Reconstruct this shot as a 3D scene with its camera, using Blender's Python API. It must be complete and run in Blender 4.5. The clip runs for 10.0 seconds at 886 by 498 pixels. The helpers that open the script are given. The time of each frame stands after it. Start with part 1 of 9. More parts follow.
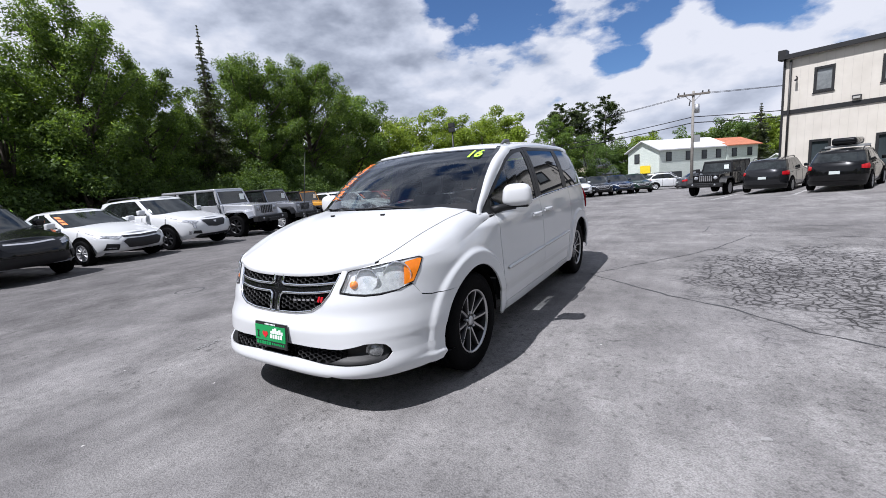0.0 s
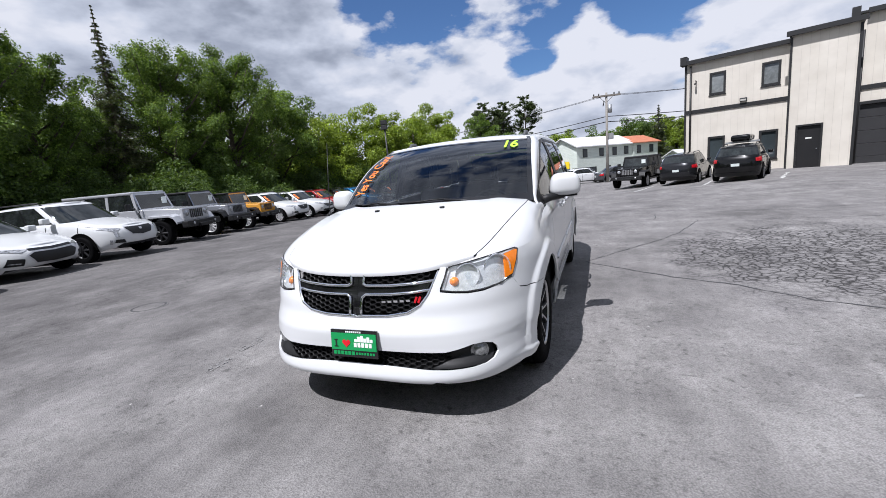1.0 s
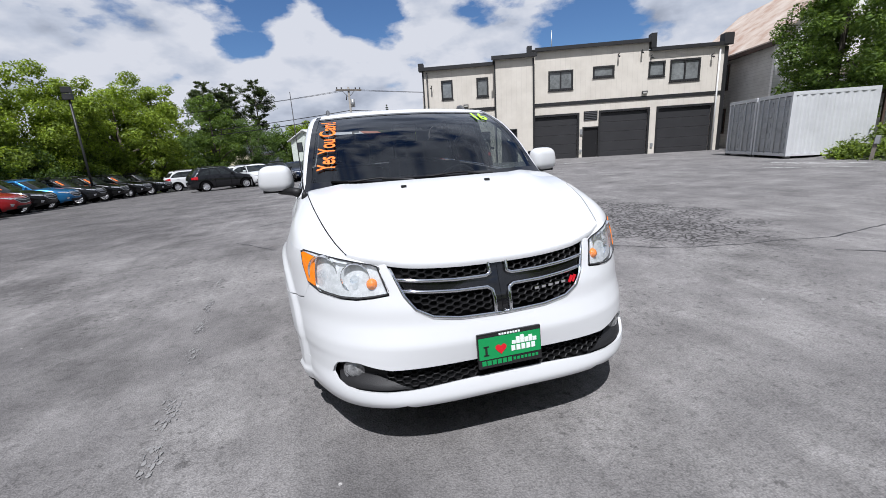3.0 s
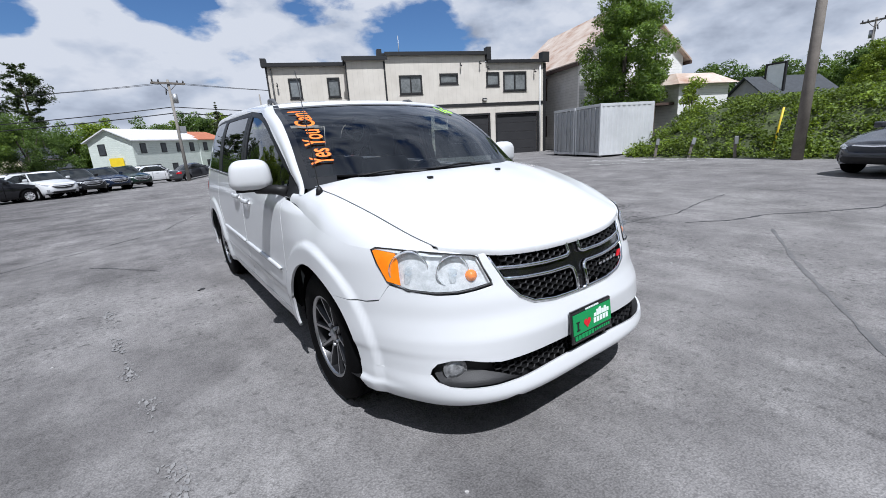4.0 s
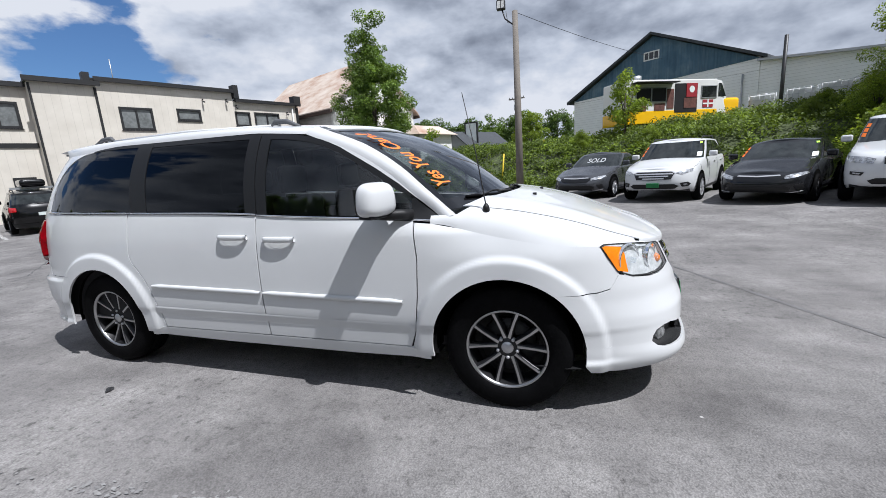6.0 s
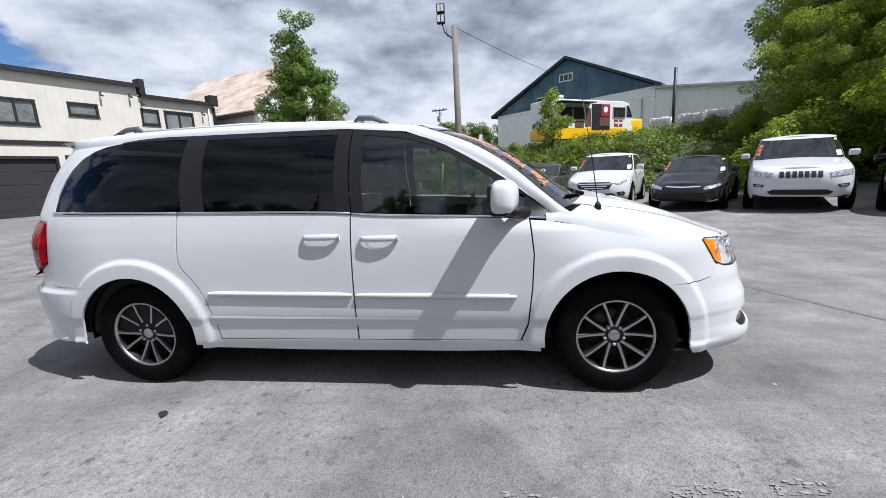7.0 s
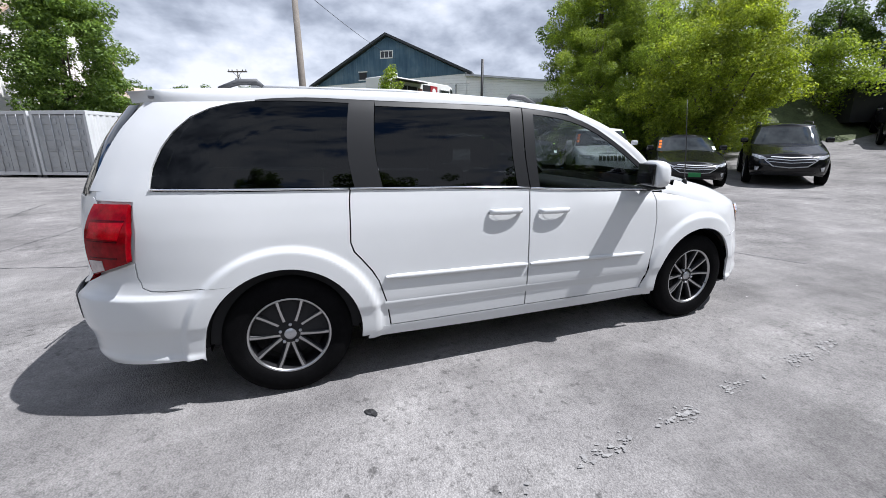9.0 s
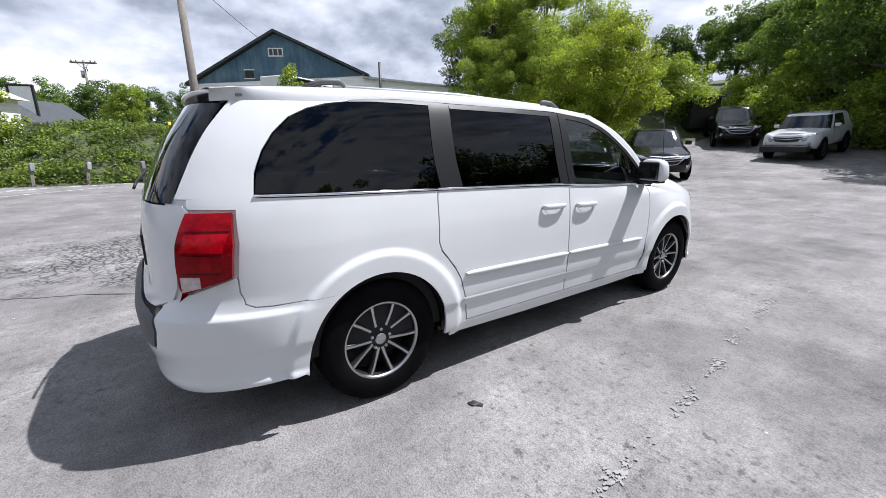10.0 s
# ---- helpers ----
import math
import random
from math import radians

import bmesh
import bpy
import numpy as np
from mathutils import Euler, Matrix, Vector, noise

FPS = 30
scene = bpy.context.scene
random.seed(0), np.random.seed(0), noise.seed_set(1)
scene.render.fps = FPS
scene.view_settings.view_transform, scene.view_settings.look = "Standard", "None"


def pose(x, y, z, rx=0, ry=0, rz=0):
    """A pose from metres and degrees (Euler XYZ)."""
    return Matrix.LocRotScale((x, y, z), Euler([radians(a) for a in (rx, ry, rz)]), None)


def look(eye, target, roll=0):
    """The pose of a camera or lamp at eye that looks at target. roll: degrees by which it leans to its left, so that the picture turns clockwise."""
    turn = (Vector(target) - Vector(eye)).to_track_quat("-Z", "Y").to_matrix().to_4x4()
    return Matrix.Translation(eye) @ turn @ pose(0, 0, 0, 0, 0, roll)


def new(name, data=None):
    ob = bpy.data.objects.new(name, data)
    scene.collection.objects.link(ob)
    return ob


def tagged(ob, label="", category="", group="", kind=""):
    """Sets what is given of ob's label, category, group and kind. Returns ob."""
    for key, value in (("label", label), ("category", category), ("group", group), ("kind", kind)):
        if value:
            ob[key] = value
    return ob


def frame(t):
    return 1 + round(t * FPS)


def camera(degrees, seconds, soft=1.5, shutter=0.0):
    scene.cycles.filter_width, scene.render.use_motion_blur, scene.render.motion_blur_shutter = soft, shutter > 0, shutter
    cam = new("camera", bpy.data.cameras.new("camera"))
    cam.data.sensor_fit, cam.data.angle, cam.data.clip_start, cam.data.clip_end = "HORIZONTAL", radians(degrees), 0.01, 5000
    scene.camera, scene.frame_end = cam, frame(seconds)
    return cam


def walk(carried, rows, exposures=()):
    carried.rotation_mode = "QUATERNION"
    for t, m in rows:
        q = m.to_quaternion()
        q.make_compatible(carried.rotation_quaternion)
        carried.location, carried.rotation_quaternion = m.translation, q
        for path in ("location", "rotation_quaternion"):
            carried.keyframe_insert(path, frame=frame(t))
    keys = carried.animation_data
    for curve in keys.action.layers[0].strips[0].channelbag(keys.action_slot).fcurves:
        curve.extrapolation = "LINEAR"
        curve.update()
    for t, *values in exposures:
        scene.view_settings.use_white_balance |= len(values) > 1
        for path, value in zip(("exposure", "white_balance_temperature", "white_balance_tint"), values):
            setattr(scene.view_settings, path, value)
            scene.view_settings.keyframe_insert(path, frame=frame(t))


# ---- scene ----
cam = camera(94.5, 10.0, soft=0.8)
PATH = [
    (0, (2.255, -4.04, 1.359), (1.217, -2.361, 1.036), -4.3),
    (0.5, (1.803, -4.181, 1.385), (0.892, -2.433, 1.046), -5.0),
    (1, (1.306, -4.355, 1.379), (0.587, -2.524, 1.02), -5.3),
    (1.5, (0.798, -4.366, 1.372), (0.33, -2.461, 0.982), -5.1),
    (2, (0.296, -4.341, 1.358), (0.118, -2.394, 0.935), -4.7),
    (2.5, (-0.2, -4.253, 1.365), (-0.055, -2.312, 0.907), -4.2),
    (3, (-0.671, -4.052, 1.365), (-0.185, -2.174, 0.878), -3.6),
    (3.2, (-0.875, -3.984, 1.352), (-0.253, -2.15, 0.854), -3.3),
    (4.3, (-1.851, -3.384, 1.351), (-0.56, -1.945, 0.839), -3.7),
    (4.5, (-2.032, -3.26, 1.345), (-0.641, -1.914, 0.84), -3.8),
    (5, (-2.396, -2.878, 1.344), (-0.798, -1.776, 0.864), -4.2),
    (5.5, (-2.693, -2.403, 1.354), (-0.941, -1.543, 0.913), -4.2),
    (6, (-2.998, -1.914, 1.364), (-1.142, -1.284, 0.967), -3.8),
    (6.2, (-3.076, -1.696, 1.335), (-1.19, -1.149, 0.954), -3.6),
    (7.3, (-3.347, -0.49, 1.373), (-1.387, -0.358, 0.996), -1.9),
    (7.5, (-3.361, -0.246, 1.349), (-1.397, -0.193, 0.973), -1.4),
    (8, (-3.379, 0.343, 1.367), (-1.43, 0.188, 0.945), -0.8),
    (8.5, (-3.37, 0.905, 1.394), (-1.476, 0.489, 0.907), -0.3),
    (9, (-3.23, 1.457, 1.43), (-1.414, 0.791, 0.921), -0.0),
    (9.5, (-3.085, 2.007, 1.436), (-1.365, 1.12, 0.93), -0.1),
    (10, (-2.839, 2.469, 1.423), (-1.253, 1.356, 0.927), -0.1),
]
walk(cam, [(t, look(eye, target, roll)) for t, eye, target, roll in PATH], [(0, .37, 6040, 14), (2.5, .18, 6140, 13), (4.5, .14, 5870, 11), (6, .27, 6070, 11), (7.5, .51, 6010, 11), (9, .66, 6080, 12), (10, .71, 6120, 13)])

# ---- daylight: high sun from the south-west of the van's nose, broken cumulus ----
SUN_DIR = Vector((-0.20, -0.55, 1.0)).normalized()
sun_elev = math.asin(SUN_DIR.z)
sun_azim = math.atan2(SUN_DIR.x, SUN_DIR.y)
sun_data = bpy.data.lights.new("sun", "SUN")
sun_data.energy, sun_data.angle, sun_data.color = 5.0, radians(0.55), (1.0, 0.975, 0.94)
sun = new("sun", sun_data)
sun.matrix_world = look(SUN_DIR * 50, (0, 0, 0))

world = bpy.data.worlds.new("sky")
world.use_nodes = True
scene.world = world
wn, wl = world.node_tree.nodes, world.node_tree.links
wn.clear()


def wmath(op, a, b=None):
    n = wn.new("ShaderNodeMath")
    n.operation = op
    for i, v in enumerate((a, b)):
        if v is None:
            continue
        if isinstance(v, (int, float)):
            n.inputs[i].default_value = v
        else:
            wl.new(v, n.inputs[i])
    return n.outputs[0]


sky = wn.new("ShaderNodeTexSky")
sky.sky_type, sky.sun_disc = "NISHITA", False
sky.sun_elevation, sky.sun_rotation = sun_elev, sun_azim
sky.air_density, sky.dust_density, sky.ozone_density = 1.0, 0.6, 3.0
coord = wn.new("ShaderNodeTexCoord")
sep = wn.new("ShaderNodeSeparateXYZ")
wl.new(coord.outputs["Generated"], sep.inputs[0])
up = wmath("MAXIMUM", sep.outputs[2], 0.0)
tall = wn.new("ShaderNodeCombineXYZ")
wl.new(sep.outputs[0], tall.inputs[0])
wl.new(sep.outputs[1], tall.inputs[1])
wl.new(wmath("MULTIPLY", sep.outputs[2], 2.0), tall.inputs[2])


def cloud_noise(offset, scale, detail, rough):
    add = wn.new("ShaderNodeVectorMath")
    add.operation = "ADD"
    wl.new(tall.outputs[0], add.inputs[0])
    add.inputs[1].default_value = offset
    n = wn.new("ShaderNodeTexNoise")
    n.inputs["Scale"].default_value = scale
    n.inputs["Detail"].default_value = detail
    n.inputs["Roughness"].default_value = rough
    wl.new(add.outputs[0], n.inputs["Vector"])
    return n.outputs["Fac"]


def wramp(fac, stops):
    n = wn.new("ShaderNodeValToRGB")
    wl.new(fac, n.inputs[0])
    e = n.color_ramp.elements
    while len(e) < len(stops):
        e.new(0.5)
    for el, (p, c) in zip(e, stops):
        el.position, el.color = p, c
    return n.outputs[0]


def wstep(v, a, b):
    n = wn.new("ShaderNodeMapRange")
    n.interpolation_type = "SMOOTHSTEP"
    wl.new(v, n.inputs["Value"])
    n.inputs["From Min"].default_value, n.inputs["From Max"].default_value = a, b
    return n.outputs[0]


def quarter(azimuth, elevation, reach):
    """1 towards a direction of the sky (degrees from +y to +x, and up), fading to 0 at reach degrees from it."""
    d = wn.new("ShaderNodeVectorMath")
    d.operation = "DOT_PRODUCT"
    wl.new(coord.outputs["Generated"], d.inputs[0])
    az, el = radians(azimuth), radians(elevation)
    d.inputs[1].default_value = (math.sin(az) * math.cos(el), math.cos(az) * math.cos(el), math.sin(el))
    return wstep(d.outputs["Value"], math.cos(radians(reach)), math.cos(radians(reach * 0.15)))


def wsum(rows):
    total = None
    for gain, v in rows:
        v = wmath("MULTIPLY", v, gain)
        total = v if total is None else wmath("ADD", total, v)
    return total


# cumulus: billows at three sizes, lit from above, with flat grey bases; cover slightly thinner overhead
body_n = cloud_noise((3.1, 1.7, 0.4), 3.6, 9.0, 0.52)
high_n = cloud_noise((3.1, 1.7, 0.4 + 0.12), 3.6, 5.0, 0.5)
puff_n = cloud_noise((8.1, 0.7, 2.4), 11.0, 6.0, 0.55)
puff_up = cloud_noise((8.1, 0.7, 2.4 + 0.05), 11.0, 4.0, 0.5)
wide_n = cloud_noise((7.4, 2.2, 3.0), 1.1, 3.0, 0.5)
cover = wsum([(0.62, body_n), (0.22, puff_n), (0.34, wide_n)])
cover = wmath("ADD", cover, 0.075)
open_sky = wsum([(0.19, quarter(-27, 23, 10)), (0.16, quarter(-19, 21, 6)), (0.14, quarter(-8, 13, 5)), (0.13, quarter(6, 17, 7)), (0.17, quarter(33, 15, 9)), (0.14, quarter(22, 19, 6)), (0.03, wstep(up, 0.40, 0.66))])
banked = wsum([(0.12, quarter(-50, 17, 22)), (0.10, quarter(0, 7, 10)), (0.10, quarter(75, 15, 32)), (0.12, quarter(118, 18, 40)), (0.07, wstep(up, 0.14, 0.0))])
cover = wmath("ADD", wmath("SUBTRACT", cover, open_sky), banked)
mask = wramp(cover, [(0.545, (0, 0, 0, 1)), (0.60, (1, 1, 1, 1))])
relief = wsum([(1.5, wmath("SUBTRACT", body_n, high_n)), (0.55, wmath("SUBTRACT", puff_n, puff_up)), (0.22, puff_n)])
shade = wmath("SUBTRACT", wmath("ADD", relief, 0.53), wmath("MULTIPLY", wmath("SUBTRACT", cover, 0.60), 0.8))
# unseen clouds brightened at -95 to light the flank, darkened overhead to cut fill
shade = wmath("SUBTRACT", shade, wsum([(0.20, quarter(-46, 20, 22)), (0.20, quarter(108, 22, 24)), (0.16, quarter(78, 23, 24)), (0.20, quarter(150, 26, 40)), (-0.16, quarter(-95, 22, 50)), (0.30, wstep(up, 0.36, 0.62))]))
shade = wmath("ADD", shade, wmath("MULTIPLY", wstep(up, 0.22, 0.02), 0.16))
tone = wramp(shade, [(0.0, (0.31, 0.34, 0.40, 1)), (0.22, (0.50, 0.54, 0.61, 1)), (0.46, (0.80, 0.84, 0.90, 1)), (0.66, (1.06, 1.06, 1.06, 1))])
sky_gain = wn.new("ShaderNodeMix")
sky_gain.data_type, sky_gain.blend_type = "RGBA", "MULTIPLY"
sky_gain.inputs["Factor"].default_value = 1.0
wl.new(sky.outputs[0], sky_gain.inputs["A"])
sky_gain.inputs["B"].default_value = (0.062, 0.078, 0.096, 1)
cloud_gain = wn.new("ShaderNodeMix")
cloud_gain.data_type, cloud_gain.blend_type = "RGBA", "MULTIPLY"
cloud_gain.inputs["Factor"].default_value = 1.0
wl.new(tone, cloud_gain.inputs["A"])
cloud_gain.inputs["B"].default_value = (0.72, 0.73, 0.755, 1)
mixsky = wn.new("ShaderNodeMix")
mixsky.data_type = "RGBA"
wl.new(mask, mixsky.inputs["Factor"])
wl.new(sky_gain.outputs["Result"], mixsky.inputs["A"])
wl.new(cloud_gain.outputs["Result"], mixsky.inputs["B"])
bg = wn.new("ShaderNodeBackground")
wl.new(mixsky.outputs["Result"], bg.inputs[0])
bg.inputs[1].default_value = 0.83
wout = wn.new("ShaderNodeOutputWorld")
wl.new(bg.outputs[0], wout.inputs[0])

# ---- materials ----
def nodes_of(name):
    m = bpy.data.materials.new(name)
    m.use_nodes = True
    nt = m.node_tree
    return m, nt.nodes, nt.links, nt.nodes["Principled BSDF"]


def ramp(nodes, links, fac, stops):
    n = nodes.new("ShaderNodeValToRGB")
    links.new(fac, n.inputs[0])
    e = n.color_ramp.elements
    while len(e) < len(stops):
        e.new(0.5)
    for el, (p, c) in zip(e, stops):
        el.position, el.color = p, (*c, 1) if len(c) == 3 else c
    return n.outputs[0]


def tex_noise(nodes, links, vec, scale, detail=4.0, rough=0.55):
    n = nodes.new("ShaderNodeTexNoise")
    n.inputs["Scale"].default_value, n.inputs["Detail"].default_value, n.inputs["Roughness"].default_value = scale, detail, rough
    links.new(vec, n.inputs["Vector"])
    return n.outputs["Fac"]


def mix_rgb(nodes, links, fac, a, b, blend="MIX"):
    n = nodes.new("ShaderNodeMix")
    n.data_type, n.blend_type = "RGBA", blend
    for key, v in (("Factor", fac), ("A", a), ("B", b)):
        if isinstance(v, (int, float)):
            n.inputs[key].default_value = v
        elif isinstance(v, tuple):
            n.inputs[key].default_value = (*v, 1) if len(v) == 3 else v
        else:
            links.new(v, n.inputs[key])
    return n.outputs["Result"]


def M(name, base, rough=0.5, metal=0.0, var=0.12, scale=2.0, fine=40.0, bump=0.0, bump_scale=60.0, coat=0.0, spread=0.0, spec=0.5):
    """A plain surface with variation at two scales. spread: how far single pieces differ."""
    m, n, l, p = nodes_of(name)
    geo = n.new("ShaderNodeNewGeometry")
    pos = geo.outputs["Position"]
    big = tex_noise(n, l, pos, scale)
    small = tex_noise(n, l, pos, fine, 3.0)
    lo = tuple(c * (1 - var) for c in base)
    hi = tuple(min(1.0, c * (1 + var)) for c in base)
    col = ramp(n, l, big, [(0.3, lo), (0.7, hi)])
    col = mix_rgb(n, l, 0.35 * min(1.0, var * 4), col, ramp(n, l, small, [(0.35, lo), (0.65, hi)]))
    if spread:
        info = n.new("ShaderNodeObjectInfo")
        col = mix_rgb(n, l, 1.0, col, ramp(n, l, info.outputs["Random"], [(0.0, (1 - spread,) * 3), (1.0, (1.0,) * 3)]), "MULTIPLY")
    l.new(col, p.inputs["Base Color"])
    p.inputs["Roughness"].default_value, p.inputs["Metallic"].default_value = rough, metal
    p.inputs["Specular IOR Level"].default_value = spec
    if coat:
        p.inputs["Coat Weight"].default_value, p.inputs["Coat Roughness"].default_value = coat, 0.03
    if bump:
        b = n.new("ShaderNodeBump")
        b.inputs["Strength"].default_value, b.inputs["Distance"].default_value = bump, 0.01
        l.new(tex_noise(n, l, pos, bump_scale, 3.0), b.inputs["Height"])
        l.new(b.outputs[0], p.inputs["Normal"])
    return m


def glass(name, tint, gloss_rough=0.0, f0=1.5, haze=0.0):
    """A pane: see-through with a tint, mirror gloss by angle."""
    m, n, l, p = nodes_of(name)
    n.remove(p)
    tr = n.new("ShaderNodeBsdfTransparent")
    tr.inputs[0].default_value = (*tint, 1)
    gl = n.new("ShaderNodeBsdfGlossy")
    gl.inputs["Roughness"].default_value = gloss_rough
    gl.inputs[0].default_value = (0.92, 0.95, 1, 1)
    fr = n.new("ShaderNodeLayerWeight")
    fr.inputs[0].default_value = 0.5
    pw = n.new("ShaderNodeMath")
    pw.operation = "POWER"
    pw.inputs[1].default_value = 4.5
    l.new(fr.outputs["Facing"], pw.inputs[0])
    ma = n.new("ShaderNodeMath")
    ma.operation = "MULTIPLY_ADD"
    r0 = ((f0 - 1) / (f0 + 1)) ** 2 * 1.05
    ma.inputs[1].default_value, ma.inputs[2].default_value = 1 - r0, r0
    l.new(pw.outputs[0], ma.inputs[0])
    mx = n.new("ShaderNodeMixShader")
    l.new(ma.outputs[0], mx.inputs[0])
    if haze:
        milk = n.new("ShaderNodeBsdfDiffuse")
        milk.inputs[0].default_value = (0.82, 0.83, 0.84, 1)
        veil = n.new("ShaderNodeMixShader")
        veil.inputs[0].default_value = haze
        l.new(tr.outputs[0], veil.inputs[1])
        l.new(milk.outputs[0], veil.inputs[2])
        tr = veil
    l.new(tr.outputs[0], mx.inputs[1])
    l.new(gl.outputs[0], mx.inputs[2])
    l.new(mx.outputs[0], n["Material Output"].inputs[0])
    return m


def paint(name, base, flake=0.0, rough=0.24, metal=0.0):
    m = M(name, base, rough, metal, var=0.035, scale=1.2, fine=25, coat=0.6, spec=0.12)
    return m


def leaf_mat(name, dark, light, glow=0.35):
    m, n, l, p = nodes_of(name)
    geo = n.new("ShaderNodeNewGeometry")
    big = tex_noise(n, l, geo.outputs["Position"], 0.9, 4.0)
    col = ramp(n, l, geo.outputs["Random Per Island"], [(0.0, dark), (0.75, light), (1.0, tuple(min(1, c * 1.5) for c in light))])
    # darker noise patches paint shaded depth between clumps into the foliage colour
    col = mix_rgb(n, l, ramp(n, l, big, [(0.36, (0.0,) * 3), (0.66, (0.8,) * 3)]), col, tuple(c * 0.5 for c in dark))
    l.new(col, p.inputs["Base Color"])
    p.inputs["Roughness"].default_value = 0.5
    p.inputs["Specular IOR Level"].default_value = 0.35
    tl = n.new("ShaderNodeBsdfTranslucent")
    l.new(mix_rgb(n, l, 1.0, col, (1.25, 1.2, 0.55), "MULTIPLY"), tl.inputs[0])
    mx = n.new("ShaderNodeMixShader")
    mx.inputs[0].default_value = glow
    l.new(p.outputs[0], mx.inputs[1])
    l.new(tl.outputs[0], mx.inputs[2])
    l.new(mx.outputs[0], n["Material Output"].inputs[0])
    return m


def asphalt_mat():
    m, n, l, p = nodes_of("asphalt")
    geo = n.new("ShaderNodeNewGeometry")
    pos = geo.outputs["Position"]
    patch_n = tex_noise(n, l, pos, 0.22, 5.0, 0.6)
    mid = tex_noise(n, l, pos, 1.7, 6.0, 0.65)
    fine = tex_noise(n, l, pos, 90.0, 2.0, 0.6)
    vor = n.new("ShaderNodeTexVoronoi")
    vor.inputs["Scale"].default_value = 115.0
    l.new(pos, vor.inputs["Vector"])
    col = ramp(n, l, patch_n, [(0.32, (0.138, 0.133, 0.134)), (0.5, (0.180, 0.174, 0.173)), (0.68, (0.224, 0.218, 0.214))])
    col = mix_rgb(n, l, 0.5, col, ramp(n, l, mid, [(0.3, (0.105, 0.101, 0.103)), (0.52, (0.180, 0.174, 0.173)), (0.72, (0.275, 0.268, 0.264))]))
    # drag marks and scuffs along the lot
    st = n.new("ShaderNodeMapping")
    st.inputs["Rotation"].default_value, st.inputs["Scale"].default_value = (0, 0, 0.5), (1.0, 0.16, 1.0)
    l.new(pos, st.inputs["Vector"])
    scuff = tex_noise(n, l, st.outputs[0], 5.0, 6.0, 0.65)
    col = mix_rgb(n, l, 0.6, col, ramp(n, l, scuff, [(0.30, (0.80,) * 3), (0.5, (1.0,) * 3), (0.72, (1.22,) * 3)]), "MULTIPLY")
    chips = ramp(n, l, vor.outputs["Distance"], [(0.0, (1.16,) * 3), (0.45, (1.0,) * 3), (0.75, (0.66,) * 3)])
    col = mix_rgb(n, l, 0.65, col, chips, "MULTIPLY")
    col = mix_rgb(n, l, 0.42, col, ramp(n, l, fine, [(0.3, (0.65,) * 3), (0.7, (1.38,) * 3)]), "MULTIPLY")
    speck = tex_noise(n, l, pos, 22.0, 5.0, 0.75)
    worn = ramp(n, l, tex_noise(n, l, pos, 0.4, 4.0, 0.6), [(0.38, (0.15,) * 3), (0.60, (1.0,) * 3)])
    col = mix_rgb(n, l, worn, col, mix_rgb(n, l, 1.0, col, ramp(n, l, speck, [(0.28, (0.50,) * 3), (0.46, (1.0,) * 3), (0.70, (1.25,) * 3)]), "MULTIPLY"))
    pits = ramp(n, l, tex_noise(n, l, pos, 15.0, 4.0, 0.62), [(0.33, (0.50,) * 3), (0.42, (1.0,) * 3), (0.62, (1.0,) * 3), (0.72, (1.22,) * 3)])
    col = mix_rgb(n, l, worn, col, mix_rgb(n, l, 1.0, col, pits, "MULTIPLY"))
    cloudy = tex_noise(n, l, pos, 0.55, 7.0, 0.72)
    col = mix_rgb(n, l, 1.0, col, ramp(n, l, cloudy, [(0.30, (0.64,) * 3), (0.5, (0.99,) * 3), (0.70, (1.26,) * 3)]), "MULTIPLY")
    pale = ramp(n, l, tex_noise(n, l, pos, 2.3, 8.0, 0.75), [(0.62, (1.0,) * 3), (0.70, (1.32,) * 3)])
    col = mix_rgb(n, l, 1.0, col, pale, "MULTIPLY")
    stain = ramp(n, l, tex_noise(n, l, pos, 0.75, 3.0, 0.5), [(0.62, (1.0,) * 3), (0.76, (0.74,) * 3)])
    col = mix_rgb(n, l, 1.0, col, stain, "MULTIPLY")
    # loose pale stones
    vs2 = n.new("ShaderNodeTexVoronoi")
    vs2.inputs["Scale"].default_value = 2.6
    l.new(pos, vs2.inputs["Vector"])
    col = mix_rgb(n, l, ramp(n, l, vs2.outputs["Distance"], [(0.018, (0.8,) * 3), (0.026, (0.0,) * 3)]), col, (0.48, 0.47, 0.46))
    # asphalt darker towards the tree line
    sx = n.new("ShaderNodeSeparateXYZ")
    l.new(pos, sx.inputs[0])
    edge = n.new("ShaderNodeMath")
    edge.operation = "MULTIPLY_ADD"
    edge.inputs[1].default_value = 0.09
    l.new(sx.outputs[0], edge.inputs[0])
    l.new(cloudy, edge.inputs[2])
    col = mix_rgb(n, l, 1.0, col, ramp(n, l, edge.outputs[0], [(0.0, (0.68, 0.675, 0.68)), (0.36, (1.0,) * 3)]), "MULTIPLY")
    # crazed patch where the surface has broken into blocks
    sp = n.new("ShaderNodeSeparateXYZ")
    l.new(pos, sp.inputs[0])

    def mth(op, a, b):
        q = n.new("ShaderNodeMath")
        q.operation = op
        for i, v in enumerate((a, b)):
            if isinstance(v, (int, float)):
                q.inputs[i].default_value = v
            else:
                l.new(v, q.inputs[i])
        return q.outputs[0]
    dx = mth("DIVIDE", mth("SUBTRACT", sp.outputs[0], 4.0), 2.0)
    dy = mth("DIVIDE", mth("SUBTRACT", sp.outputs[1], 1.9), 2.5)
    rr = mth("ADD", mth("MULTIPLY", dx, dx), mth("MULTIPLY", dy, dy))
    rr = mth("ADD", rr, mth("MULTIPLY", mth("SUBTRACT", mid, 0.5), 2.4))
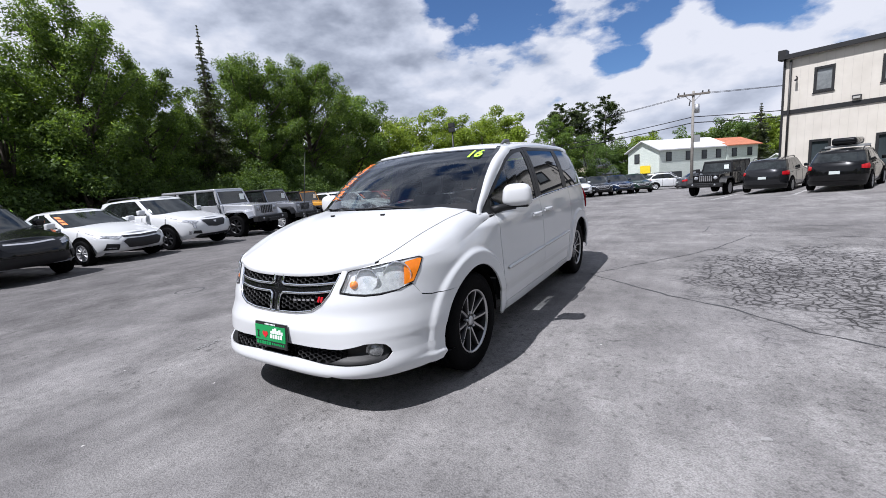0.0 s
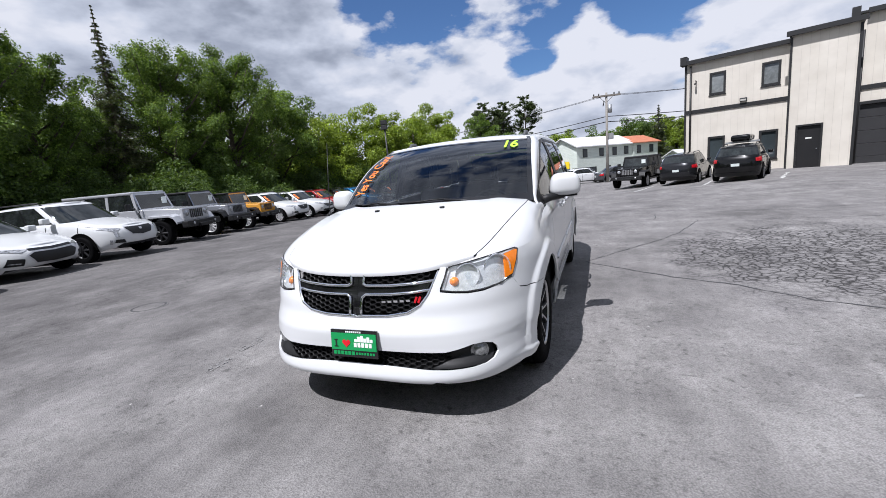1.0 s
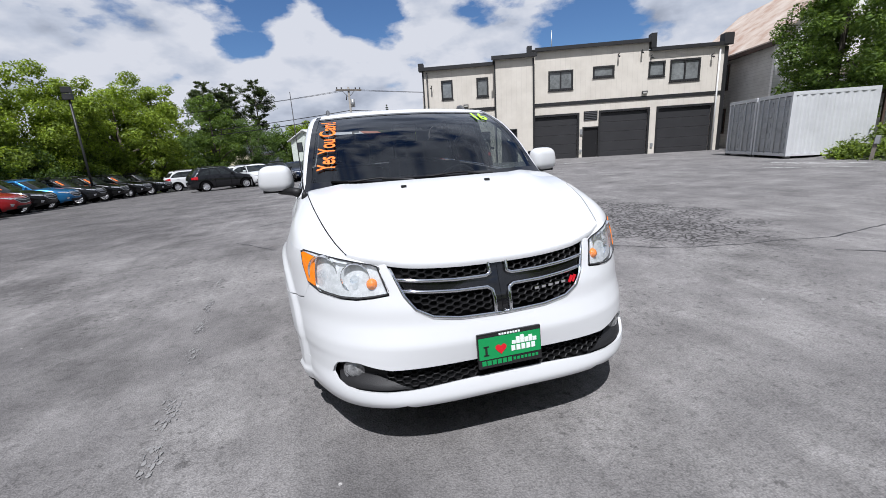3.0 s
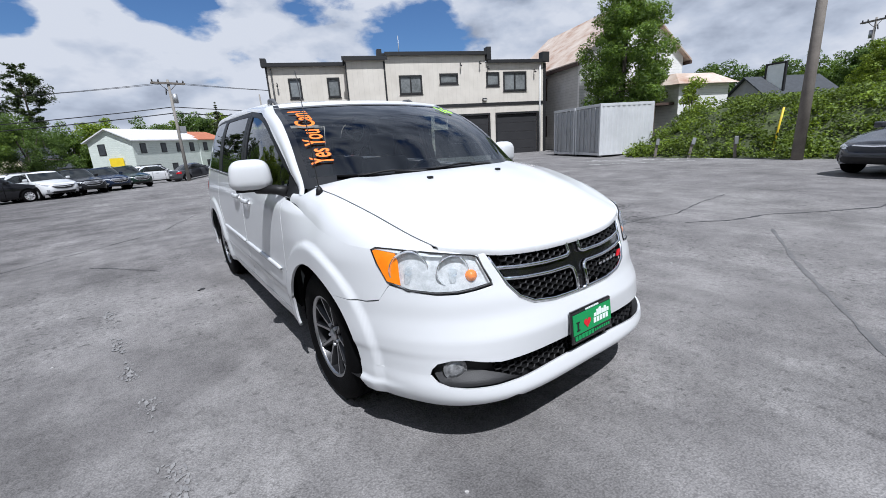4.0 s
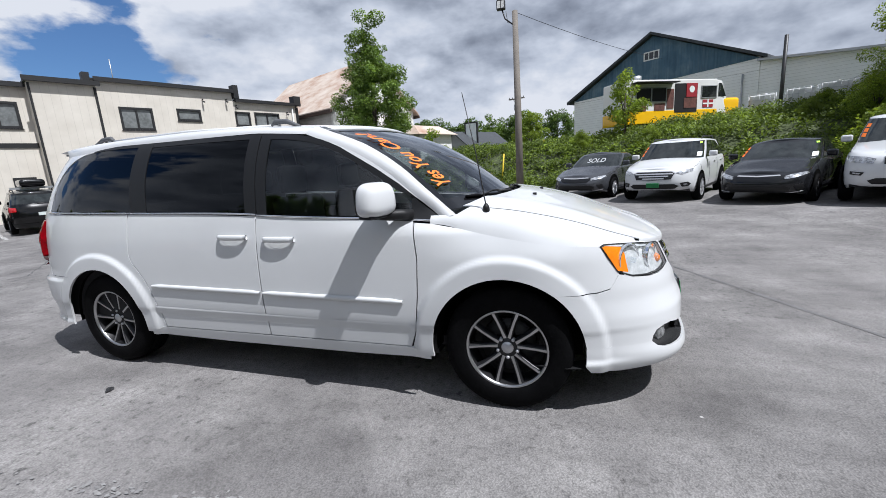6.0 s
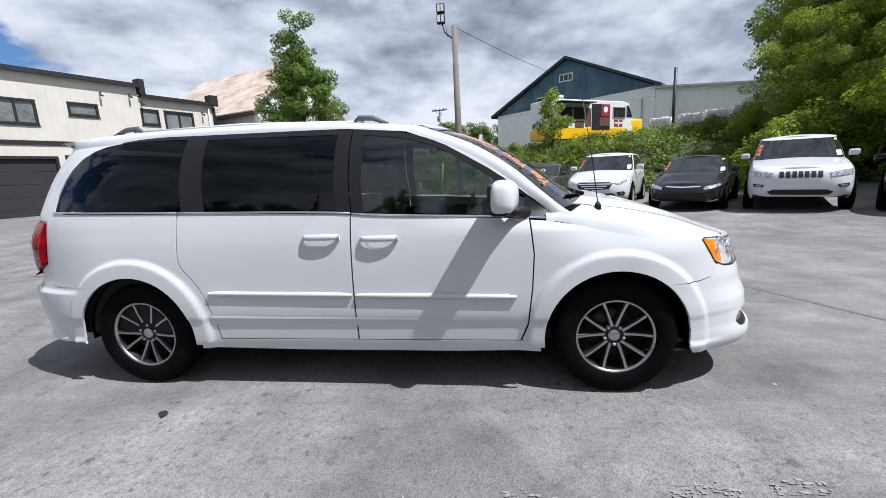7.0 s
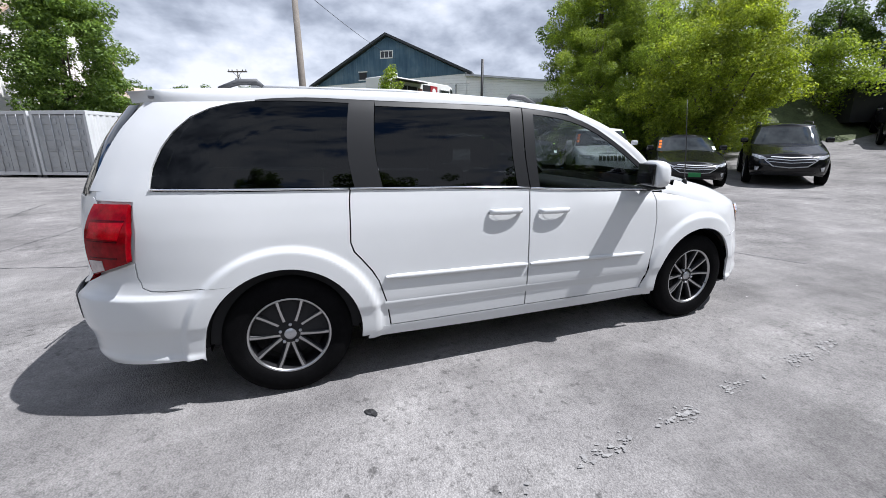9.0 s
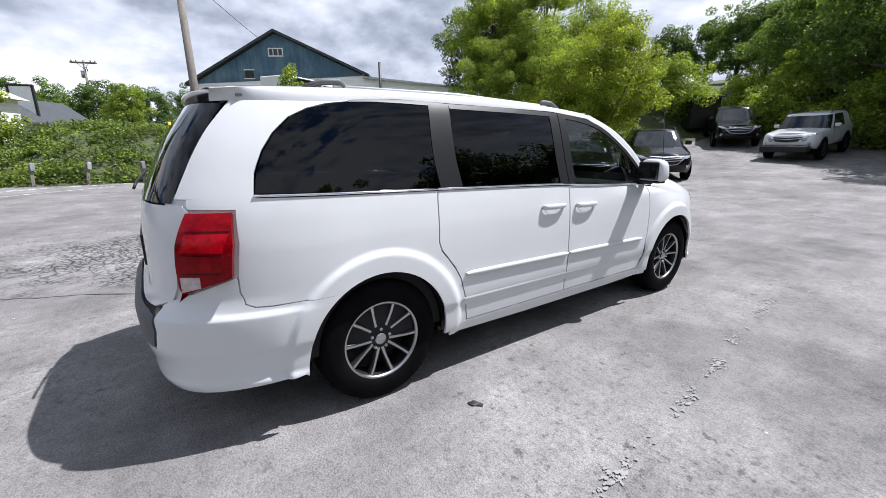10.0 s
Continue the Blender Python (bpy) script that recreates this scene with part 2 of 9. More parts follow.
    zone = ramp(n, l, rr, [(0.45, (1.0,) * 3), (1.15, (0.0,) * 3)])
    vc = n.new("ShaderNodeTexVoronoi")
    vc.feature = "DISTANCE_TO_EDGE"
    vc.inputs["Scale"].default_value = 9.5
    wob = n.new("ShaderNodeVectorMath")
    wob.operation = "ADD"
    nz = n.new("ShaderNodeTexNoise")
    nz.inputs["Scale"].default_value = 3.0
    l.new(pos, nz.inputs["Vector"])
    sc = n.new("ShaderNodeVectorMath")
    sc.operation = "SCALE"
    sc.inputs["Scale"].default_value = 0.35
    l.new(nz.outputs["Color"], sc.inputs[0])
    l.new(pos, wob.inputs[0])
    l.new(sc.outputs[0], wob.inputs[1])
    l.new(wob.outputs[0], vc.inputs["Vector"])
    crack = ramp(n, l, vc.outputs["Distance"], [(0.02, (0.20,) * 3), (0.13, (0.88,) * 3), (0.3, (1.06,) * 3)])
    crack = mix_rgb(n, l, zone, (1, 1, 1), crack)
    col = mix_rgb(n, l, 1.0, col, crack, "MULTIPLY")
    col = mix_rgb(n, l, 1.0, col, mix_rgb(n, l, zone, (1, 1, 1), (1.06, 1.06, 1.07)), "MULTIPLY")
    l.new(mix_rgb(n, l, 1.0, col, (1.10, 1.09, 1.078), "MULTIPLY"), p.inputs["Base Color"])
    p.inputs["Roughness"].default_value = 0.82
    p.inputs["Specular IOR Level"].default_value = 0.2
    b = n.new("ShaderNodeBump")
    b.inputs["Strength"].default_value, b.inputs["Distance"].default_value = 0.8, 0.006
    hgt = mth("ADD", mth("MULTIPLY", vor.outputs["Distance"], -0.6), fine)
    l.new(hgt, b.inputs["Height"])
    l.new(b.outputs[0], p.inputs["Normal"])
    return m


def worn_paint(name, col, keep=0.5):
    """Road paint worn through to the asphalt in flecks."""
    m, n, l, p = nodes_of(name)
    geo = n.new("ShaderNodeNewGeometry")
    a = tex_noise(n, l, geo.outputs["Position"], 9.0, 8.0, 0.75)
    fac = ramp(n, l, a, [(keep - 0.05, (1.0,) * 3), (keep + 0.05, (0.0,) * 3)])
    l.new(col_mix := mix_rgb(n, l, fac, (0.192, 0.187, 0.187), col), p.inputs["Base Color"])
    p.inputs["Roughness"].default_value = 0.8
    return m


ASPHALT = asphalt_mat()
CRACK = M("crack_filler", (0.05, 0.05, 0.052), 0.75, var=0.3, scale=6)
LINE = worn_paint("worn_line_paint", (0.52, 0.52, 0.50), 0.52)
TAR_STREAK = M("tar_streak", (0.125, 0.122, 0.122), 0.8, var=0.3, scale=5, fine=30)
LINE_FADED = worn_paint("faded_line_paint", (0.26, 0.255, 0.25), 0.5)
GRASS_SOIL = M("bank_soil", (0.06, 0.075, 0.03), 0.95, var=0.5, scale=1.5, fine=12, bump=0.6, bump_scale=9)
BLACK_TRIM = M("black_trim", (0.012, 0.012, 0.013), 0.55, var=0.2)
BLACK_PLASTIC = M("black_plastic", (0.014, 0.014, 0.015), 0.48, var=0.15, bump=0.15, bump_scale=220, spec=0.3)
GREY_PLASTIC = M("grey_plastic", (0.085, 0.088, 0.095), 0.6, var=0.1, bump=0.15, bump_scale=260)
RUBBER = M("tyre_rubber", (0.0055, 0.0055, 0.006), 0.6, var=0.25, scale=9, bump=0.2, bump_scale=120, spec=0.02)
ARCH_BLACK = M("wheel_well_black", (0.004, 0.004, 0.004), 0.95, var=0.3, spec=0.02)
CHROME = M("chrome", (0.82, 0.83, 0.85), 0.07, 1.0, var=0.03)
ALLOY = M("machined_alloy", (0.46, 0.46, 0.47), 0.3, 1.0, var=0.06, scale=8)
ALLOY_DARK = M("dark_alloy", (0.016, 0.016, 0.018), 0.4, 0.3, var=0.12)
ALLOY_BG = M("grey_alloy", (0.52, 0.52, 0.54), 0.35, 0.5, var=0.1)
DARK_METAL = M("dark_metal", (0.05, 0.05, 0.052), 0.5, 0.6, var=0.2)
WHITE_PAINT = paint("white_car_paint", (0.61, 0.62, 0.63))
CAR_GLASS = M("parked_car_glass", (0.016, 0.019, 0.019), 0.03, var=0.8, scale=2.6, fine=9, spec=0.8)
BOWL = M("lamp_bowl", (0.90, 0.91, 0.92), 0.10, 0.9, var=0.12, scale=60)
CAR_LAMP = M("parked_car_lamp", (0.40, 0.41, 0.43), 0.12, 0.35, var=0.9, scale=16, fine=45, coat=1.0)
DLO_BLACK = M("window_surround_black", (0.008, 0.008, 0.009), 0.25, var=0.1)
SEAM = M("panel_gap", (0.004, 0.004, 0.004), 0.9, var=0.2, spec=0.05)
HOUSE_GLASS = M("window_glass", (0.04, 0.05, 0.055), 0.08, var=0.4, scale=0.7)
RED_LENS = M("red_lens", (0.20, 0.0005, 0.004), 0.16, var=0.45, scale=16, fine=60, coat=0.08, spec=0.12)
CLEAR_LENS = glass("clear_lens", (0.93, 0.95, 0.96))
HAZY_LENS = glass("weathered_lens", (0.93, 0.95, 0.96), haze=0.07)
AMBER = M("amber_lens", (0.92, 0.23, 0.008), 0.2, var=0.12, scale=20, coat=0.3)
LAMP_BACK = M("lamp_reflector", (0.86, 0.87, 0.88), 0.25, 0.25, var=0.3, scale=24, fine=70)
CABIN = M("cabin_trim", (0.02, 0.02, 0.022), 0.8, var=0.2, spec=0.2)
ORANGE_PAINT = M("orange_marker", (0.95, 0.20, 0.02), 0.6, var=0.08)
LIME_PAINT = M("lime_marker", (0.45, 0.95, 0.05), 0.6, var=0.08)
PAPER = M("window_paper", (0.75, 0.8, 0.78), 0.7, var=0.06)
LAMP_GLASS = M("ribbed_lamp_glass", (0.42, 0.41, 0.38), 0.25, var=0.3, scale=30, coat=0.3)
GREY_POLE = M("weathered_pole_wood", (0.225, 0.21, 0.19), 0.85, var=0.2, scale=3, fine=30, bump=0.5, bump_scale=25)
WOOD_POLE = M("pole_wood", (0.17, 0.15, 0.13), 0.85, var=0.25, scale=3, fine=30, bump=0.5, bump_scale=25)
STEEL = M("galvanised_steel", (0.42, 0.43, 0.44), 0.45, 0.7, var=0.15)
BARK = M("bark", (0.085, 0.07, 0.055), 0.9, var=0.35, scale=5, bump=0.6, bump_scale=18)

# ---- tools ----
def mesh_of(name, verts, faces, mat=None, smooth=True, mats=None, index=None):
    me = bpy.data.meshes.new(name)
    me.from_pydata([tuple(v) for v in verts], [], [tuple(f) for f in faces])
    for m in (mats or ([mat] if mat else [])):
        me.materials.append(m)
    if index is not None:
        me.polygons.foreach_set("material_index", index)
    if smooth:
        me.polygons.foreach_set("use_smooth", [True] * len(me.polygons))
    me.update()
    return me


def part(name, me, parent=None, label=""):
    """Links a mesh (or bmesh result) as one object under a thing or part."""
    ob = new(name, me)
    if parent is not None:
        ob.parent = parent
    if label:
        tagged(ob, label)
    return ob


def thing(name, label, category, m=None, group="", kind=""):
    ob = new(name)
    ob.empty_display_size = 0.2
    if m is not None:
        ob.matrix_basis = m
    return tagged(ob, label, category, group, kind)


def bm_mesh(name, bm, mat, smooth=False):
    me = bpy.data.meshes.new(name)
    bmesh.ops.recalc_face_normals(bm, faces=bm.faces[:])
    bm.to_mesh(me)
    bm.free()
    me.materials.append(mat)
    if smooth:
        me.polygons.foreach_set("use_smooth", [True] * len(me.polygons))
    return me


def box_bm(bm, x0, x1, y0, y1, z0, z1, bevel=0.0, seg=2):
    r = bmesh.ops.create_cube(bm, size=1.0)
    for v in r["verts"]:
        v.co = Vector((x0 + (v.co.x + 0.5) * (x1 - x0), y0 + (v.co.y + 0.5) * (y1 - y0), z0 + (v.co.z + 0.5) * (z1 - z0)))
    if bevel:
        es = {e for v in r["verts"] for e in v.link_edges}
        bmesh.ops.bevel(bm, geom=list(es), offset=bevel, segments=seg, profile=0.6, affect="EDGES")


def box(name, x0, x1, y0, y1, z0, z1, mat, parent=None, label="", bevel=0.0, seg=2, smooth=False):
    bm = bmesh.new()
    box_bm(bm, x0, x1, y0, y1, z0, z1, bevel, seg)
    return part(name, bm_mesh(name, bm, mat, smooth), parent, label)


def boxes(name, rows, mat, parent=None, label="", bevel=0.0):
    bm = bmesh.new()
    for r in rows:
        box_bm(bm, *r, bevel)
    return part(name, bm_mesh(name, bm, mat), parent, label)


def each_box(name, rows, mat, parent=None, label=""):
    for r in rows:
        box(name, *r, mat, parent, label)


def tube_data(points, radii, seg=8, cap=True):
    """Verts and faces of a tube along points."""
    vs, fs = [], []
    pts = [Vector(p) for p in points]
    side = None
    for i, p in enumerate(pts):
        d = (pts[min(i + 1, len(pts) - 1)] - pts[max(i - 1, 0)]).normalized()
        if side is None:
            side = d.orthogonal().normalized()
        side = (side - d * side.dot(d)).normalized()
        other = d.cross(side)
        r = radii[i] if not isinstance(radii, (int, float)) else radii
        for k in range(seg):
            a = 2 * math.pi * k / seg
            vs.append(p + r * (math.cos(a) * side + math.sin(a) * other))
    for i in range(len(pts) - 1):
        for k in range(seg):
            a, b = i * seg + k, i * seg + (k + 1) % seg
            fs.append((a, b, b + seg, a + seg))
    if cap:
        fs.append(tuple(range(seg))[::-1])
        fs.append(tuple(range((len(pts) - 1) * seg, len(pts) * seg)))
    return vs, fs


def tube(name, points, radii, mat, parent=None, label="", seg=8):
    vs, fs = tube_data(points, radii, seg)
    return part(name, mesh_of(name, vs, fs, mat), parent, label)


def lathe_data(profile, seg=40, a0=0.0, a1=2 * math.pi):
    """Profile rows (r, x) turned round the x axis."""
    vs, fs = [], []
    n = len(profile)
    for k in range(seg):
        a = a0 + (a1 - a0) * k / seg
        for r, x in profile:
            vs.append((x, r * math.cos(a), r * math.sin(a)))
    for k in range(seg):
        for i in range(n - 1):
            a, b = k * n + i, ((k + 1) % seg) * n + i
            fs.append((a, b, b + 1, a + 1))
    return vs, fs


def grid_faces(nu, nv, flip=False):
    fs = []
    for i in range(nu - 1):
        for j in range(nv - 1):
            q = (i * nv + j, (i + 1) * nv + j, (i + 1) * nv + j + 1, i * nv + j + 1)
            fs.append(q[::-1] if flip else q)
    return fs


def text_mesh(name, body, size, mat, depth=0.0, shear=0.0, bold=0.0):
    c = bpy.data.curves.new(name, "FONT")
    c.body, c.size, c.extrude, c.offset, c.shear = body, size, depth, bold, shear
    c.align_x, c.align_y = "CENTER", "CENTER"
    tmp = new(name + "_curve", c)
    dg = bpy.context.evaluated_depsgraph_get()
    me = bpy.data.meshes.new_from_object(tmp.evaluated_get(dg))
    bpy.data.objects.remove(tmp)
    bpy.data.curves.remove(c)
    me.name = name
    me.materials.clear()
    me.materials.append(mat)
    return me


def lerp_table(rows, x):
    if x <= rows[0][0]:
        return rows[0][1]
    for (a, p), (b, q) in zip(rows, rows[1:]):
        if x <= b:
            k = (x - a) / (b - a)
            return p + (q - p) * k
    return rows[-1][1]


def smooth_table(rows):
    """A smooth curve through rows (monotone cubic), as a function."""
    xs = [r[0] for r in rows]
    ys = [r[1] for r in rows]
    n = len(xs)
    d = [(ys[i + 1] - ys[i]) / (xs[i + 1] - xs[i]) for i in range(n - 1)]
    m = [d[0]] + [0 if d[i - 1] * d[i] <= 0 else 2 * d[i - 1] * d[i] / (d[i - 1] + d[i]) for i in range(1, n - 1)] + [d[-1]]

    def fn(x):
        if x <= xs[0]:
            return ys[0]
        if x >= xs[-1]:
            return ys[-1]
        i = 0
        while x > xs[i + 1]:
            i += 1
        h = xs[i + 1] - xs[i]
        t = (x - xs[i]) / h
        return ((2 * t**3 - 3 * t**2 + 1) * ys[i] + (t**3 - 2 * t**2 + t) * h * m[i] + (-2 * t**3 + 3 * t**2) * ys[i + 1] + (t**3 - t**2) * h * m[i + 1])
    return fn


def sstep(v):
    v = min(1.0, max(0.0, v))
    return v * v * (3 - 2 * v)

def patch(name, poly, fn, cu, cv, mat, lip=.014, inside=Vector((0, 0, .8))):
    """A skin panel: the polygon poly of the plane (u, v), laid on fn(u, v), with its edges turned in by lip."""
    us, vs_ = [p[0] for p in poly], [p[1] for p in poly]
    bm = bmesh.new()
    bm.faces.new([bm.verts.new((u, v, 0)) for u, v in poly])
    i0, i1 = math.floor(min(us) / cu), math.ceil(max(us) / cu)
    j0, j1 = math.floor(min(vs_) / cv), math.ceil(max(vs_) / cv)
    for axis, lo, hi, step in ((0, i0, i1, cu), (1, j0, j1, cv)):
        for i in range(lo + 1, hi):
            co, no = [0, 0, 0], [0, 0, 0]
            co[axis], no[axis] = i * step, 1
            bmesh.ops.bisect_plane(bm, geom=bm.verts[:] + bm.edges[:] + bm.faces[:], dist=1e-6, plane_co=co, plane_no=no)
    for v in bm.verts:
        v.co = fn(v.co.x, v.co.y)
    bmesh.ops.remove_doubles(bm, verts=bm.verts[:], dist=2e-4)
    bmesh.ops.dissolve_degenerate(bm, edges=bm.edges[:], dist=1e-4)
    bmesh.ops.recalc_face_normals(bm, faces=bm.faces[:])
    tot = sum(((f.calc_center_median() - Vector((inside.x, f.calc_center_median().y * .8 + inside.y, inside.z))).dot(f.normal) * f.calc_area() for f in bm.faces), 0.0)
    if tot < 0:
        bmesh.ops.reverse_faces(bm, faces=bm.faces[:])
    bm.normal_update()
    if lip:
        edges = [e for e in bm.edges if len(e.link_faces) == 1]
        twin = {}
        made = []
        for e in edges:
            l = e.link_loops[0]
            a, b = l.vert, l.link_loop_next.vert
            for v in (a, b):
                if v not in twin:
                    twin[v] = (v.co.copy(), v.normal.copy())
            made.append((a, b))
        top = {v: bm.verts.new(co) for v, (co, n) in twin.items()}
        low = {v: bm.verts.new(co - n * lip) for v, (co, n) in twin.items()}
        for a, b in made:
            try:
                bm.faces.new((top[b], top[a], low[a], low[b]))
            except ValueError:
                pass
    me = bpy.data.meshes.new(name)
    bm.to_mesh(me)
    bm.free()
    me.materials.append(mat)
    me.polygons.foreach_set("use_smooth", [True] * len(me.polygons))
    return me


# ---- ground ----
def bank_foot(y):
    return 16.6 + (0.10 * y if y > 0 else 0.30 * y)


def bank_rise(x, y):
    return 2.0 * sstep((x - bank_foot(y)) / 4.2) * sstep((9.0 - y) / 4.0) + .6 * sstep((x - bank_foot(y) - 4.0) / 3.5) * sstep((-1.0 - y) / 4.0)


def ground_z(x, y, bank=True):
    z = -0.026 * max(0.0, min(y, 60.0) - 3.0) * sstep((10 - x) / 9) - 0.01 * max(0.0, min(-x, 30.0) - 2.0)
    u = 0.35 * min(x, 12.0) - y - 6.0
    if u > 0:
        z += 0.0033 * u * u if u < 22 else 1.6 + 0.145 * (min(u, 60.0) - 22)
    return z + (bank_rise(x, y) if bank else 0.0)


def axis_stops(parts):
    out = []
    for a, b, n in parts:
        out += [a + (b - a) * i / n for i in range(n)]
    return out + [parts[-1][1]]


def build_ground():
    xs = axis_stops([(-900, -120, 8), (-120, -40, 10), (-40, 11, 56), (11, 26, 40), (26, 60, 16), (60, 900, 10)])
    ys = axis_stops([(-900, -120, 8), (-120, -40, 12), (-40, 40, 100), (40, 120, 16), (120, 900, 8)])
    vs = [(x, y, ground_z(x, y)) for x in xs for y in ys]
    fs = grid_faces(len(xs), len(ys))
    idx = []
    for f in fs:
        cx = sum(vs[i][0] for i in f) / 4
        cy = sum(vs[i][1] for i in f) / 4
        soil = cx > bank_foot(cy) + 0.05 and cy < 7.6 and cy > -60
        soil = soil or cx < -24 or cx > 36 or cy < -60 or cy > 62
        idx.append(1 if soil else 0)
    me = mesh_of("ground", vs, fs, mats=[ASPHALT, GRASS_SOIL], index=idx)
    tagged(part("ground", me), "worn grey asphalt car lot rising to a soil bank", "ground", kind="structure")


build_ground()


def ribbon(name, pts, widths, mat, label, lift=0.004, kind="structure", category="road marking", wob=0.0, seed=0):
    rng = random.Random(seed)
    vs, fs = [], []
    P = []
    for (a, b) in zip(pts, pts[1:]):
        n = max(2, int(math.dist(a, b) / 0.12))
        for i in range(n):
            P.append((a[0] + (b[0] - a[0]) * i / n, a[1] + (b[1] - a[1]) * i / n))
    P.append(pts[-1])
    off = 0.0
    for i, p in enumerate(P):
        q = P[min(i + 1, len(P) - 1)]
        o = P[max(i - 1, 0)]
        d = Vector((q[0] - o[0], q[1] - o[1])).normalized()
        nx, ny = -d.y, d.x
        off = off * 0.85 + rng.uniform(-wob, wob)
        w = widths * (1 + (rng.uniform(-0.7, 0.9) if wob else 0)) / 2
        for s in (-1, 1):
            x, y = p[0] + nx * (off + s * w), p[1] + ny * (off + s * w)
            vs.append((x, y, ground_z(x, y, False) + lift))
    for i in range(len(P) - 1):
        fs.append((2 * i, 2 * i + 2, 2 * i + 3, 2 * i + 1))
    ob = part(name, mesh_of(name, vs, fs, mat, smooth=False))
    return tagged(ob, label, category, kind=kind)


CRACKS = [
    ([(1.09, 1.5), (2.04, .7), (2.59, .4), (3.04, -.04), (3.43, -.2), (5.2, -.6), (7.5, -.4)], .022),
    ([(1.09, 1.5), (1.95, 2.7), (2.65, 3.84), (3.21, 5.49), (4.0, 5.3), (4.87, 5.03), (7.0, 4.9), (10.5, 5.4)], .020),
    ([(-2.35, 3.39), (-1.6, 2.32)], .016),
    ([(-3.4, 4.2), (-2.36, 5.08), (-1.79, 5.66), (-1.3, 6.35), (-.51, 8.68)], .022),
    ([(-.51, 8.68), (1.51, 7.64), (3.4, 7.0), (5.33, 6.66), (9.0, 6.9)], .024),
    ([(1.51, 7.64), (3.12, 9.93), (5.6, 10.6), (9.5, 10.4)], .02),
    ([(2.45, 5.9), (2.58, 7.08)], .02),
    ([(4.56, -.97), (5.01, -1.29), (5.67, -1.51), (6.35, -2.01), (7.2, -2.56), (8.4, -2.75)], .05),
    ([(5.6, -9.0), (4.62, -9.29), (3.0, -10.38), (1.76, -10.62), (-.03, -11.33)], .022),
]
for ci, (pts, wd) in enumerate(CRACKS):
    ribbon("asphalt_crack", pts, wd * .75, CRACK, "thin dark crack across the asphalt", 0.003, wob=0.022, seed=ci, category="crack")
ribbon("tar_streak", [(4.79, -1.92), (3.42, -2.49), (2.31, -3.04), (1.15, -3.61), (-.3, -4.3)], .03, TAR_STREAK, "faint dark sealed joint in the asphalt", 0.003, wob=0.004, seed=41, category="road joint")
# one old bay line, worn to a few flecks, running past the van's flank
FLECKS = random.Random(8)
LINE_RUN = [(-1.64, -2.2), (-1.71, -1.75), (-1.80, -.9), (-1.91, -.29), (-1.99, .42), (-2.10, 1.45)]
vs, fs = [], []
for fk in range(520):
    g = FLECKS.random() * (len(LINE_RUN) - 1) * .999
    if math.sin(g * 7.3) + .6 * math.sin(g * 17.0) < FLECKS.uniform(-.6, 1.2):
        continue
    i_, t_ = int(g), g - int(g)
    fx_ = LINE_RUN[i_][0] + (LINE_RUN[i_ + 1][0] - LINE_RUN[i_][0]) * t_ + FLECKS.gauss(0, .026)
    fy_ = LINE_RUN[i_][1] + (LINE_RUN[i_ + 1][1] - LINE_RUN[i_][1]) * t_
    ln_, wd_ = FLECKS.uniform(.005, .026), FLECKS.uniform(.004, .014)
    fs.append(tuple(range(len(vs), len(vs) + 9)))
    for j in range(9):
        an = 2 * math.pi * j / 9
        k_ = FLECKS.uniform(.4, 1.2)
        vs.append((fx_ + wd_ * k_ * math.cos(an), fy_ + ln_ * k_ * math.sin(an), ground_z(fx_, fy_, False) + .003 + fk * .000008))
tagged(part("worn_bay_line", mesh_of("worn_bay_line", vs, fs, LINE_FADED, smooth=False)), "old white bay line worn to flecks on the asphalt", "road marking", kind="structure")
for k, (a, b) in enumerate([((6.95, 20.6), (5.6, 16.9)), ((9.5, 19.4), (8.2, 16.2)), ((4.2, 21.3), (2.9, 18.0)), ((14.6, 7.6), (16.6, 4.6)),
                            ((15.4, 7.9), (17.2, 1.8)), ((13.3, 6.6), (15.7, 3.6)), ((11.5, 16.8), (13.5, 16.2))]):
    ribbon("bay_line", [a, b], 0.11, LINE, "white painted bay line on the asphalt", 0.004, seed=20 + k, wob=0.003)


def manhole():
    vs, fs = lathe_data([(0.001, 0.0), (0.18, 0.0), (0.188, -0.004), (0.20, -0.004), (0.208, 0.0), (0.22, 0.001), (0.23, -0.006)], 32)
    vs = [(y, z, x) for x, y, z in vs]
    me = mesh_of("drain_cover", vs, fs, mats=[ASPHALT, CRACK], index=([0, 1, 1, 1, 0, 0] * 32))
    ob = part("drain_cover", me)
    ob.location = (-4.4, -0.83, ground_z(-4.4, -0.83) + 0.008)
    tagged(ob, "round iron drain cover set in the asphalt", "drain cover")


manhole()


def litter(x, y, size, mat, label, seed):
    """A small crumpled scrap on the asphalt."""
    r_ = random.Random(seed)
    bm = bmesh.new()
    bmesh.ops.create_icosphere(bm, subdivisions=2, radius=1.0)
    for v in bm.verts:
        k = r_.uniform(.55, 1.15)
        v.co = Vector((v.co.x * size * k, v.co.y * size * .6 * k, max(-.2, v.co.z) * size * .3 * k))
    ob = part("ground_scrap", bm_mesh("ground_scrap", bm, mat))
    ob.location = (x, y, ground_z(x, y) + size * .05)
    ob.rotation_euler = (0, 0, r_.uniform(0, 6))
    tagged(ob, label, "litter")


litter(-1.29, 1.16, .045, DARK_METAL, "dark crumpled leaf scrap on the asphalt", 3)
litter(2.59, -1.71, .03, LINE_FADED, "pale flat scrap on the asphalt", 4)

# ---- two-storey beige building with garage doors ----
SIDING = None


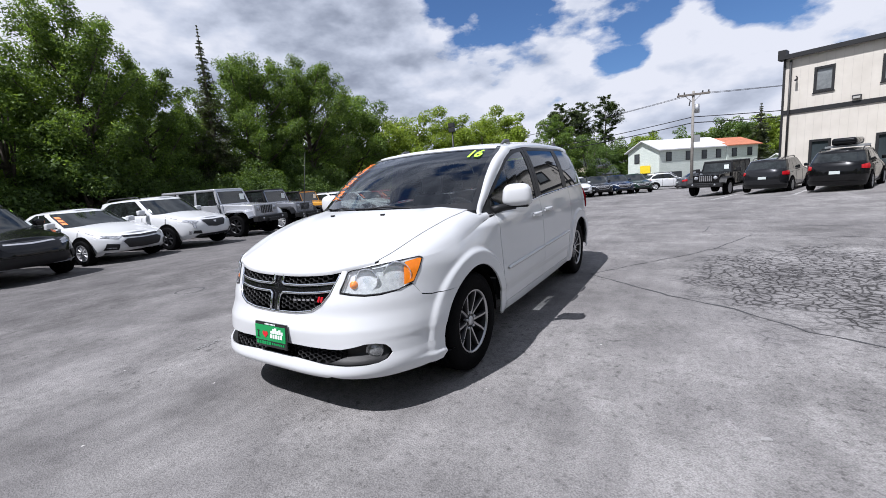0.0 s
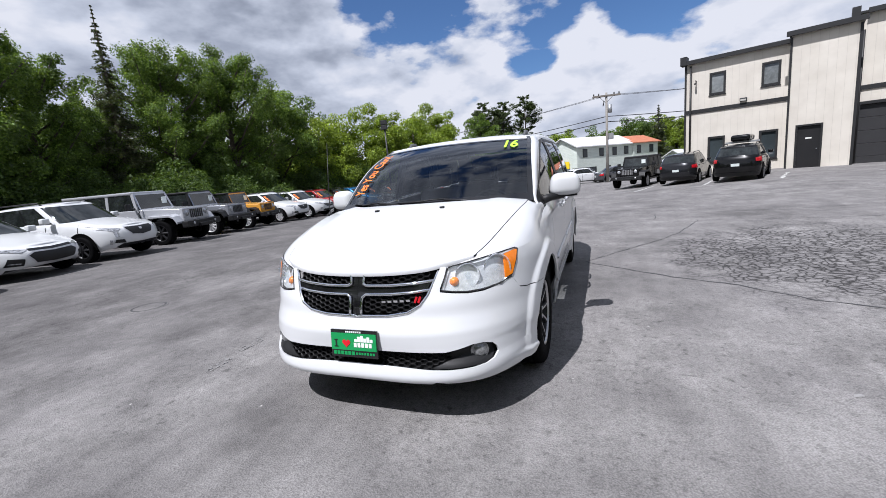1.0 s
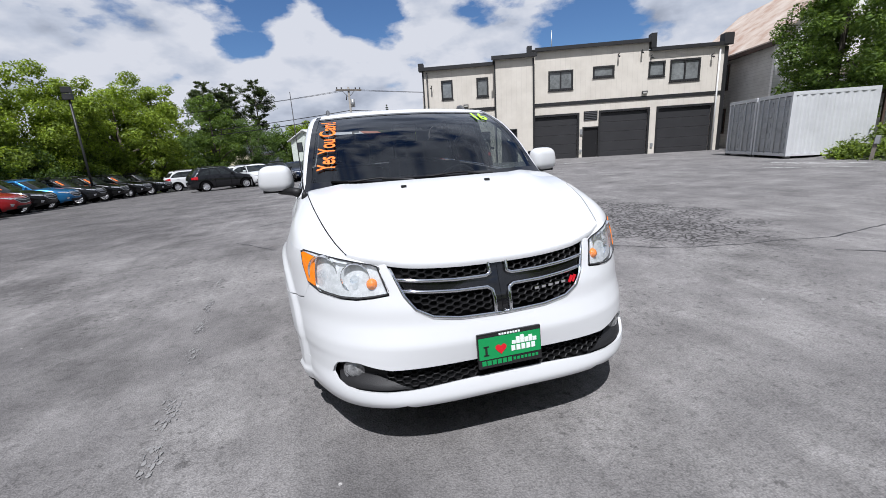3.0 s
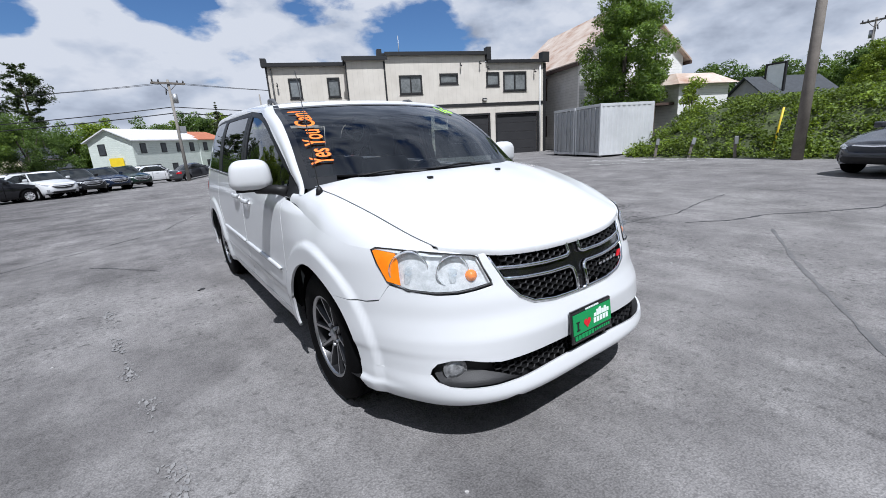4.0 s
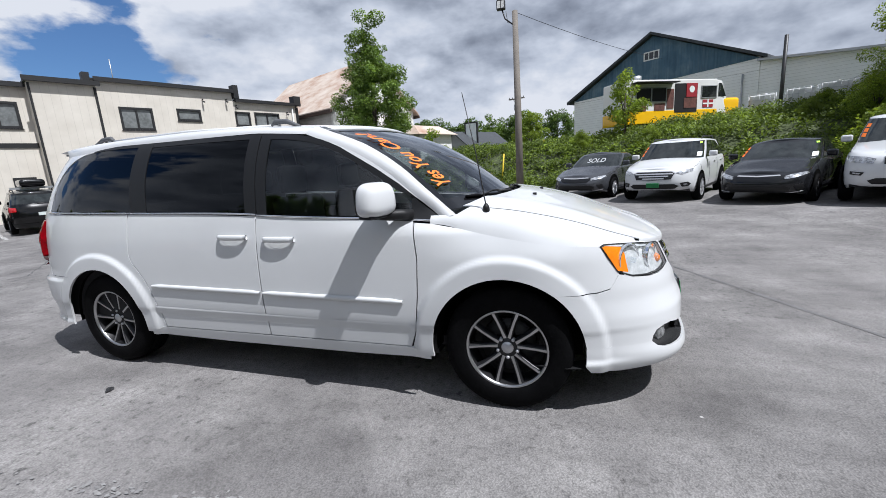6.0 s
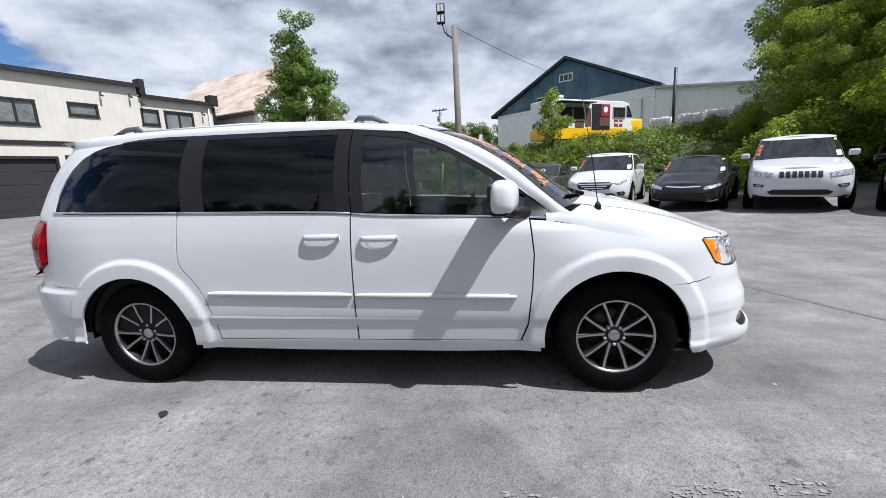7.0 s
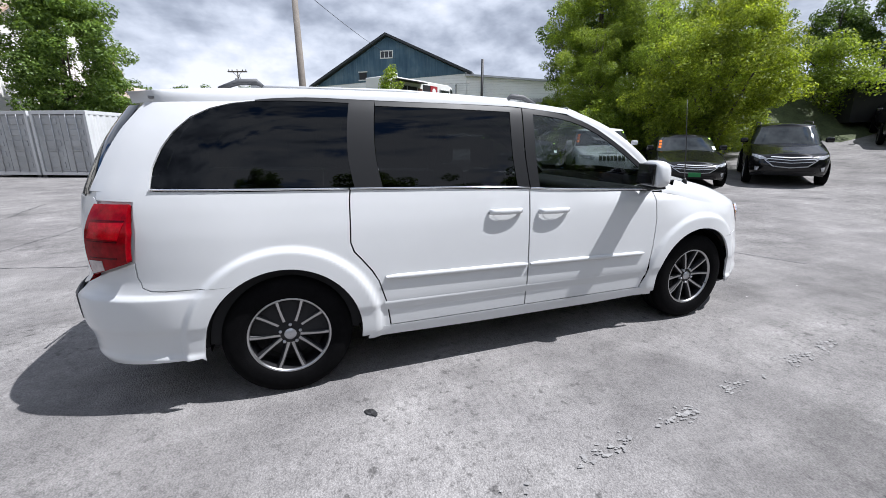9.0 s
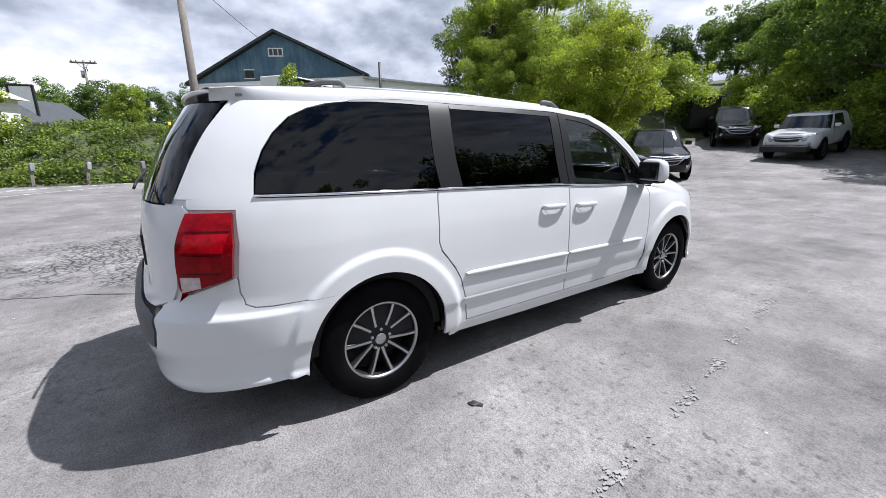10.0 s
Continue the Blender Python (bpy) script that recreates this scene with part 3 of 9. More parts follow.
def siding_mat():
    m, n, l, p = nodes_of("beige_board_siding")
    tc = n.new("ShaderNodeTexCoord")
    w = n.new("ShaderNodeTexWave")
    w.wave_type, w.bands_direction, w.wave_profile = "BANDS", "X", "SAW"
    w.inputs["Scale"].default_value = 0.95
    l.new(tc.outputs["Object"], w.inputs["Vector"])
    big = tex_noise(n, l, tc.outputs["Object"], 1.2, 5.0)
    col = ramp(n, l, big, [(0.3, (0.555, 0.515, 0.45)), (0.7, (0.64, 0.60, 0.53))])
    groove = ramp(n, l, w.outputs["Fac"], [(0.0, (0.78,) * 3), (0.06, (1.0,) * 3)])
    l.new(mix_rgb(n, l, 1.0, col, groove, "MULTIPLY"), p.inputs["Base Color"])
    p.inputs["Roughness"].default_value = 0.6
    b = n.new("ShaderNodeBump")
    b.inputs["Strength"].default_value, b.inputs["Distance"].default_value = 0.5, 0.02
    l.new(groove, b.inputs["Height"])
    l.new(b.outputs[0], p.inputs["Normal"])
    return m


def horizontal_boards(name, c0, c1, per_m=6.0):
    m, n, l, p = nodes_of(name)
    geo = n.new("ShaderNodeNewGeometry")
    sp = n.new("ShaderNodeSeparateXYZ")
    l.new(geo.outputs["Position"], sp.inputs[0])
    mm = n.new("ShaderNodeMath")
    mm.operation = "MULTIPLY"
    l.new(sp.outputs[2], mm.inputs[0])
    mm.inputs[1].default_value = per_m
    fr = n.new("ShaderNodeMath")
    fr.operation = "FRACT"
    l.new(mm.outputs[0], fr.inputs[0])
    big = tex_noise(n, l, geo.outputs["Position"], 1.5, 6.0, 0.65)
    col = ramp(n, l, big, [(0.3, c0), (0.7, c1)])
    groove = ramp(n, l, fr.outputs[0], [(0.0, (0.6,) * 3), (0.12, (1.0,) * 3)])
    l.new(mix_rgb(n, l, 1.0, col, groove, "MULTIPLY"), p.inputs["Base Color"])
    p.inputs["Roughness"].default_value = 0.7
    b = n.new("ShaderNodeBump")
    b.inputs["Strength"].default_value, b.inputs["Distance"].default_value = 0.6, 0.02
    l.new(fr.outputs[0], b.inputs["Height"])
    l.new(b.outputs[0], p.inputs["Normal"])
    return m


def streaked(name, base, dark, pale, stretch, boards=0.0):
    """Weathered paint or sheet: streaks along the fall of the water, worn pale in places; boards a metre, upright."""
    m, n, l, p = nodes_of(name)
    tc = n.new("ShaderNodeTexCoord")
    mp = n.new("ShaderNodeMapping")
    mp.inputs["Scale"].default_value = stretch
    l.new(tc.outputs["Object"], mp.inputs["Vector"])
    col = ramp(n, l, tex_noise(n, l, mp.outputs[0], 1.6, 6.0, 0.65), [(0.34, dark), (0.5, base), (0.72, pale)])
    col = mix_rgb(n, l, 0.55, col, ramp(n, l, tex_noise(n, l, tc.outputs["Object"], 0.5, 5.0, 0.6), [(0.35, dark), (0.52, base), (0.7, pale)]))
    if boards:
        w = n.new("ShaderNodeTexWave")
        w.wave_type, w.bands_direction, w.wave_profile = "BANDS", "X", "SAW"
        w.inputs["Scale"].default_value = boards * 2 * math.pi / 20
        l.new(tc.outputs["Object"], w.inputs["Vector"])
        gap = ramp(n, l, w.outputs["Fac"], [(0.0, (0.55,) * 3), (0.10, (1.0,) * 3)])
        col = mix_rgb(n, l, 1.0, col, gap, "MULTIPLY")
        b = n.new("ShaderNodeBump")
        b.inputs["Strength"].default_value, b.inputs["Distance"].default_value = 0.5, 0.02
        l.new(gap, b.inputs["Height"])
        l.new(b.outputs[0], p.inputs["Normal"])
    l.new(col, p.inputs["Base Color"])
    p.inputs["Roughness"].default_value = 0.75
    return m


SIDING = siding_mat()
GARAGE_DOOR = M("charcoal_garage_door", (0.030, 0.030, 0.032), 0.6, var=0.12, scale=1.5, spec=0.3)
BLIND_GLASS = M("glass_over_pale_blinds", (0.17, 0.18, 0.18), 0.1, var=0.45, scale=0.9, fine=6)
WHITE_TRIM = M("white_trim", (0.7, 0.7, 0.68), 0.5, var=0.06)


def wall_with_holes(name, x0, x1, z0, z1, holes, y0, y1, mat, parent):
    """A wall slab in the local xz plane with openings that go through it."""
    xs = sorted({x0, x1, *[h[0] for h in holes], *[h[1] for h in holes]})
    zs = sorted({z0, z1, *[h[2] for h in holes], *[h[3] for h in holes]})
    solid = {(i, j): not any(h[0] < (xs[i] + xs[i + 1]) / 2 < h[1] and h[2] < (zs[j] + zs[j + 1]) / 2 < h[3] for h in holes) for i in range(len(xs) - 1) for j in range(len(zs) - 1)}
    bm = bmesh.new()
    table = {}

    def v(i, k, j):
        if (i, k, j) not in table:
            table[i, k, j] = bm.verts.new((xs[i], (y0, y1)[k], zs[j]))
        return table[i, k, j]
    for (i, j), s in solid.items():
        if not s:
            continue
        bm.faces.new((v(i, 0, j), v(i + 1, 0, j), v(i + 1, 0, j + 1), v(i, 0, j + 1)))
        bm.faces.new((v(i, 1, j + 1), v(i + 1, 1, j + 1), v(i + 1, 1, j), v(i, 1, j)))
        for di, dj, a, b in ((-1, 0, (i, j), (i, j + 1)), (1, 0, (i + 1, j), (i + 1, j + 1)), (0, -1, (i, j), (i + 1, j)), (0, 1, (i, j + 1), (i + 1, j + 1))):
            if not solid.get((i + di, j + dj), False):
                bm.faces.new((v(a[0], 0, a[1]), v(b[0], 0, b[1]), v(b[0], 1, b[1]), v(a[0], 1, a[1])))
    return part(name, bm_mesh(name, bm, mat), parent)


def framed_window(parent, x0, x1, z0, z1, y, mull=0, mat=None, frame_w=0.11, fmat=None):
    fmat = fmat or BLACK_TRIM
    w = part("window", mesh_of("window_sill", [(x0 - .03, y - .06, z0 - .05), (x1 + .03, y - .06, z0 - .05), (x1 + .03, y + .1, z0 - .05), (x0 - .03, y + .1, z0 - .05),
                                               (x0 - .03, y - .06, z0 - .01), (x1 + .03, y - .06, z0 - .01), (x1 + .03, y + .1, z0 - .01), (x0 - .03, y + .1, z0 - .01)],
                            [(0, 3, 2, 1), (4, 5, 6, 7), (0, 1, 5, 4), (1, 2, 6, 5), (2, 3, 7, 6), (3, 0, 4, 7)], fmat, smooth=False), parent)
    f = frame_w
    rows = [(x0, x0 + f, y - .05, y + .1, z0, z1), (x1 - f, x1, y - .05, y + .1, z0, z1), (x0 + f, x1 - f, y - .05, y + .1, z1 - f, z1), (x0 + f, x1 - f, y - .05, y + .1, z0, z0 + f)]
    for k in range(mull):
        c = x0 + (x1 - x0) * (k + 1) / (mull + 1)
        rows.append((c - .045, c + .045, y - .045, y + .09, z0 + f, z1 - f))
    boxes("frame", rows, fmat, w)
    n = mull + 1
    for k in range(n):
        a = x0 + f + (x1 - x0 - 2 * f) * k / n
        b = x0 + f + (x1 - x0 - 2 * f) * (k + 1) / n
        box("pane", a, b, y + .035, y + .05, z0 + f, z1 - f, mat or HOUSE_GLASS, w)
    return w


def garage_door(parent, x0, x1, z1):
    d = boxes("garage_door", [(x0 - .13, x0, -.06, .1, -.3, z1), (x1, x1 + .13, -.06, .1, -.3, z1), (x0 - .13, x1 + .13, -.06, .1, z1, z1 + .14)], BLACK_TRIM, parent, "charcoal sectional garage door in a black frame")
    n = 5
    for i in range(n):
        a, b = -.3 + (z1 + .3) * i / n, -.3 + (z1 + .3) * (i + 1) / n
        bm = bmesh.new()
        box_bm(bm, x0, x1, .08, .13, a + .006, b - .006, .008, 1)
        part("panel", bm_mesh("panel", bm, GARAGE_DOOR), d)


def wall_lamp(parent, x, z, y=0.0):
    l = box("wall_lamp", x - .17, x + .17, y - .16, y, z - .08, z + .1, DARK_METAL, parent, "dark wall pack lamp", .02)
    box("lens", x - .13, x + .13, y - .175, y - .155, z - .07, z + .03, LAMP_GLASS, l)


def building():
    th = math.degrees(math.atan2(-0.36476, 0.9311))
    b = thing("garage_building", "two-storey beige board-sided garage building with black trim", "building", pose(6.32, 25.52, 0, 0, 0, th))
    zb = -0.9
    wins = [(1.23, 2.03, 4.48, 5.72, 0), (3.66, 4.48, 4.48, 5.72, 0), (8.48, 10.1, 4.52, 5.76, 1), (11.37, 12.74, 5.12, 5.83, 0), (14.88, 15.91, 4.90, 5.85, 0), (16.21, 18.07, 4.52, 5.87, 1),
            (1.21, 2.07, 0.55, 2.1, 0), (3.66, 4.5, 0.55, 2.14, 0)]
    gar = [(7.6, 10.42, 2.85), (11.95, 14.98, 2.9), (15.66, 18.95, 2.9)]
    holes = [w[:4] for w in wins] + [(g[0], g[1], zb, g[2]) for g in gar] + [(10.85, 11.8, zb, 1.95)]
    left = [h for h in holes if h[1] < 5]
    mid = [h for h in holes if 7 < h[0] < 15.2 and h[1] < 15.1]
    right = [h for h in holes if h[0] > 14.8 and h[1] > 15.1]
    wall_with_holes("front_wall", 0, 4.9, zb, 6.45, left, 0, .25, SIDING, b)
    wall_with_holes("front_wall", 7.4, 14.85, zb, 7.05, [h for h in mid if h[1] < 14.9] + [(11.95, 14.85, zb, 2.9)], 0, .25, SIDING, b)
    wall_with_holes("front_wall", 14.85, 19.6, zb, 6.5, right + [(14.85, 14.98, zb, 2.9)], 0, .25, SIDING, b)
    wall_with_holes("stair_tower_wall", 4.9, 7.4, zb, 6.6, [(5.32, 6.22, zb, 2.1)], -1.0, -.75, SIDING, b)
    each_box("side_wall", [(4.9, 5.1, -.75, .0, zb, 6.6), (7.2, 7.4, -.75, .0, zb, 6.6), (0, .25, .25, 11, zb, 6.45), (19.35, 19.6, .25, 11, zb, 6.5), (0.25, 19.35, 10.75, 11, zb, 6.4), (7.4, 7.6, .25, 11, 6.3, 7.05), (14.65, 14.85, .25, 11, 6.3, 7.05)], SIDING, b)
    each_box("roof", [(-.1, 4.95, -.15, 11.1, 6.45, 6.55), (4.8, 7.5, -1.15, 11.1, 6.6, 6.7), (7.3, 14.95, -.15, 11.1, 7.05, 7.15), (14.95, 19.7, -.15, 11.1, 6.5, 6.6)], BLACK_TRIM, b)
    each_box("fascia", [(-.2, 4.85, -.28, -.15, 6.40, 6.62), (4.7, 7.6, -1.3, -1.15, 6.55, 6.78), (7.6, 14.95, -.28, -.15, 7.0, 7.22), (14.95, 19.8, -.28, -.15, 6.45, 6.66)], BLACK_TRIM, b, "black metal fascia and gutter")
    boxes("parapet_post", [(-.25, .08, -.3, .3, 6.4, 6.88)], BLACK_TRIM, b)
    boxes("parapet_post", [(7.02, 7.32, -.9, -.4, 6.78, 7.26)], BLACK_TRIM, b)
    boxes("parapet_post", [(14.88, 15.2, -.3, .3, 6.66, 7.5)], BLACK_TRIM, b)
    boxes("parapet_post", [(19.25, 19.8, -.3, .3, 6.5, 7.15)], BLACK_TRIM, b)
    each_box("band", [(0, 4.9, -.05, .0, 3.56, 3.78), (7.4, 19.6, -.05, .0, 3.54, 3.76)], BLACK_TRIM, b, "black horizontal band between the storeys")
    for r in ((-.05, .05, -.06, .0, zb, 6.4), (4.86, 4.95, -1.05, -1.0, zb, 6.5), (7.34, 7.45, -1.05, -1.0, zb, 6.5), (19.45, 19.66, -.06, 0, zb, 6.4)):
        box("corner_trim", *r, BLACK_TRIM, b)
    for x, y in ((.28, -.12), (7.52, -.1), (19.15, -.1)):
        tube("downpipe", [(x, y, 6.3), (x, y, 0.0)], .05, BLACK_TRIM if x < 19 else WHITE_TRIM, b)
    for x0, x1, z0, z1, mull in wins:
        framed_window(b, x0, x1, z0, z1, .0, mull, BLIND_GLASS if z0 > 3 else None)
    for x0, x1, z1 in gar:
        garage_door(b, x0, x1, z1)
    for x0, x1, z1, y in ((10.85, 11.8, 1.95, 0.0), (5.32, 6.22, 2.1, -1.0)):
        d = boxes("door", [(x0 - .08, x0, y - .05, y + .1, -.3, z1 + .08), (x1, x1 + .08, y - .05, y + .1, -.3, z1 + .08), (x0, x1, y - .05, y + .1, z1, z1 + .08)], BLACK_TRIM, b, "black steel door in a black frame")
        box("leaf", x0, x1, y + .05, y + .1, -.3, z1, BLACK_PLASTIC, d, "", .01)
        tube("handle", [(x1 - .12, y, .92), (x1 - .12, y + .06, .92)], .025, CHROME, d)
        if y < -.5:
            box("notice", x0 + .33, x1 - .33, y + .035, y + .048, 1.45, 1.52, WHITE_TRIM, d)
    v = box("wall_vent", 10.84, 11.74, -.04, .02, 2.45, 3.05, BLACK_TRIM, b, "black louvred wall vent")
    for i in range(5):
        box("slat", 10.9, 11.68, -.075, -.035, 2.5 + i * .11, 2.54 + i * .11, GREY_PLASTIC, v)
    wall_lamp(b, 2.89, 3.95)
    wall_lamp(b, 14.7, 3.98)
    for x, z, y in ((.55, 5.4, 0), (12.95, 6.45, 0), (14.4, 6.55, 0), (15.0, 6.2, 0), (18.7, 5.95, 0)):
        c = tube("camera_bracket", [(x, y, z), (x, y - .2, z + .03)], .03, DARK_METAL, b, "small dark wall camera")
        tube("camera_head", [(x, y - .12, z - .1), (x, y - .3, z - .16)], .055, DARK_METAL, c)
    box("meter_box", 10.6, 10.76, -.1, 0, 1.55, 1.9, STEEL, b)
    box("meter_box", 10.6, 10.74, -.08, 0, .35, .55, STEEL, b)
    box("meter_box", 15.25, 15.4, -.08, 0, .45, .7, STEEL, b)
    tube("roof_mast", [(8.9, 1.5, 7.1), (8.9, 1.5, 8.6)], .025, STEEL, b)


building()


# ---- two shipping containers, ends to the lot ----
CONT_WHITE = M("white_container_paint", (0.54, 0.55, 0.56), 0.5, var=0.08, scale=1.5, fine=14)
CONT_GREY = M("grey_container_paint", (0.36, 0.37, 0.38), 0.5, var=0.1, scale=2)


def container(ox):
    c = thing("shipping_container", "white corrugated steel shipping container with grey doors", "container", pose(17.25, 8.75, 0, 0, 0, math.degrees(math.atan2(4.25, 1.95))) @ pose(ox, 0, 0), "containers beside the building")
    W, L, H = 2.4, 2.99, 2.59
    vs, fs = [], []

    def corrug(axis, fixed, a0, a1, outward):
        o = len(vs)
        n = int((a1 - a0) / 0.07)
        for i in range(n + 1):
            a = a0 + (a1 - a0) * i / n
            d = (0, 0, .035, .035)[i % 4]
            for z in (.17, H - .12):
                p = fixed - outward * d
                vs.append((a, p, z) if axis == "x" else (p, a, z))
        for i in range(n):
            fs.append((o + 2 * i, o + 2 * i + 2, o + 2 * i + 3, o + 2 * i + 1))
    corrug("y", 0.0, -L + .1, -.1, -1)
    corrug("y", W, -L + .1, -.1, 1)
    corrug("x", -L, .1, W - .1, -1)
    part("corrugated_wall", mesh_of("corrugated_wall", vs, fs, CONT_WHITE, smooth=False), c)
    rows = []
    for x in (0, W - .12):
        for y in (-.12, -L):
            rows.append((x, x + .12, y, y + .12, .1, H))
        rows += [(x, x + .12, -L + .12, -.12, .1, .2), (x, x + .12, -L + .12, -.12, H - .14, H)]
    for y in (-.12, -L):
        rows += [(.12, W - .12, y, y + .12, .1, .24), (.12, W - .12, y, y + .12, H - .14, H)]
    boxes("corner_frame", rows, CONT_WHITE, c, bevel=.008)
    boxes("roof_panel", [(.12, W - .12, -L + .12, -.12, H - .08, H - .04)], CONT_WHITE, c)
    for x in (0, W - .16):
        for y in (-.18, -L):
            box("foot", x, x + .16, y, y + .18, 0, .1, DARK_METAL, c)
    for k in range(2):
        x0 = .14 + k * (W / 2 - .13)
        x1 = x0 + W / 2 - .15
        d = boxes("door", [(x0, x1, -.1, -.05, .25, H - .16)], CONT_GREY, c, "grey ribbed container door", bevel=.01)
        boxes("rib", [(x0 + .12, x1 - .12, -.05, -.025, .4 + j * .42, .62 + j * .42) for j in range(5)], CONT_GREY, d, bevel=.01)
        for q in (.3, .7):
            xx = x0 + (x1 - x0) * q
            tube("lock_rod", [(xx, .0, .2), (xx, .0, H - .12)], .018, STEEL, d)
        box("handle", x0 + .3, x0 + .75, -.03, .0, 1.05, 1.1, STEEL, d)
    return c


def containers():
    container(0.0)
    container(2.5)


containers()


# ---- old farmhouse behind the containers ----
# flank boards greyer than the gable's: that side's shade put into the colour
BOARD_SHADE_GREY = horizontal_boards("shaded_grey_clapboard", (0.46, 0.45, 0.43), (0.60, 0.59, 0.57), 5.0)
BOARD_WHITE = horizontal_boards("white_clapboard", (0.72, 0.715, 0.69), (0.82, 0.81, 0.79), 5.0)
RUST_ROOF = streaked("rusted_metal_roof", (0.50, 0.41, 0.34), (0.30, 0.15, 0.09), (0.62, 0.56, 0.50), (.5, .5, 1.6))
OLD_GLASS = M("old_window_glass", (0.035, 0.04, 0.045), 0.15, var=0.3)
BROWN_TRIM = M("brown_trim", (0.07, 0.045, 0.035), 0.7, var=0.2)


def prism_roof(name, x0, x1, y0, y1, ze, zr, over, mat, parent, th=.12):
    """Gable roof, ridge along y."""
    xm = (x0 + x1) / 2
    vs = []
    slope = (zr - ze) / (xm - x0)
    for y in (y0 - over, y1 + over):
        for dz in (0, th):
            vs += [(x0 - over, y, ze - over * slope + dz), (xm, y, zr + dz), (x1 + over, y, ze - over * slope + dz)]
    fs = [(3, 4, 10, 9), (4, 5, 11, 10), (0, 6, 7, 1), (1, 7, 8, 2), (0, 1, 4, 3), (1, 2, 5, 4), (6, 9, 10, 7), (7, 10, 11, 8), (0, 3, 9, 6), (2, 8, 11, 5)]
    return part(name, mesh_of(name, vs, fs, mat, smooth=False), parent)


def gable_wall(name, x0, x1, y0, y1, zb, ze, zr, mat, parent):
    xm = (x0 + x1) / 2
    o = [(x0, zb), (x1, zb), (x1, ze), (xm, zr), (x0, ze)]
    vs = [(x, y0, z) for x, z in o] + [(x, y1, z) for x, z in o]
    fs = [(0, 1, 2, 3, 4), (9, 8, 7, 6, 5)] + [(i, i + 5, (i + 1) % 5 + 5, (i + 1) % 5) for i in range(5)]
    return part(name, mesh_of(name, vs, fs, mat, smooth=False), parent)


def farmhouse():
    h = thing("farmhouse", "old two-storey clapboard farmhouse with a rusted metal roof", "house", pose(25.0, 15.6, 0, 0, 0, math.degrees(math.atan2(-.365, .931))))
    gable_wall("gable_wall", 0, 8.8, 0, .2, -.3, 6.3, 10.1, BOARD_WHITE, h)
    each_box("side_wall", [(0, .2, .2, 12, -.3, 6.3), (8.6, 8.8, .2, 12, -.3, 6.3), (.2, 8.6, 11.8, 12, -.3, 6.3)], BOARD_SHADE_GREY, h)
    prism_roof("roof", 0, 8.8, 0, 12, 6.3, 10.1, .4, RUST_ROOF, h)
    each_box("eave_trim", [(-.45, -.3, -.4, 12.4, 5.75, 5.98), (9.1, 9.25, -.4, 12.4, 5.75, 5.98)], BROWN_TRIM, h)
    for x0, z0 in ((4.9, 4.4), (2.0, 4.4), (2.0, 1.2)):
        framed_window(h, x0, x0 + .95, z0, z0 + 1.6, -.02, 0, OLD_GLASS, .1, WHITE_TRIM)
    # flank windows
    for y0, z0 in ((2.2, 1.0), (4.6, 1.0), (7.2, 1.0), (4.6, 3.9), (7.4, 3.9), (2.0, .9)):
        w = boxes("window", [(-.06, .02, y0, y0 + .95, z0, z0 + 1.7)], BROWN_TRIM, h)
        box("pane", -.075, -.065, y0 + .1, y0 + .85, z0 + .1, z0 + 1.6, OLD_GLASS, w)
    # low front wing with its own rusted roof
    each_box("wing_wall", [(3.4, 7.2, -5.5, -5.3, -.3, 3.8), (7.0, 7.2, -5.3, 0, -.3, 3.8), (3.4, 3.6, -5.3, 0, -.3, 3.8)], BOARD_WHITE, h)
    vs = [(3.0, -5.9, 3.75), (7.6, -5.9, 3.75), (7.6, 0, 3.95), (3.0, 0, 3.95), (3.9, -4.6, 4.5), (6.8, -4.6, 4.5), (6.8, 0, 4.6), (3.9, 0, 4.6)]
    part("wing_roof", mesh_of("wing_roof", vs, [(0, 1, 5, 4), (1, 2, 6, 5), (3, 0, 4, 7), (4, 5, 6, 7), (0, 3, 2, 1), (2, 3, 7, 6)], RUST_ROOF, smooth=False), h)
    each_box("porch", [(1.9, 3.4, -5.2, -2.8, 2.6, 2.75), (1.95, 2.05, -5.15, -5.05, -.2, 2.6)], BROWN_TRIM, h)


farmhouse()

# ---- blue-gabled barn with a long low wing on the bank ----
BARN_BLUE = streaked("faded_blue_barn_boards", (0.060, 0.125, 0.185), (0.030, 0.070, 0.115), (0.17, 0.24, 0.28), (2.6, 2.6, .22), 5.0)
BARN_WHITE = horizontal_boards("white_barn_siding", (0.82, 0.83, 0.84), (0.88, 0.89, 0.90), 5.0)
ROOF_DARK = M("dark_shingle", (0.05, 0.055, 0.062), 0.85, var=0.25, scale=3, bump=0.4, bump_scale=20)


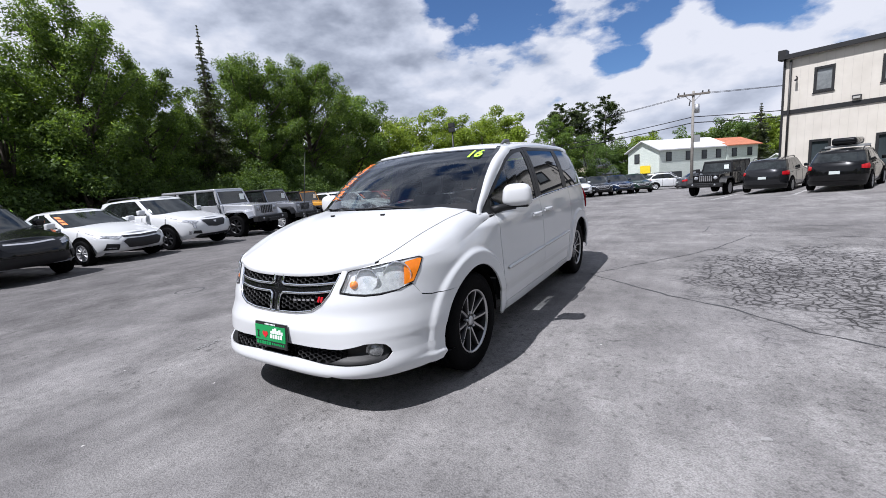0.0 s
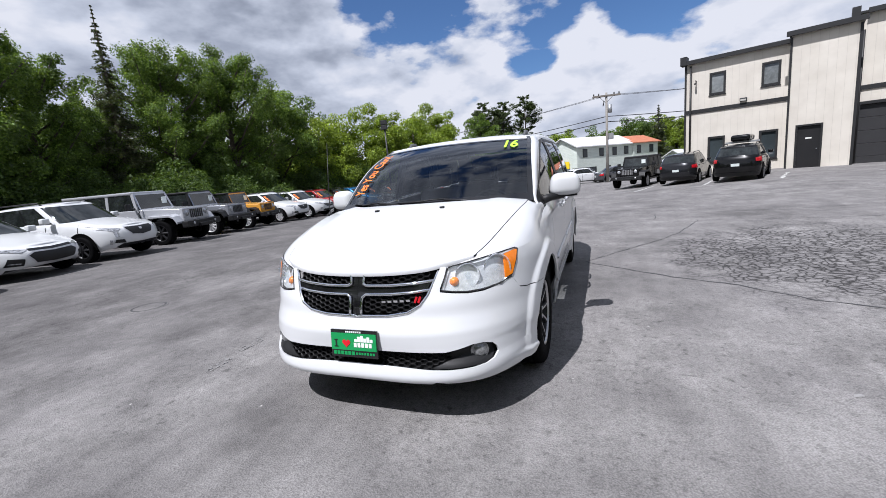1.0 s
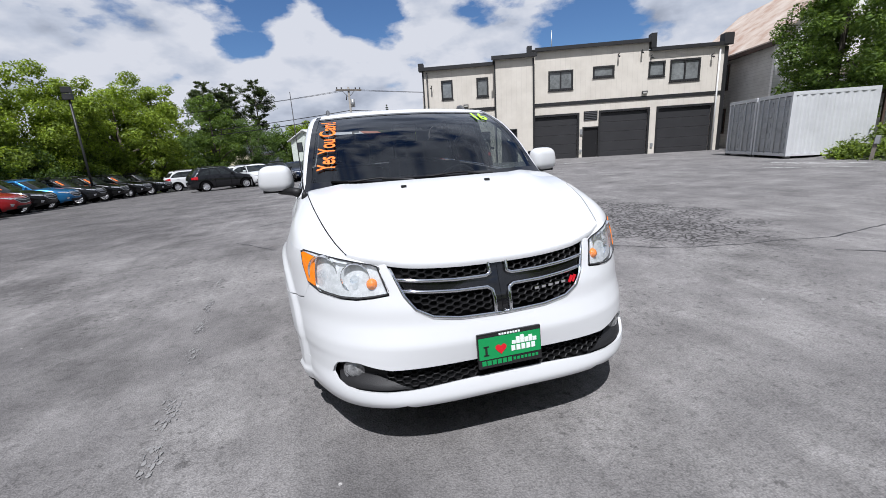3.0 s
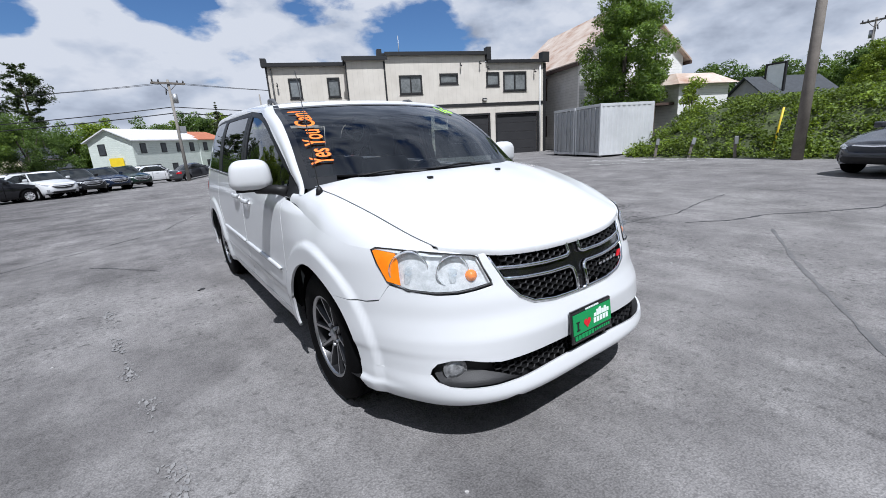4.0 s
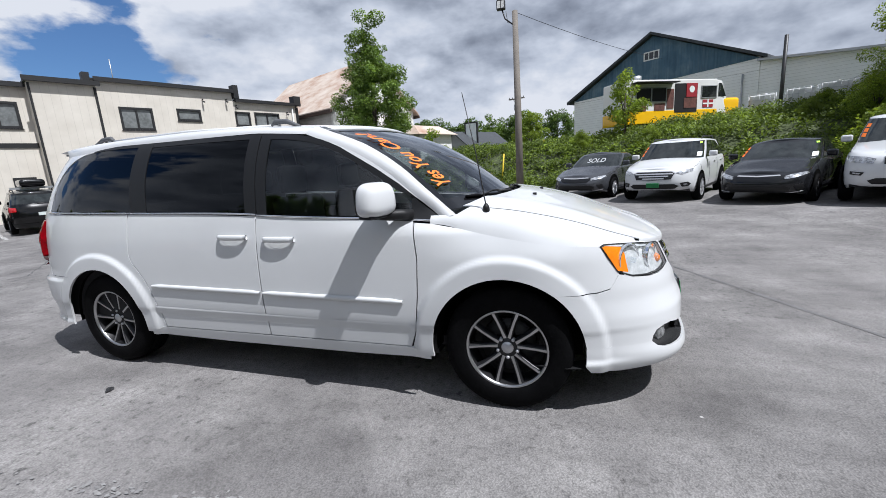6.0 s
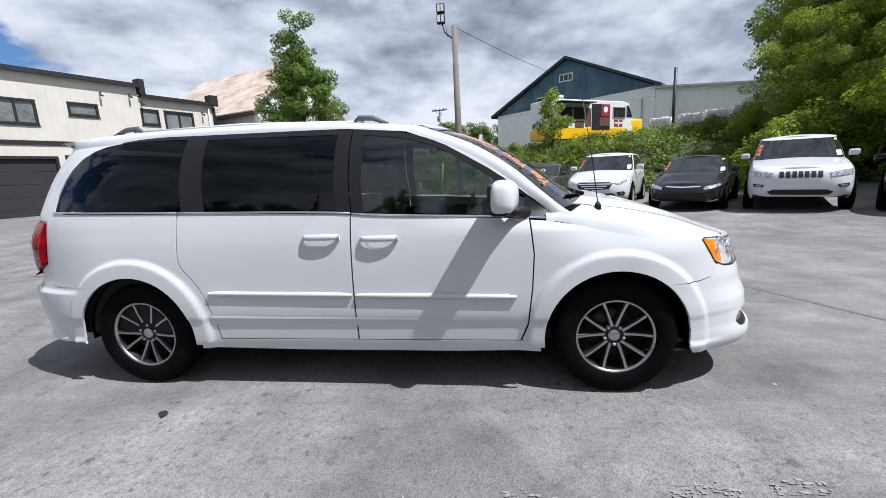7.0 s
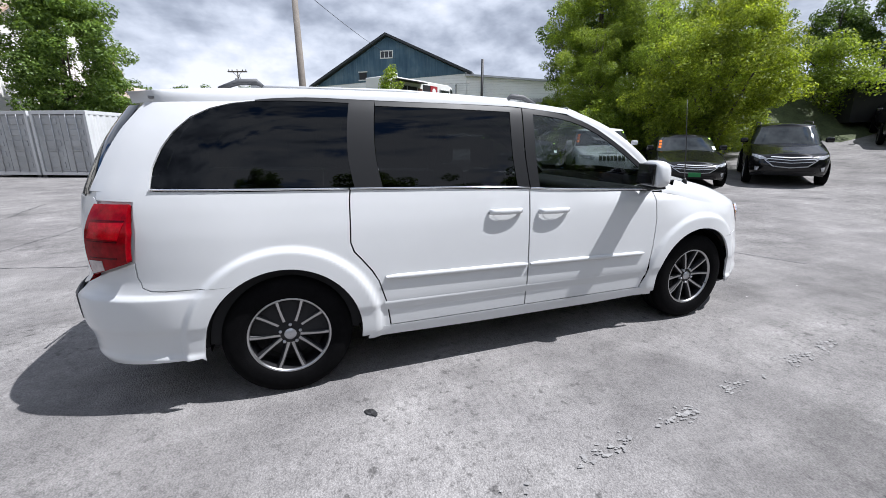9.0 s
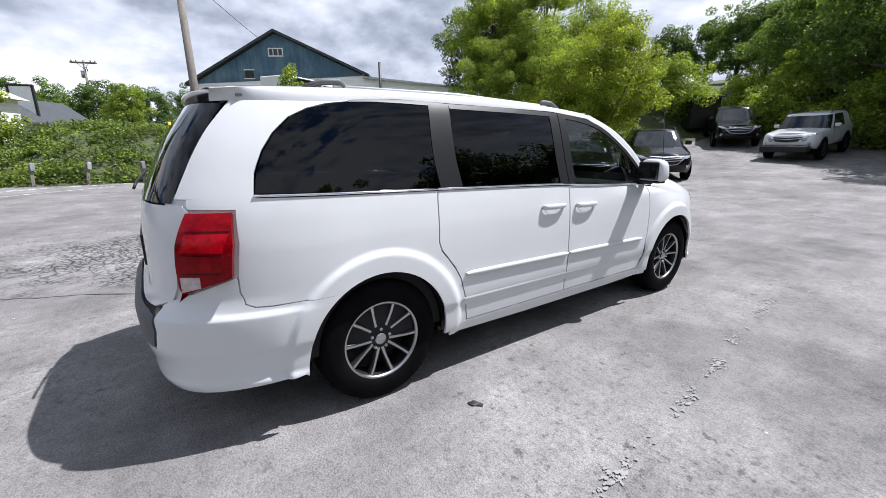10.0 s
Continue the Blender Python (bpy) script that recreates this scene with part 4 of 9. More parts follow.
def barn():
    ang = math.degrees(math.atan2(-13.2 + 1.5, 30.9 - 38.8))
    b = thing("barn", "white barn with a faded blue boarded gable", "barn", pose(38.8, -1.5, 1.9, 0, 0, ang))
    W = 14.1
    part("front_wall", mesh_of("front_wall", [(0, 0, -.5), (W, 0, -.5), (W, 0, 5.15), (0, 0, 4.5), (0, .2, -.5), (W, .2, -.5), (W, .2, 5.15), (0, .2, 4.5)], [(0, 1, 2, 3), (5, 4, 7, 6), (1, 5, 6, 2), (4, 0, 3, 7), (3, 2, 6, 7)], BARN_WHITE, smooth=False), b)
    xm = W / 2
    vs = [(0, -.04, 4.4), (W, -.04, 5.05), (xm, -.04, 8.25), (0, .2, 4.4), (W, .2, 5.05), (xm, .2, 8.25)]
    part("blue_gable", mesh_of("blue_gable", vs, [(2, 1, 0), (3, 4, 5), (1, 4, 3, 0), (2, 5, 4, 1), (0, 3, 5, 2)], BARN_BLUE, smooth=False), b, "faded blue boarded gable")
    boxes("side_wall", [(0, .2, .2, 22, -.5, 4.5)], BARN_WHITE, b)
    boxes("side_wall", [(W - .2, W, .2, 22, -.5, 5.1)], BARN_WHITE, b)
    for nm, xa, za, xb, zb_ in (("roof_slope", -.5, 4.25, xm, 8.3), ("roof_slope", xm, 8.3, W + .5, 4.93)):
        part(nm, mesh_of(nm, [(xa, -.45, za), (xb, -.45, zb_), (xb, 22.4, zb_), (xa, 22.4, za), (xa, -.45, za + .2), (xb, -.45, zb_ + .2), (xb, 22.4, zb_ + .2), (xa, 22.4, za + .2)],
                          [(3, 2, 1, 0), (4, 5, 6, 7), (0, 1, 5, 4), (1, 2, 6, 5), (2, 3, 7, 6), (3, 0, 4, 7)], ROOF_DARK, smooth=False), b)
    gv = boxes("gable_window", [(6.4, 7.6, -.08, -.03, 6.5, 6.58), (6.4, 7.6, -.08, -.03, 7.07, 7.15), (6.4, 6.48, -.08, -.03, 6.58, 7.07), (7.52, 7.6, -.08, -.03, 6.58, 7.07), (6.77, 6.83, -.08, -.03, 6.58, 7.07), (7.17, 7.23, -.08, -.03, 6.58, 7.07)], WHITE_TRIM, b, "small white window high in the gable")
    box("pane", 6.48, 7.52, -.055, -.045, 6.58, 7.07, OLD_GLASS, gv)
    # black slab on closed boards stands in for the hatch's shaded inside
    hh = box("hay_hatch", 4.35, 5.05, -.07, -.03, 4.85, 5.45, BLACK_TRIM, b, "dark open hatch in the gable")
    boxes("hatch_frame", [(4.27, 5.13, -.10, -.05, 5.45, 5.53), (4.27, 5.13, -.10, -.05, 4.77, 4.85)], WHITE_TRIM, hh)
    boxes("verge_board", [(-.5, W + .5, -.47, -.46, 4.2, 4.21)], ROOF_DARK, b)
    # low wing
    boxes("wing_wall", [(W + .01, W + 9.5, .05, .25, -.5, 4.0)], BARN_WHITE, b)
    boxes("wing_end_wall", [(W + 9.3, W + 9.5, .25, 8, -.5, 3.9)], BARN_WHITE, b)
    vs = [(W - .1, -.3, 5.0), (W + 9.8, -.3, 4.0), (W + 9.8, 8, 4.2), (W - .1, 8, 5.2), (W - .1, -.3, 4.85), (W + 9.8, -.3, 3.85), (W + 9.8, 8, 4.05), (W - .1, 8, 5.05)]
    part("wing_upper_wall", mesh_of("wing_upper_wall", [(W + .01, .05, 4.0), (W + 9.5, .05, 4.0), (W + .01, .05, 4.86), (W + .01, .25, 4.0), (W + 9.5, .25, 4.0), (W + .01, .25, 4.86)], [(0, 1, 2), (5, 4, 3), (1, 4, 5, 2), (0, 2, 5, 3)], BARN_WHITE, smooth=False), b)
    part("wing_roof", mesh_of("wing_roof", vs, [(3, 2, 1, 0), (4, 5, 6, 7), (1, 5, 4, 0), (2, 6, 5, 1), (3, 7, 6, 2), (0, 4, 7, 3)], STEEL, smooth=False), b)
    tube("stove_pipe", [(W + 1.4, -.5, .5), (W + 1.4, -.5, 6.0)], .11, DARK_METAL, b)
    tube("downpipe", [(W - .9, -.08, 4.2), (W - .9, -.08, 0)], .06, STEEL, b)


barn()


def liquid_tote(x, y, rz, up=0.0):
    t = thing("liquid_tote", "white plastic liquid tote in a steel cage", "tote", pose(x, y, ground_z(x, y) + up, 0, 0, rz), "totes along the barn wing")
    box("tank", -.56, .56, -.46, .46, .16, 1.12, M_TOTE, t, "", .07, 3, True)
    runs = []
    for k in range(6):
        a = -.6 + k * .24
        for y0 in (-.5, .5):
            runs.append(([(a, y0, .12), (a, y0, 1.15)], .012))
    for z in (.35, .6, .85, 1.15):
        runs.append(([(-.6, -.5, z), (.6, -.5, z), (.6, .5, z), (-.6, .5, z), (-.6, -.5, z)], .012))
    for pts, r in runs:
        tube("cage_bar", pts, r, STEEL, t, seg=5)
    boxes("pallet", [(-.6, .6, -.5, .5, .08, .13), (-.6, -.45, -.5, .5, 0, .08), (.45, .6, -.5, .5, 0, .08), (-.08, .08, -.5, .5, 0, .08)], DARK_METAL, t)


M_TOTE = M("tote_plastic", (0.62, 0.63, 0.62), 0.45, var=0.08)
for k, (x, y) in enumerate(((24.6, -11.4), (24.0, -12.9), (23.4, -14.1), (22.8, -15.3), (22.2, -16.6))):
    liquid_tote(x + .8, y - .2, 70 + 2 * k)


# ---- food truck on the bank ----
TRUCK_YELLOW = paint("yellow_truck_paint", (0.85, 0.48, 0.01))
TRUCK_WHITE = paint("white_truck_paint", (0.72, 0.72, 0.70))
MENU = M("menu_board", (0.12, 0.05, 0.04), 0.6, var=0.5, scale=4, fine=18)
RED_SIGN = M("dark_red_sign", (0.32, 0.02, 0.03), 0.6, var=0.15)


def wheel_simple(name, r, w, parent, x, y, z, flip, rim_mat):
    wl_ = part("wheel", TYRE_BG[0], parent)
    wl_.location = (x, y, z)
    wl_.rotation_euler = (0, 0, math.pi if flip else 0)
    wl_.scale = (w / .22, r / .34, r / .34)
    part("rim", TYRE_BG[1], wl_)
    return wl_


def food_truck():
    t = thing("food_truck", "yellow and white food truck with an open serving hatch", "truck", pose(24.18, -7.07, 2.45, 0, 0, math.degrees(math.atan2(-.84, .54)) + 90) @ Matrix.Scale(.87, 4))
    # nose towards -y; serving side at -x
    bm = bmesh.new()
    box_bm(bm, -1.1, 1.1, -2.1, 4.6, .95, 3.0, .08, 3)
    part("cargo_box", bm_mesh("cargo_box", bm, TRUCK_WHITE, False), t)
    box("lower_body", -1.11, 1.11, -2.15, 4.62, .45, 1.2, TRUCK_YELLOW, t, "yellow lower body", .04)
    vs = [(-1.05, -2.1, .95), (1.05, -2.1, .95), (1.05, -2.1, 2.95), (-1.05, -2.1, 2.95), (-1.0, -3.0, .95), (1.0, -3.0, .95), (.95, -3.0, 1.85), (-.95, -3.0, 1.85), (-.95, -2.6, 2.9), (.95, -2.6, 2.9)]
    part("cab", mesh_of("cab", vs, [(0, 4, 7, 8, 3), (1, 2, 9, 6, 5), (4, 5, 6, 7), (7, 6, 9, 8), (3, 8, 9, 2)], TRUCK_WHITE, smooth=False), t)
    part("windscreen", mesh_of("windscreen", [(-.85, -3.0, 1.92), (.85, -3.0, 1.92), (.85, -2.64, 2.82), (-.85, -2.64, 2.82)], [(0, 1, 2, 3)], CAR_GLASS, smooth=False), t)
    part("cab_side_glass", mesh_of("cab_side_glass", [(-1.06, -2.25, 1.95), (-1.035, -2.88, 1.95), (-1.0, -2.55, 2.75), (-1.06, -2.25, 2.75)], [(0, 1, 2, 3)], CAR_GLASS, smooth=False), t)
    bm = bmesh.new()
    box_bm(bm, -1.0, 1.0, -4.1, -2.3, .5, 1.88, .22, 4)
    part("bonnet", bm_mesh("bonnet", bm, TRUCK_YELLOW, True), t, "yellow bonnet")
    # dark slab on the wall stands in for the shade inside the hatch
    box("hatch_opening", -1.13, -1.09, 1.8, 3.9, 1.75, 2.5, CABIN, t)
    boxes("hatch_frame", [(-1.15, -1.1, 2.8, 2.88, 1.7, 2.55), (-1.15, -1.1, 1.74, 1.8, 1.7, 2.55), (-1.15, -1.1, 3.9, 3.96, 1.7, 2.55), (-1.15, -1.1, 1.74, 3.96, 2.5, 2.55), (-1.15, -1.1, 1.74, 3.96, 1.7, 1.75)], STEEL, t)
    box("awning", -1.7, -1.1, 1.3, 4.3, 2.74, 2.8, DARK_METAL, t, "dark folded awning", .02)
    box("menu", -1.13, -1.09, 3.2, 3.95, 1.2, 1.62, MENU, t)
    box("menu", -1.13, -1.09, 1.85, 2.6, 1.2, 1.62, MENU, t)
    box("menu", -1.13, -1.09, 1.2, 1.7, 1.3, 2.45, MENU, t)
    # second dark slab, for the shaded inside of the doorway
    box("door_opening", -1.13, -1.09, -.55, 1.12, 1.05, 2.75, CABIN, t)
    box("red_sign", -1.16, -1.13, -.5, .3, 1.95, 2.75, RED_SIGN, t, "dark red round-marked sign")
    vs, fs = lathe_data([(.001, 0), (.2, 0)], 20)
    part("sign_disc", mesh_of("sign_disc", [(-1.165, y - .1, z + 2.4) for x, y, z in vs], fs, PAPER, smooth=False), t)
    box("menu", -1.15, -1.12, -.5, .45, 1.3, 1.9, MENU, t)
    box("side_window", -1.13, -1.09, -2.0, -.9, 1.9, 2.55, CAR_GLASS, t)
    boxes("window_frame", [(-1.14, -1.1, -2.05, -2.0, 1.85, 2.6), (-1.14, -1.1, -.9, -.85, 1.85, 2.6), (-1.14, -1.1, -2.05, -.85, 2.55, 2.6), (-1.14, -1.1, -2.05, -.85, 1.85, 1.9)], STEEL, t)
    boxes("flag_decal", [(-1.125, -1.1, -1.8, -1.0, 1.3, 1.75)], RED_SIGN, t)
    boxes("flag_cross", [(-1.135, -1.12, -1.8, -1.0, 1.48, 1.57), (-1.135, -1.12, -1.45, -1.35, 1.3, 1.75)], PAPER, t)
    tube("roof_vent", [(-.2, 3.2, 3.0), (-.2, 3.2, 3.35)], .3, STEEL, t, seg=16)
    boxes("bumper", [(-1.05, 1.05, -4.25, -4.08, .45, .7)], DARK_METAL, t)
    for y in (-3.1, 2.6):
        for s in (-1, 1):
            wheel_simple("wheel", .4, .24, t, s * 1.0, y, .4, s < 0, ALLOY_BG)


# ---- poles, wires, signs, posts ----
def flood_pole():
    p = thing("floodlight_pole", "tall weathered wooden pole with twin floodlights", "pole", pose(16.15, 0.65, ground_z(16.15, .65) - .05))
    tube("pole", [(0, 0, -.3), (.02, .0, 3), (.18, .05, 7.7)], [.17, .15, .115], WOOD_POLE, p, seg=14)
    tube("arm", [(.18, .05, 7.1), (.0, .45, 7.4), (-.05, .6, 7.9)], .03, DARK_METAL, p)
    for k in (0, 1):
        f = box("floodlight", -.16, .08, .42, .78, 7.75 + .42 * k, 8.12 + .42 * k, DARK_METAL, p, "black floodlight head", .03)
        boxes("lens", [(-.18, -.155, .46, .58, 7.8 + .42 * k, 8.07 + .42 * k), (-.18, -.155, .62, .74, 7.8 + .42 * k, 8.07 + .42 * k)], WHITE_TRIM, f)
    tube("bracket", [(.15, -.02, 7.2), (.1, .35, 7.25), (0, .4, 7.7)], .015, DARK_METAL, p)


def utility_pole(x, y, zb, h, name, label, rz, lean=0.0, arm=True):
    p = thing(name, label, "pole", pose(x, y, zb, 0, 0, rz))
    tube("pole", [(0, 0, -.5), (lean * h, 0, h)], [.15, .10], GREY_POLE, p, seg=10)
    if arm:
        for dy in (-.13, .13):
            box("crossarm", lean * h - 1.25, lean * h + 1.25, dy - .05, dy + .05, h - .36, h - .22, WOOD_POLE, p)
        for a in (-1.15, -.7, .7, 1.15):
            tube("insulator", [(lean * h + a, 0, h - .24), (lean * h + a, 0, h - .02)], .06, DARK_METAL, p)
        for sd in (-1, 1):
            tube("brace", [(lean * h, .13, h - .95), (lean * h + sd * .65, .13, h - .30)], .025, WOOD_POLE, p, seg=6)
        tube("cutout_switch", [(-.30, .05, h - 1.2), (-.22, .05, h - .75)], .05, DARK_METAL, p, seg=6)
        if h > 8:
            tube("transformer", [(.28, -.1, h - 1.9), (.28, -.1, h - 1.15)], .2, STEEL, p, seg=12)
            box("junction_box", .1, .55, -.3, 0, h - 4.4, h - 3.8, STEEL, p)
    return p


flood_pole()
utility_pole(2.1, 40.1, -1.2, 8.8, "utility_pole", "grey wooden utility pole with a crossarm and transformer", 10)
utility_pole(14.8, 62.0, -1.4, 10.5, "utility_pole", "bare dark wooden utility pole", 0, .0, False)
utility_pole(62.2, 7.0, 1.0, 9.8, "utility_pole", "distant wooden utility pole with a crossarm", 70)


def wire(a, b, sag, r=.02):
    pts = []
    for i in range(17):
        k = i / 16
        pts.append((a[0] + (b[0] - a[0]) * k, a[1] + (b[1] - a[1]) * k, a[2] + (b[2] - a[2]) * k - 4 * sag * k * (1 - k)))
    ob = tube("overhead_wire", pts, r, BLACK_PLASTIC, seg=5)
    tagged(ob, "black overhead wire strung between poles", "wire")


for z, dz, r in ((7.4, 0, .018), (7.3, .4, .018), (5.4, 0, .035), (4.9, 0, .04)):
    wire((2.1, 40.1, z), (46, 46, z + 1.0 + dz), .9, r)
    wire((2.1, 40.1, z), (-46, 60, z - .2 + dz), 1.1, r)
wire((16.3, .7, 7.6), (45, -13, 9.5), .5, .012)


def lot_light():
    p = thing("lot_light", "dark pole with square floodlights behind the parked row", "pole", pose(-15.6, 27.8, ground_z(-15.6, 27.8)))
    tube("pole", [(0, 0, -.2), (0, 0, 6.6)], .07, DARK_METAL, p)
    for k in (0, 1):
        box("floodlight", -.25, .25, -.2, .05, 6.3 + .4 * k, 6.65 + .4 * k, DARK_METAL, p, "black floodlight head", .02)


lot_light()


def sign_board():
    s = thing("roadside_sign", "tall white roadside sign with dark arcs in a black frame", "sign", pose(46, 10.2, 1.2, 0, 0, 70))
    boxes("frame", [(-.9, -.75, -.1, .1, 0, 5.0), (.75, .9, -.1, .1, 0, 5.0), (-.75, .75, -.08, .08, 4.85, 5.0)], BLACK_TRIM, s)
    box("board", -.75, .75, -.05, .05, 1.6, 4.85, PAPER, s)
    for k in range(3):
        vs, fs = lathe_data([(.35 + .3 * k, 0), (.47 + .3 * k, 0)], 20, 0, math.pi / 2)
        part("arc", mesh_of("arc", [(y * 1 - .7, -.06, z + 1.7) for x, y, z in vs], fs[:19], BLACK_TRIM, smooth=False), s)


sign_board()


def small_post(x, y, lean):
    z = ground_z(x, y)
    p = thing("bank_post", "short weathered post with a small grey box on the bank", "post", pose(x, y, z, lean, lean, 20), "posts along the bank foot")
    box("post", -.05, .05, -.05, .05, -.2, .75, WOOD_POLE, p, "", .01)
    box("outlet_box", -.11, .11, -.1, .02, .55, .82, STEEL, p, "", .01)


for x, y, l in ((17.2, 5.9, 3), (17.0, 4.4, 8), (16.9, 2.7, -4)):
    small_post(x, y, l)
tube_marker = tube("yellow_marker", [(17.6, 1.75, .2), (17.65, 1.6, 1.75)], .035, M("yellow_marker_plastic", (0.7, 0.5, 0.03), 0.5), seg=8)
tagged(tube_marker, "yellow plastic guy-wire marker leaning on the bank", "marker")
for x, y in ((36.6, 0.6), (33.5, .9)):
    bo = tube("bollard", [(x, y, 1.6), (x, y, 3.0)], .09, bpy.data.materials["yellow_marker_plastic"], seg=10)
    tagged(bo, "yellow steel bollard on the bank", "bollard")


def far_house(name, label, x, y, z, rz, W, L, H, R, wall, roof, wins):
    h = thing(name, label, "house", pose(x, y, z, 0, 0, rz))
    gable_wall("gable_wall", 0, W, 0, .2, 0, H, R, wall, h)
    gable_wall("gable_wall", 0, W, L - .2, L, 0, H, R, wall, h)
    boxes("side_wall", [(0, .2, .2, L - .2, 0, H), (W - .2, W, .2, L - .2, 0, H)], wall, h)
    prism_roof("roof", 0, W, 0, L, H, R, .35, roof, h)
    for side, a, z0, w, hh in wins:
        if side == "g":
            q = box("window", a, a + w, -.05, .02, z0, z0 + hh, BLACK_TRIM, h)
            box("pane", a + .08, a + w - .08, -.06, -.04, z0 + .08, z0 + hh - .08, OLD_GLASS, q)
        else:
            q = box("window", W - .02, W + .05, a, a + w, z0, z0 + hh, BLACK_TRIM, h)
            box("pane", W + .04, W + .06, a + .08, a + w - .08, z0 + .08, z0 + hh - .08, OLD_GLASS, q)
    return h


MINT = horizontal_boards("pale_mint_siding", (0.60, 0.66, 0.60), (0.68, 0.73, 0.67), 5.0)
WHITE_ROOF = M("white_metal_roof", (0.68, 0.68, 0.68), 0.45, 0.1, var=0.1)
ORANGE_ROOF = M("rust_orange_roof", (0.42, 0.15, 0.08), 0.7, var=0.25)
GREY_BOARD = M("grey_house_siding", (0.30, 0.31, 0.32), 0.75, var=0.12)
YELLOW_SIGN = M("yellow_sign_board", (0.85, 0.62, 0.02), 0.5, var=0.08)

# ---- far houses ----
far_house("long_house", "long pale mint two-storey house with a white metal roof", -5.3, 57.2, -1.4, -43, 5.4, 10.5, 4.7, 5.9, MINT, WHITE_ROOF,
          [("g", 1.2, 3.2, .9, 1.2), ("g", 2.6, .4, .8, 1.9), ("s", 1.0, 3.2, .8, 1.1), ("s", 4.0, 3.2, .8, 1.1), ("s", 6.5, 3.2, .8, 1.1), ("s", 8.8, 3.2, .8, 1.1), ("s", 1.2, .6, 2.2, 1.3), ("s", 5.2, .6, .9, 1.3)])
far_house("long_house", "pale mint house end with a rust-orange metal roof", 1.93, 64.8, -1.4, -43, 5.4, 5.2, 4.7, 5.7, MINT, ORANGE_ROOF, [("s", .8, 3.2, .8, 1.1), ("s", 3.4, 3.2, .8, 1.1), ("s", 1.0, .8, .8, 1.2)])
sg = box("shop_sign", 0, 1.7, -.12, -.07, 0, .95, YELLOW_SIGN)
sg.matrix_basis = pose(-3.6, 55.55, .5, 0, 0, -43)
tagged(sg, "yellow sign board on the mint house wall", "sign")
sb = thing("shop_canopy", "white shop sign strip with dark bars over the mint house door", "sign", pose(-1.0, 54.2, 1.1, 0, 0, 47))
box("board", 0, 4.2, -.15, -.08, 0, .8, PAPER, sb)
boxes("lettering", [(.3 + .5 * i, .65 + .5 * i, -.17, -.15, .2, .6) for i in range(8)], BLACK_TRIM, sb)
far_house("small_house", "small grey gabled house beyond the bank", 50.0, 6.4, 1.2, 60, 5.0, 7, 2.1, 3.9, GREY_BOARD, ROOF_DARK, [])
far_house("shed", "small pale shed with a peaked roof", 10.2, 66.0, -1.5, -30, 3, 3, 2.2, 3.2, MINT, WHITE_ROOF, [])
far_house("far_cottage", "far cottage with a yellow gable behind the pines", -14.5, 62, -1.5, -25, 4.5, 6, 2.4, 4.6, M("pale_cottage", (0.55, 0.5, 0.36), 0.7), ROOF_DARK, [])


# ---- parked cars: a tub and a greenhouse, each a ring of slices closed by a cap ----
def lathe_mesh(name, prof, seg, mat, smooth=True):
    vs, fs = lathe_data(prof, seg)
    return mesh_of(name, vs, fs, mat, smooth)


def bg_wheel_meshes():
    tyre = lathe_mesh("tyre", [(.215, .085), (.30, .105), (.33, .09), (.34, .05), (.34, -.05), (.33, -.09), (.30, -.105), (.215, -.085), (.215, .085)], 28, RUBBER)

    def rim(mat, spokes, name):
        vs, fs = lathe_data([(.222, .09), (.205, .095), (.2, .03), (.06, .02), (.055, .07), (.001, .075)], 28)
        idx = [1 if (i % 5) in (2, 3) else 0 for i in range(len(fs))]
        for k in range(spokes):
            a = 2 * math.pi * k / spokes
            o = len(vs)
            for r, w in ((.05, .026), (.208, .02)):
                for s in (-1, 1):
                    for x in (.03, .082):
                        t = a + s * w / r
                        vs.append((x, r * math.cos(t), r * math.sin(t)))
            fs += [(o + 1, o + 5, o + 7, o + 3), (o, o + 4, o + 5, o + 1), (o + 2, o + 3, o + 7, o + 6)]
            idx += [0, 0, 0]
        return mesh_of(name, vs, fs, mats=[mat, ALLOY_DARK], index=idx)
    return tyre, rim(ALLOY_BG, 10, "rim"), rim(ALLOY_DARK, 7, "rim")


TYRE_BG = bg_wheel_meshes()
food_truck()


def plan(s, a, yF, yR, y0f, y0r, n):
    """Half-ring in plan: s 0 front centre, .25 to .75 the flank, 1 rear centre."""
    if s < .25:
        f = s / .25 * math.pi / 2
        return a * math.sin(f) ** (2 / n), y0f + (yF - y0f) * math.cos(f)
    if s > .75:
        f = (1 - s) / .25 * math.pi / 2
        return a * math.sin(f) ** (2 / n), y0r + (yR - y0r) * math.cos(f)
    return a, y0f + (y0r - y0f) * (s - .25) / .5


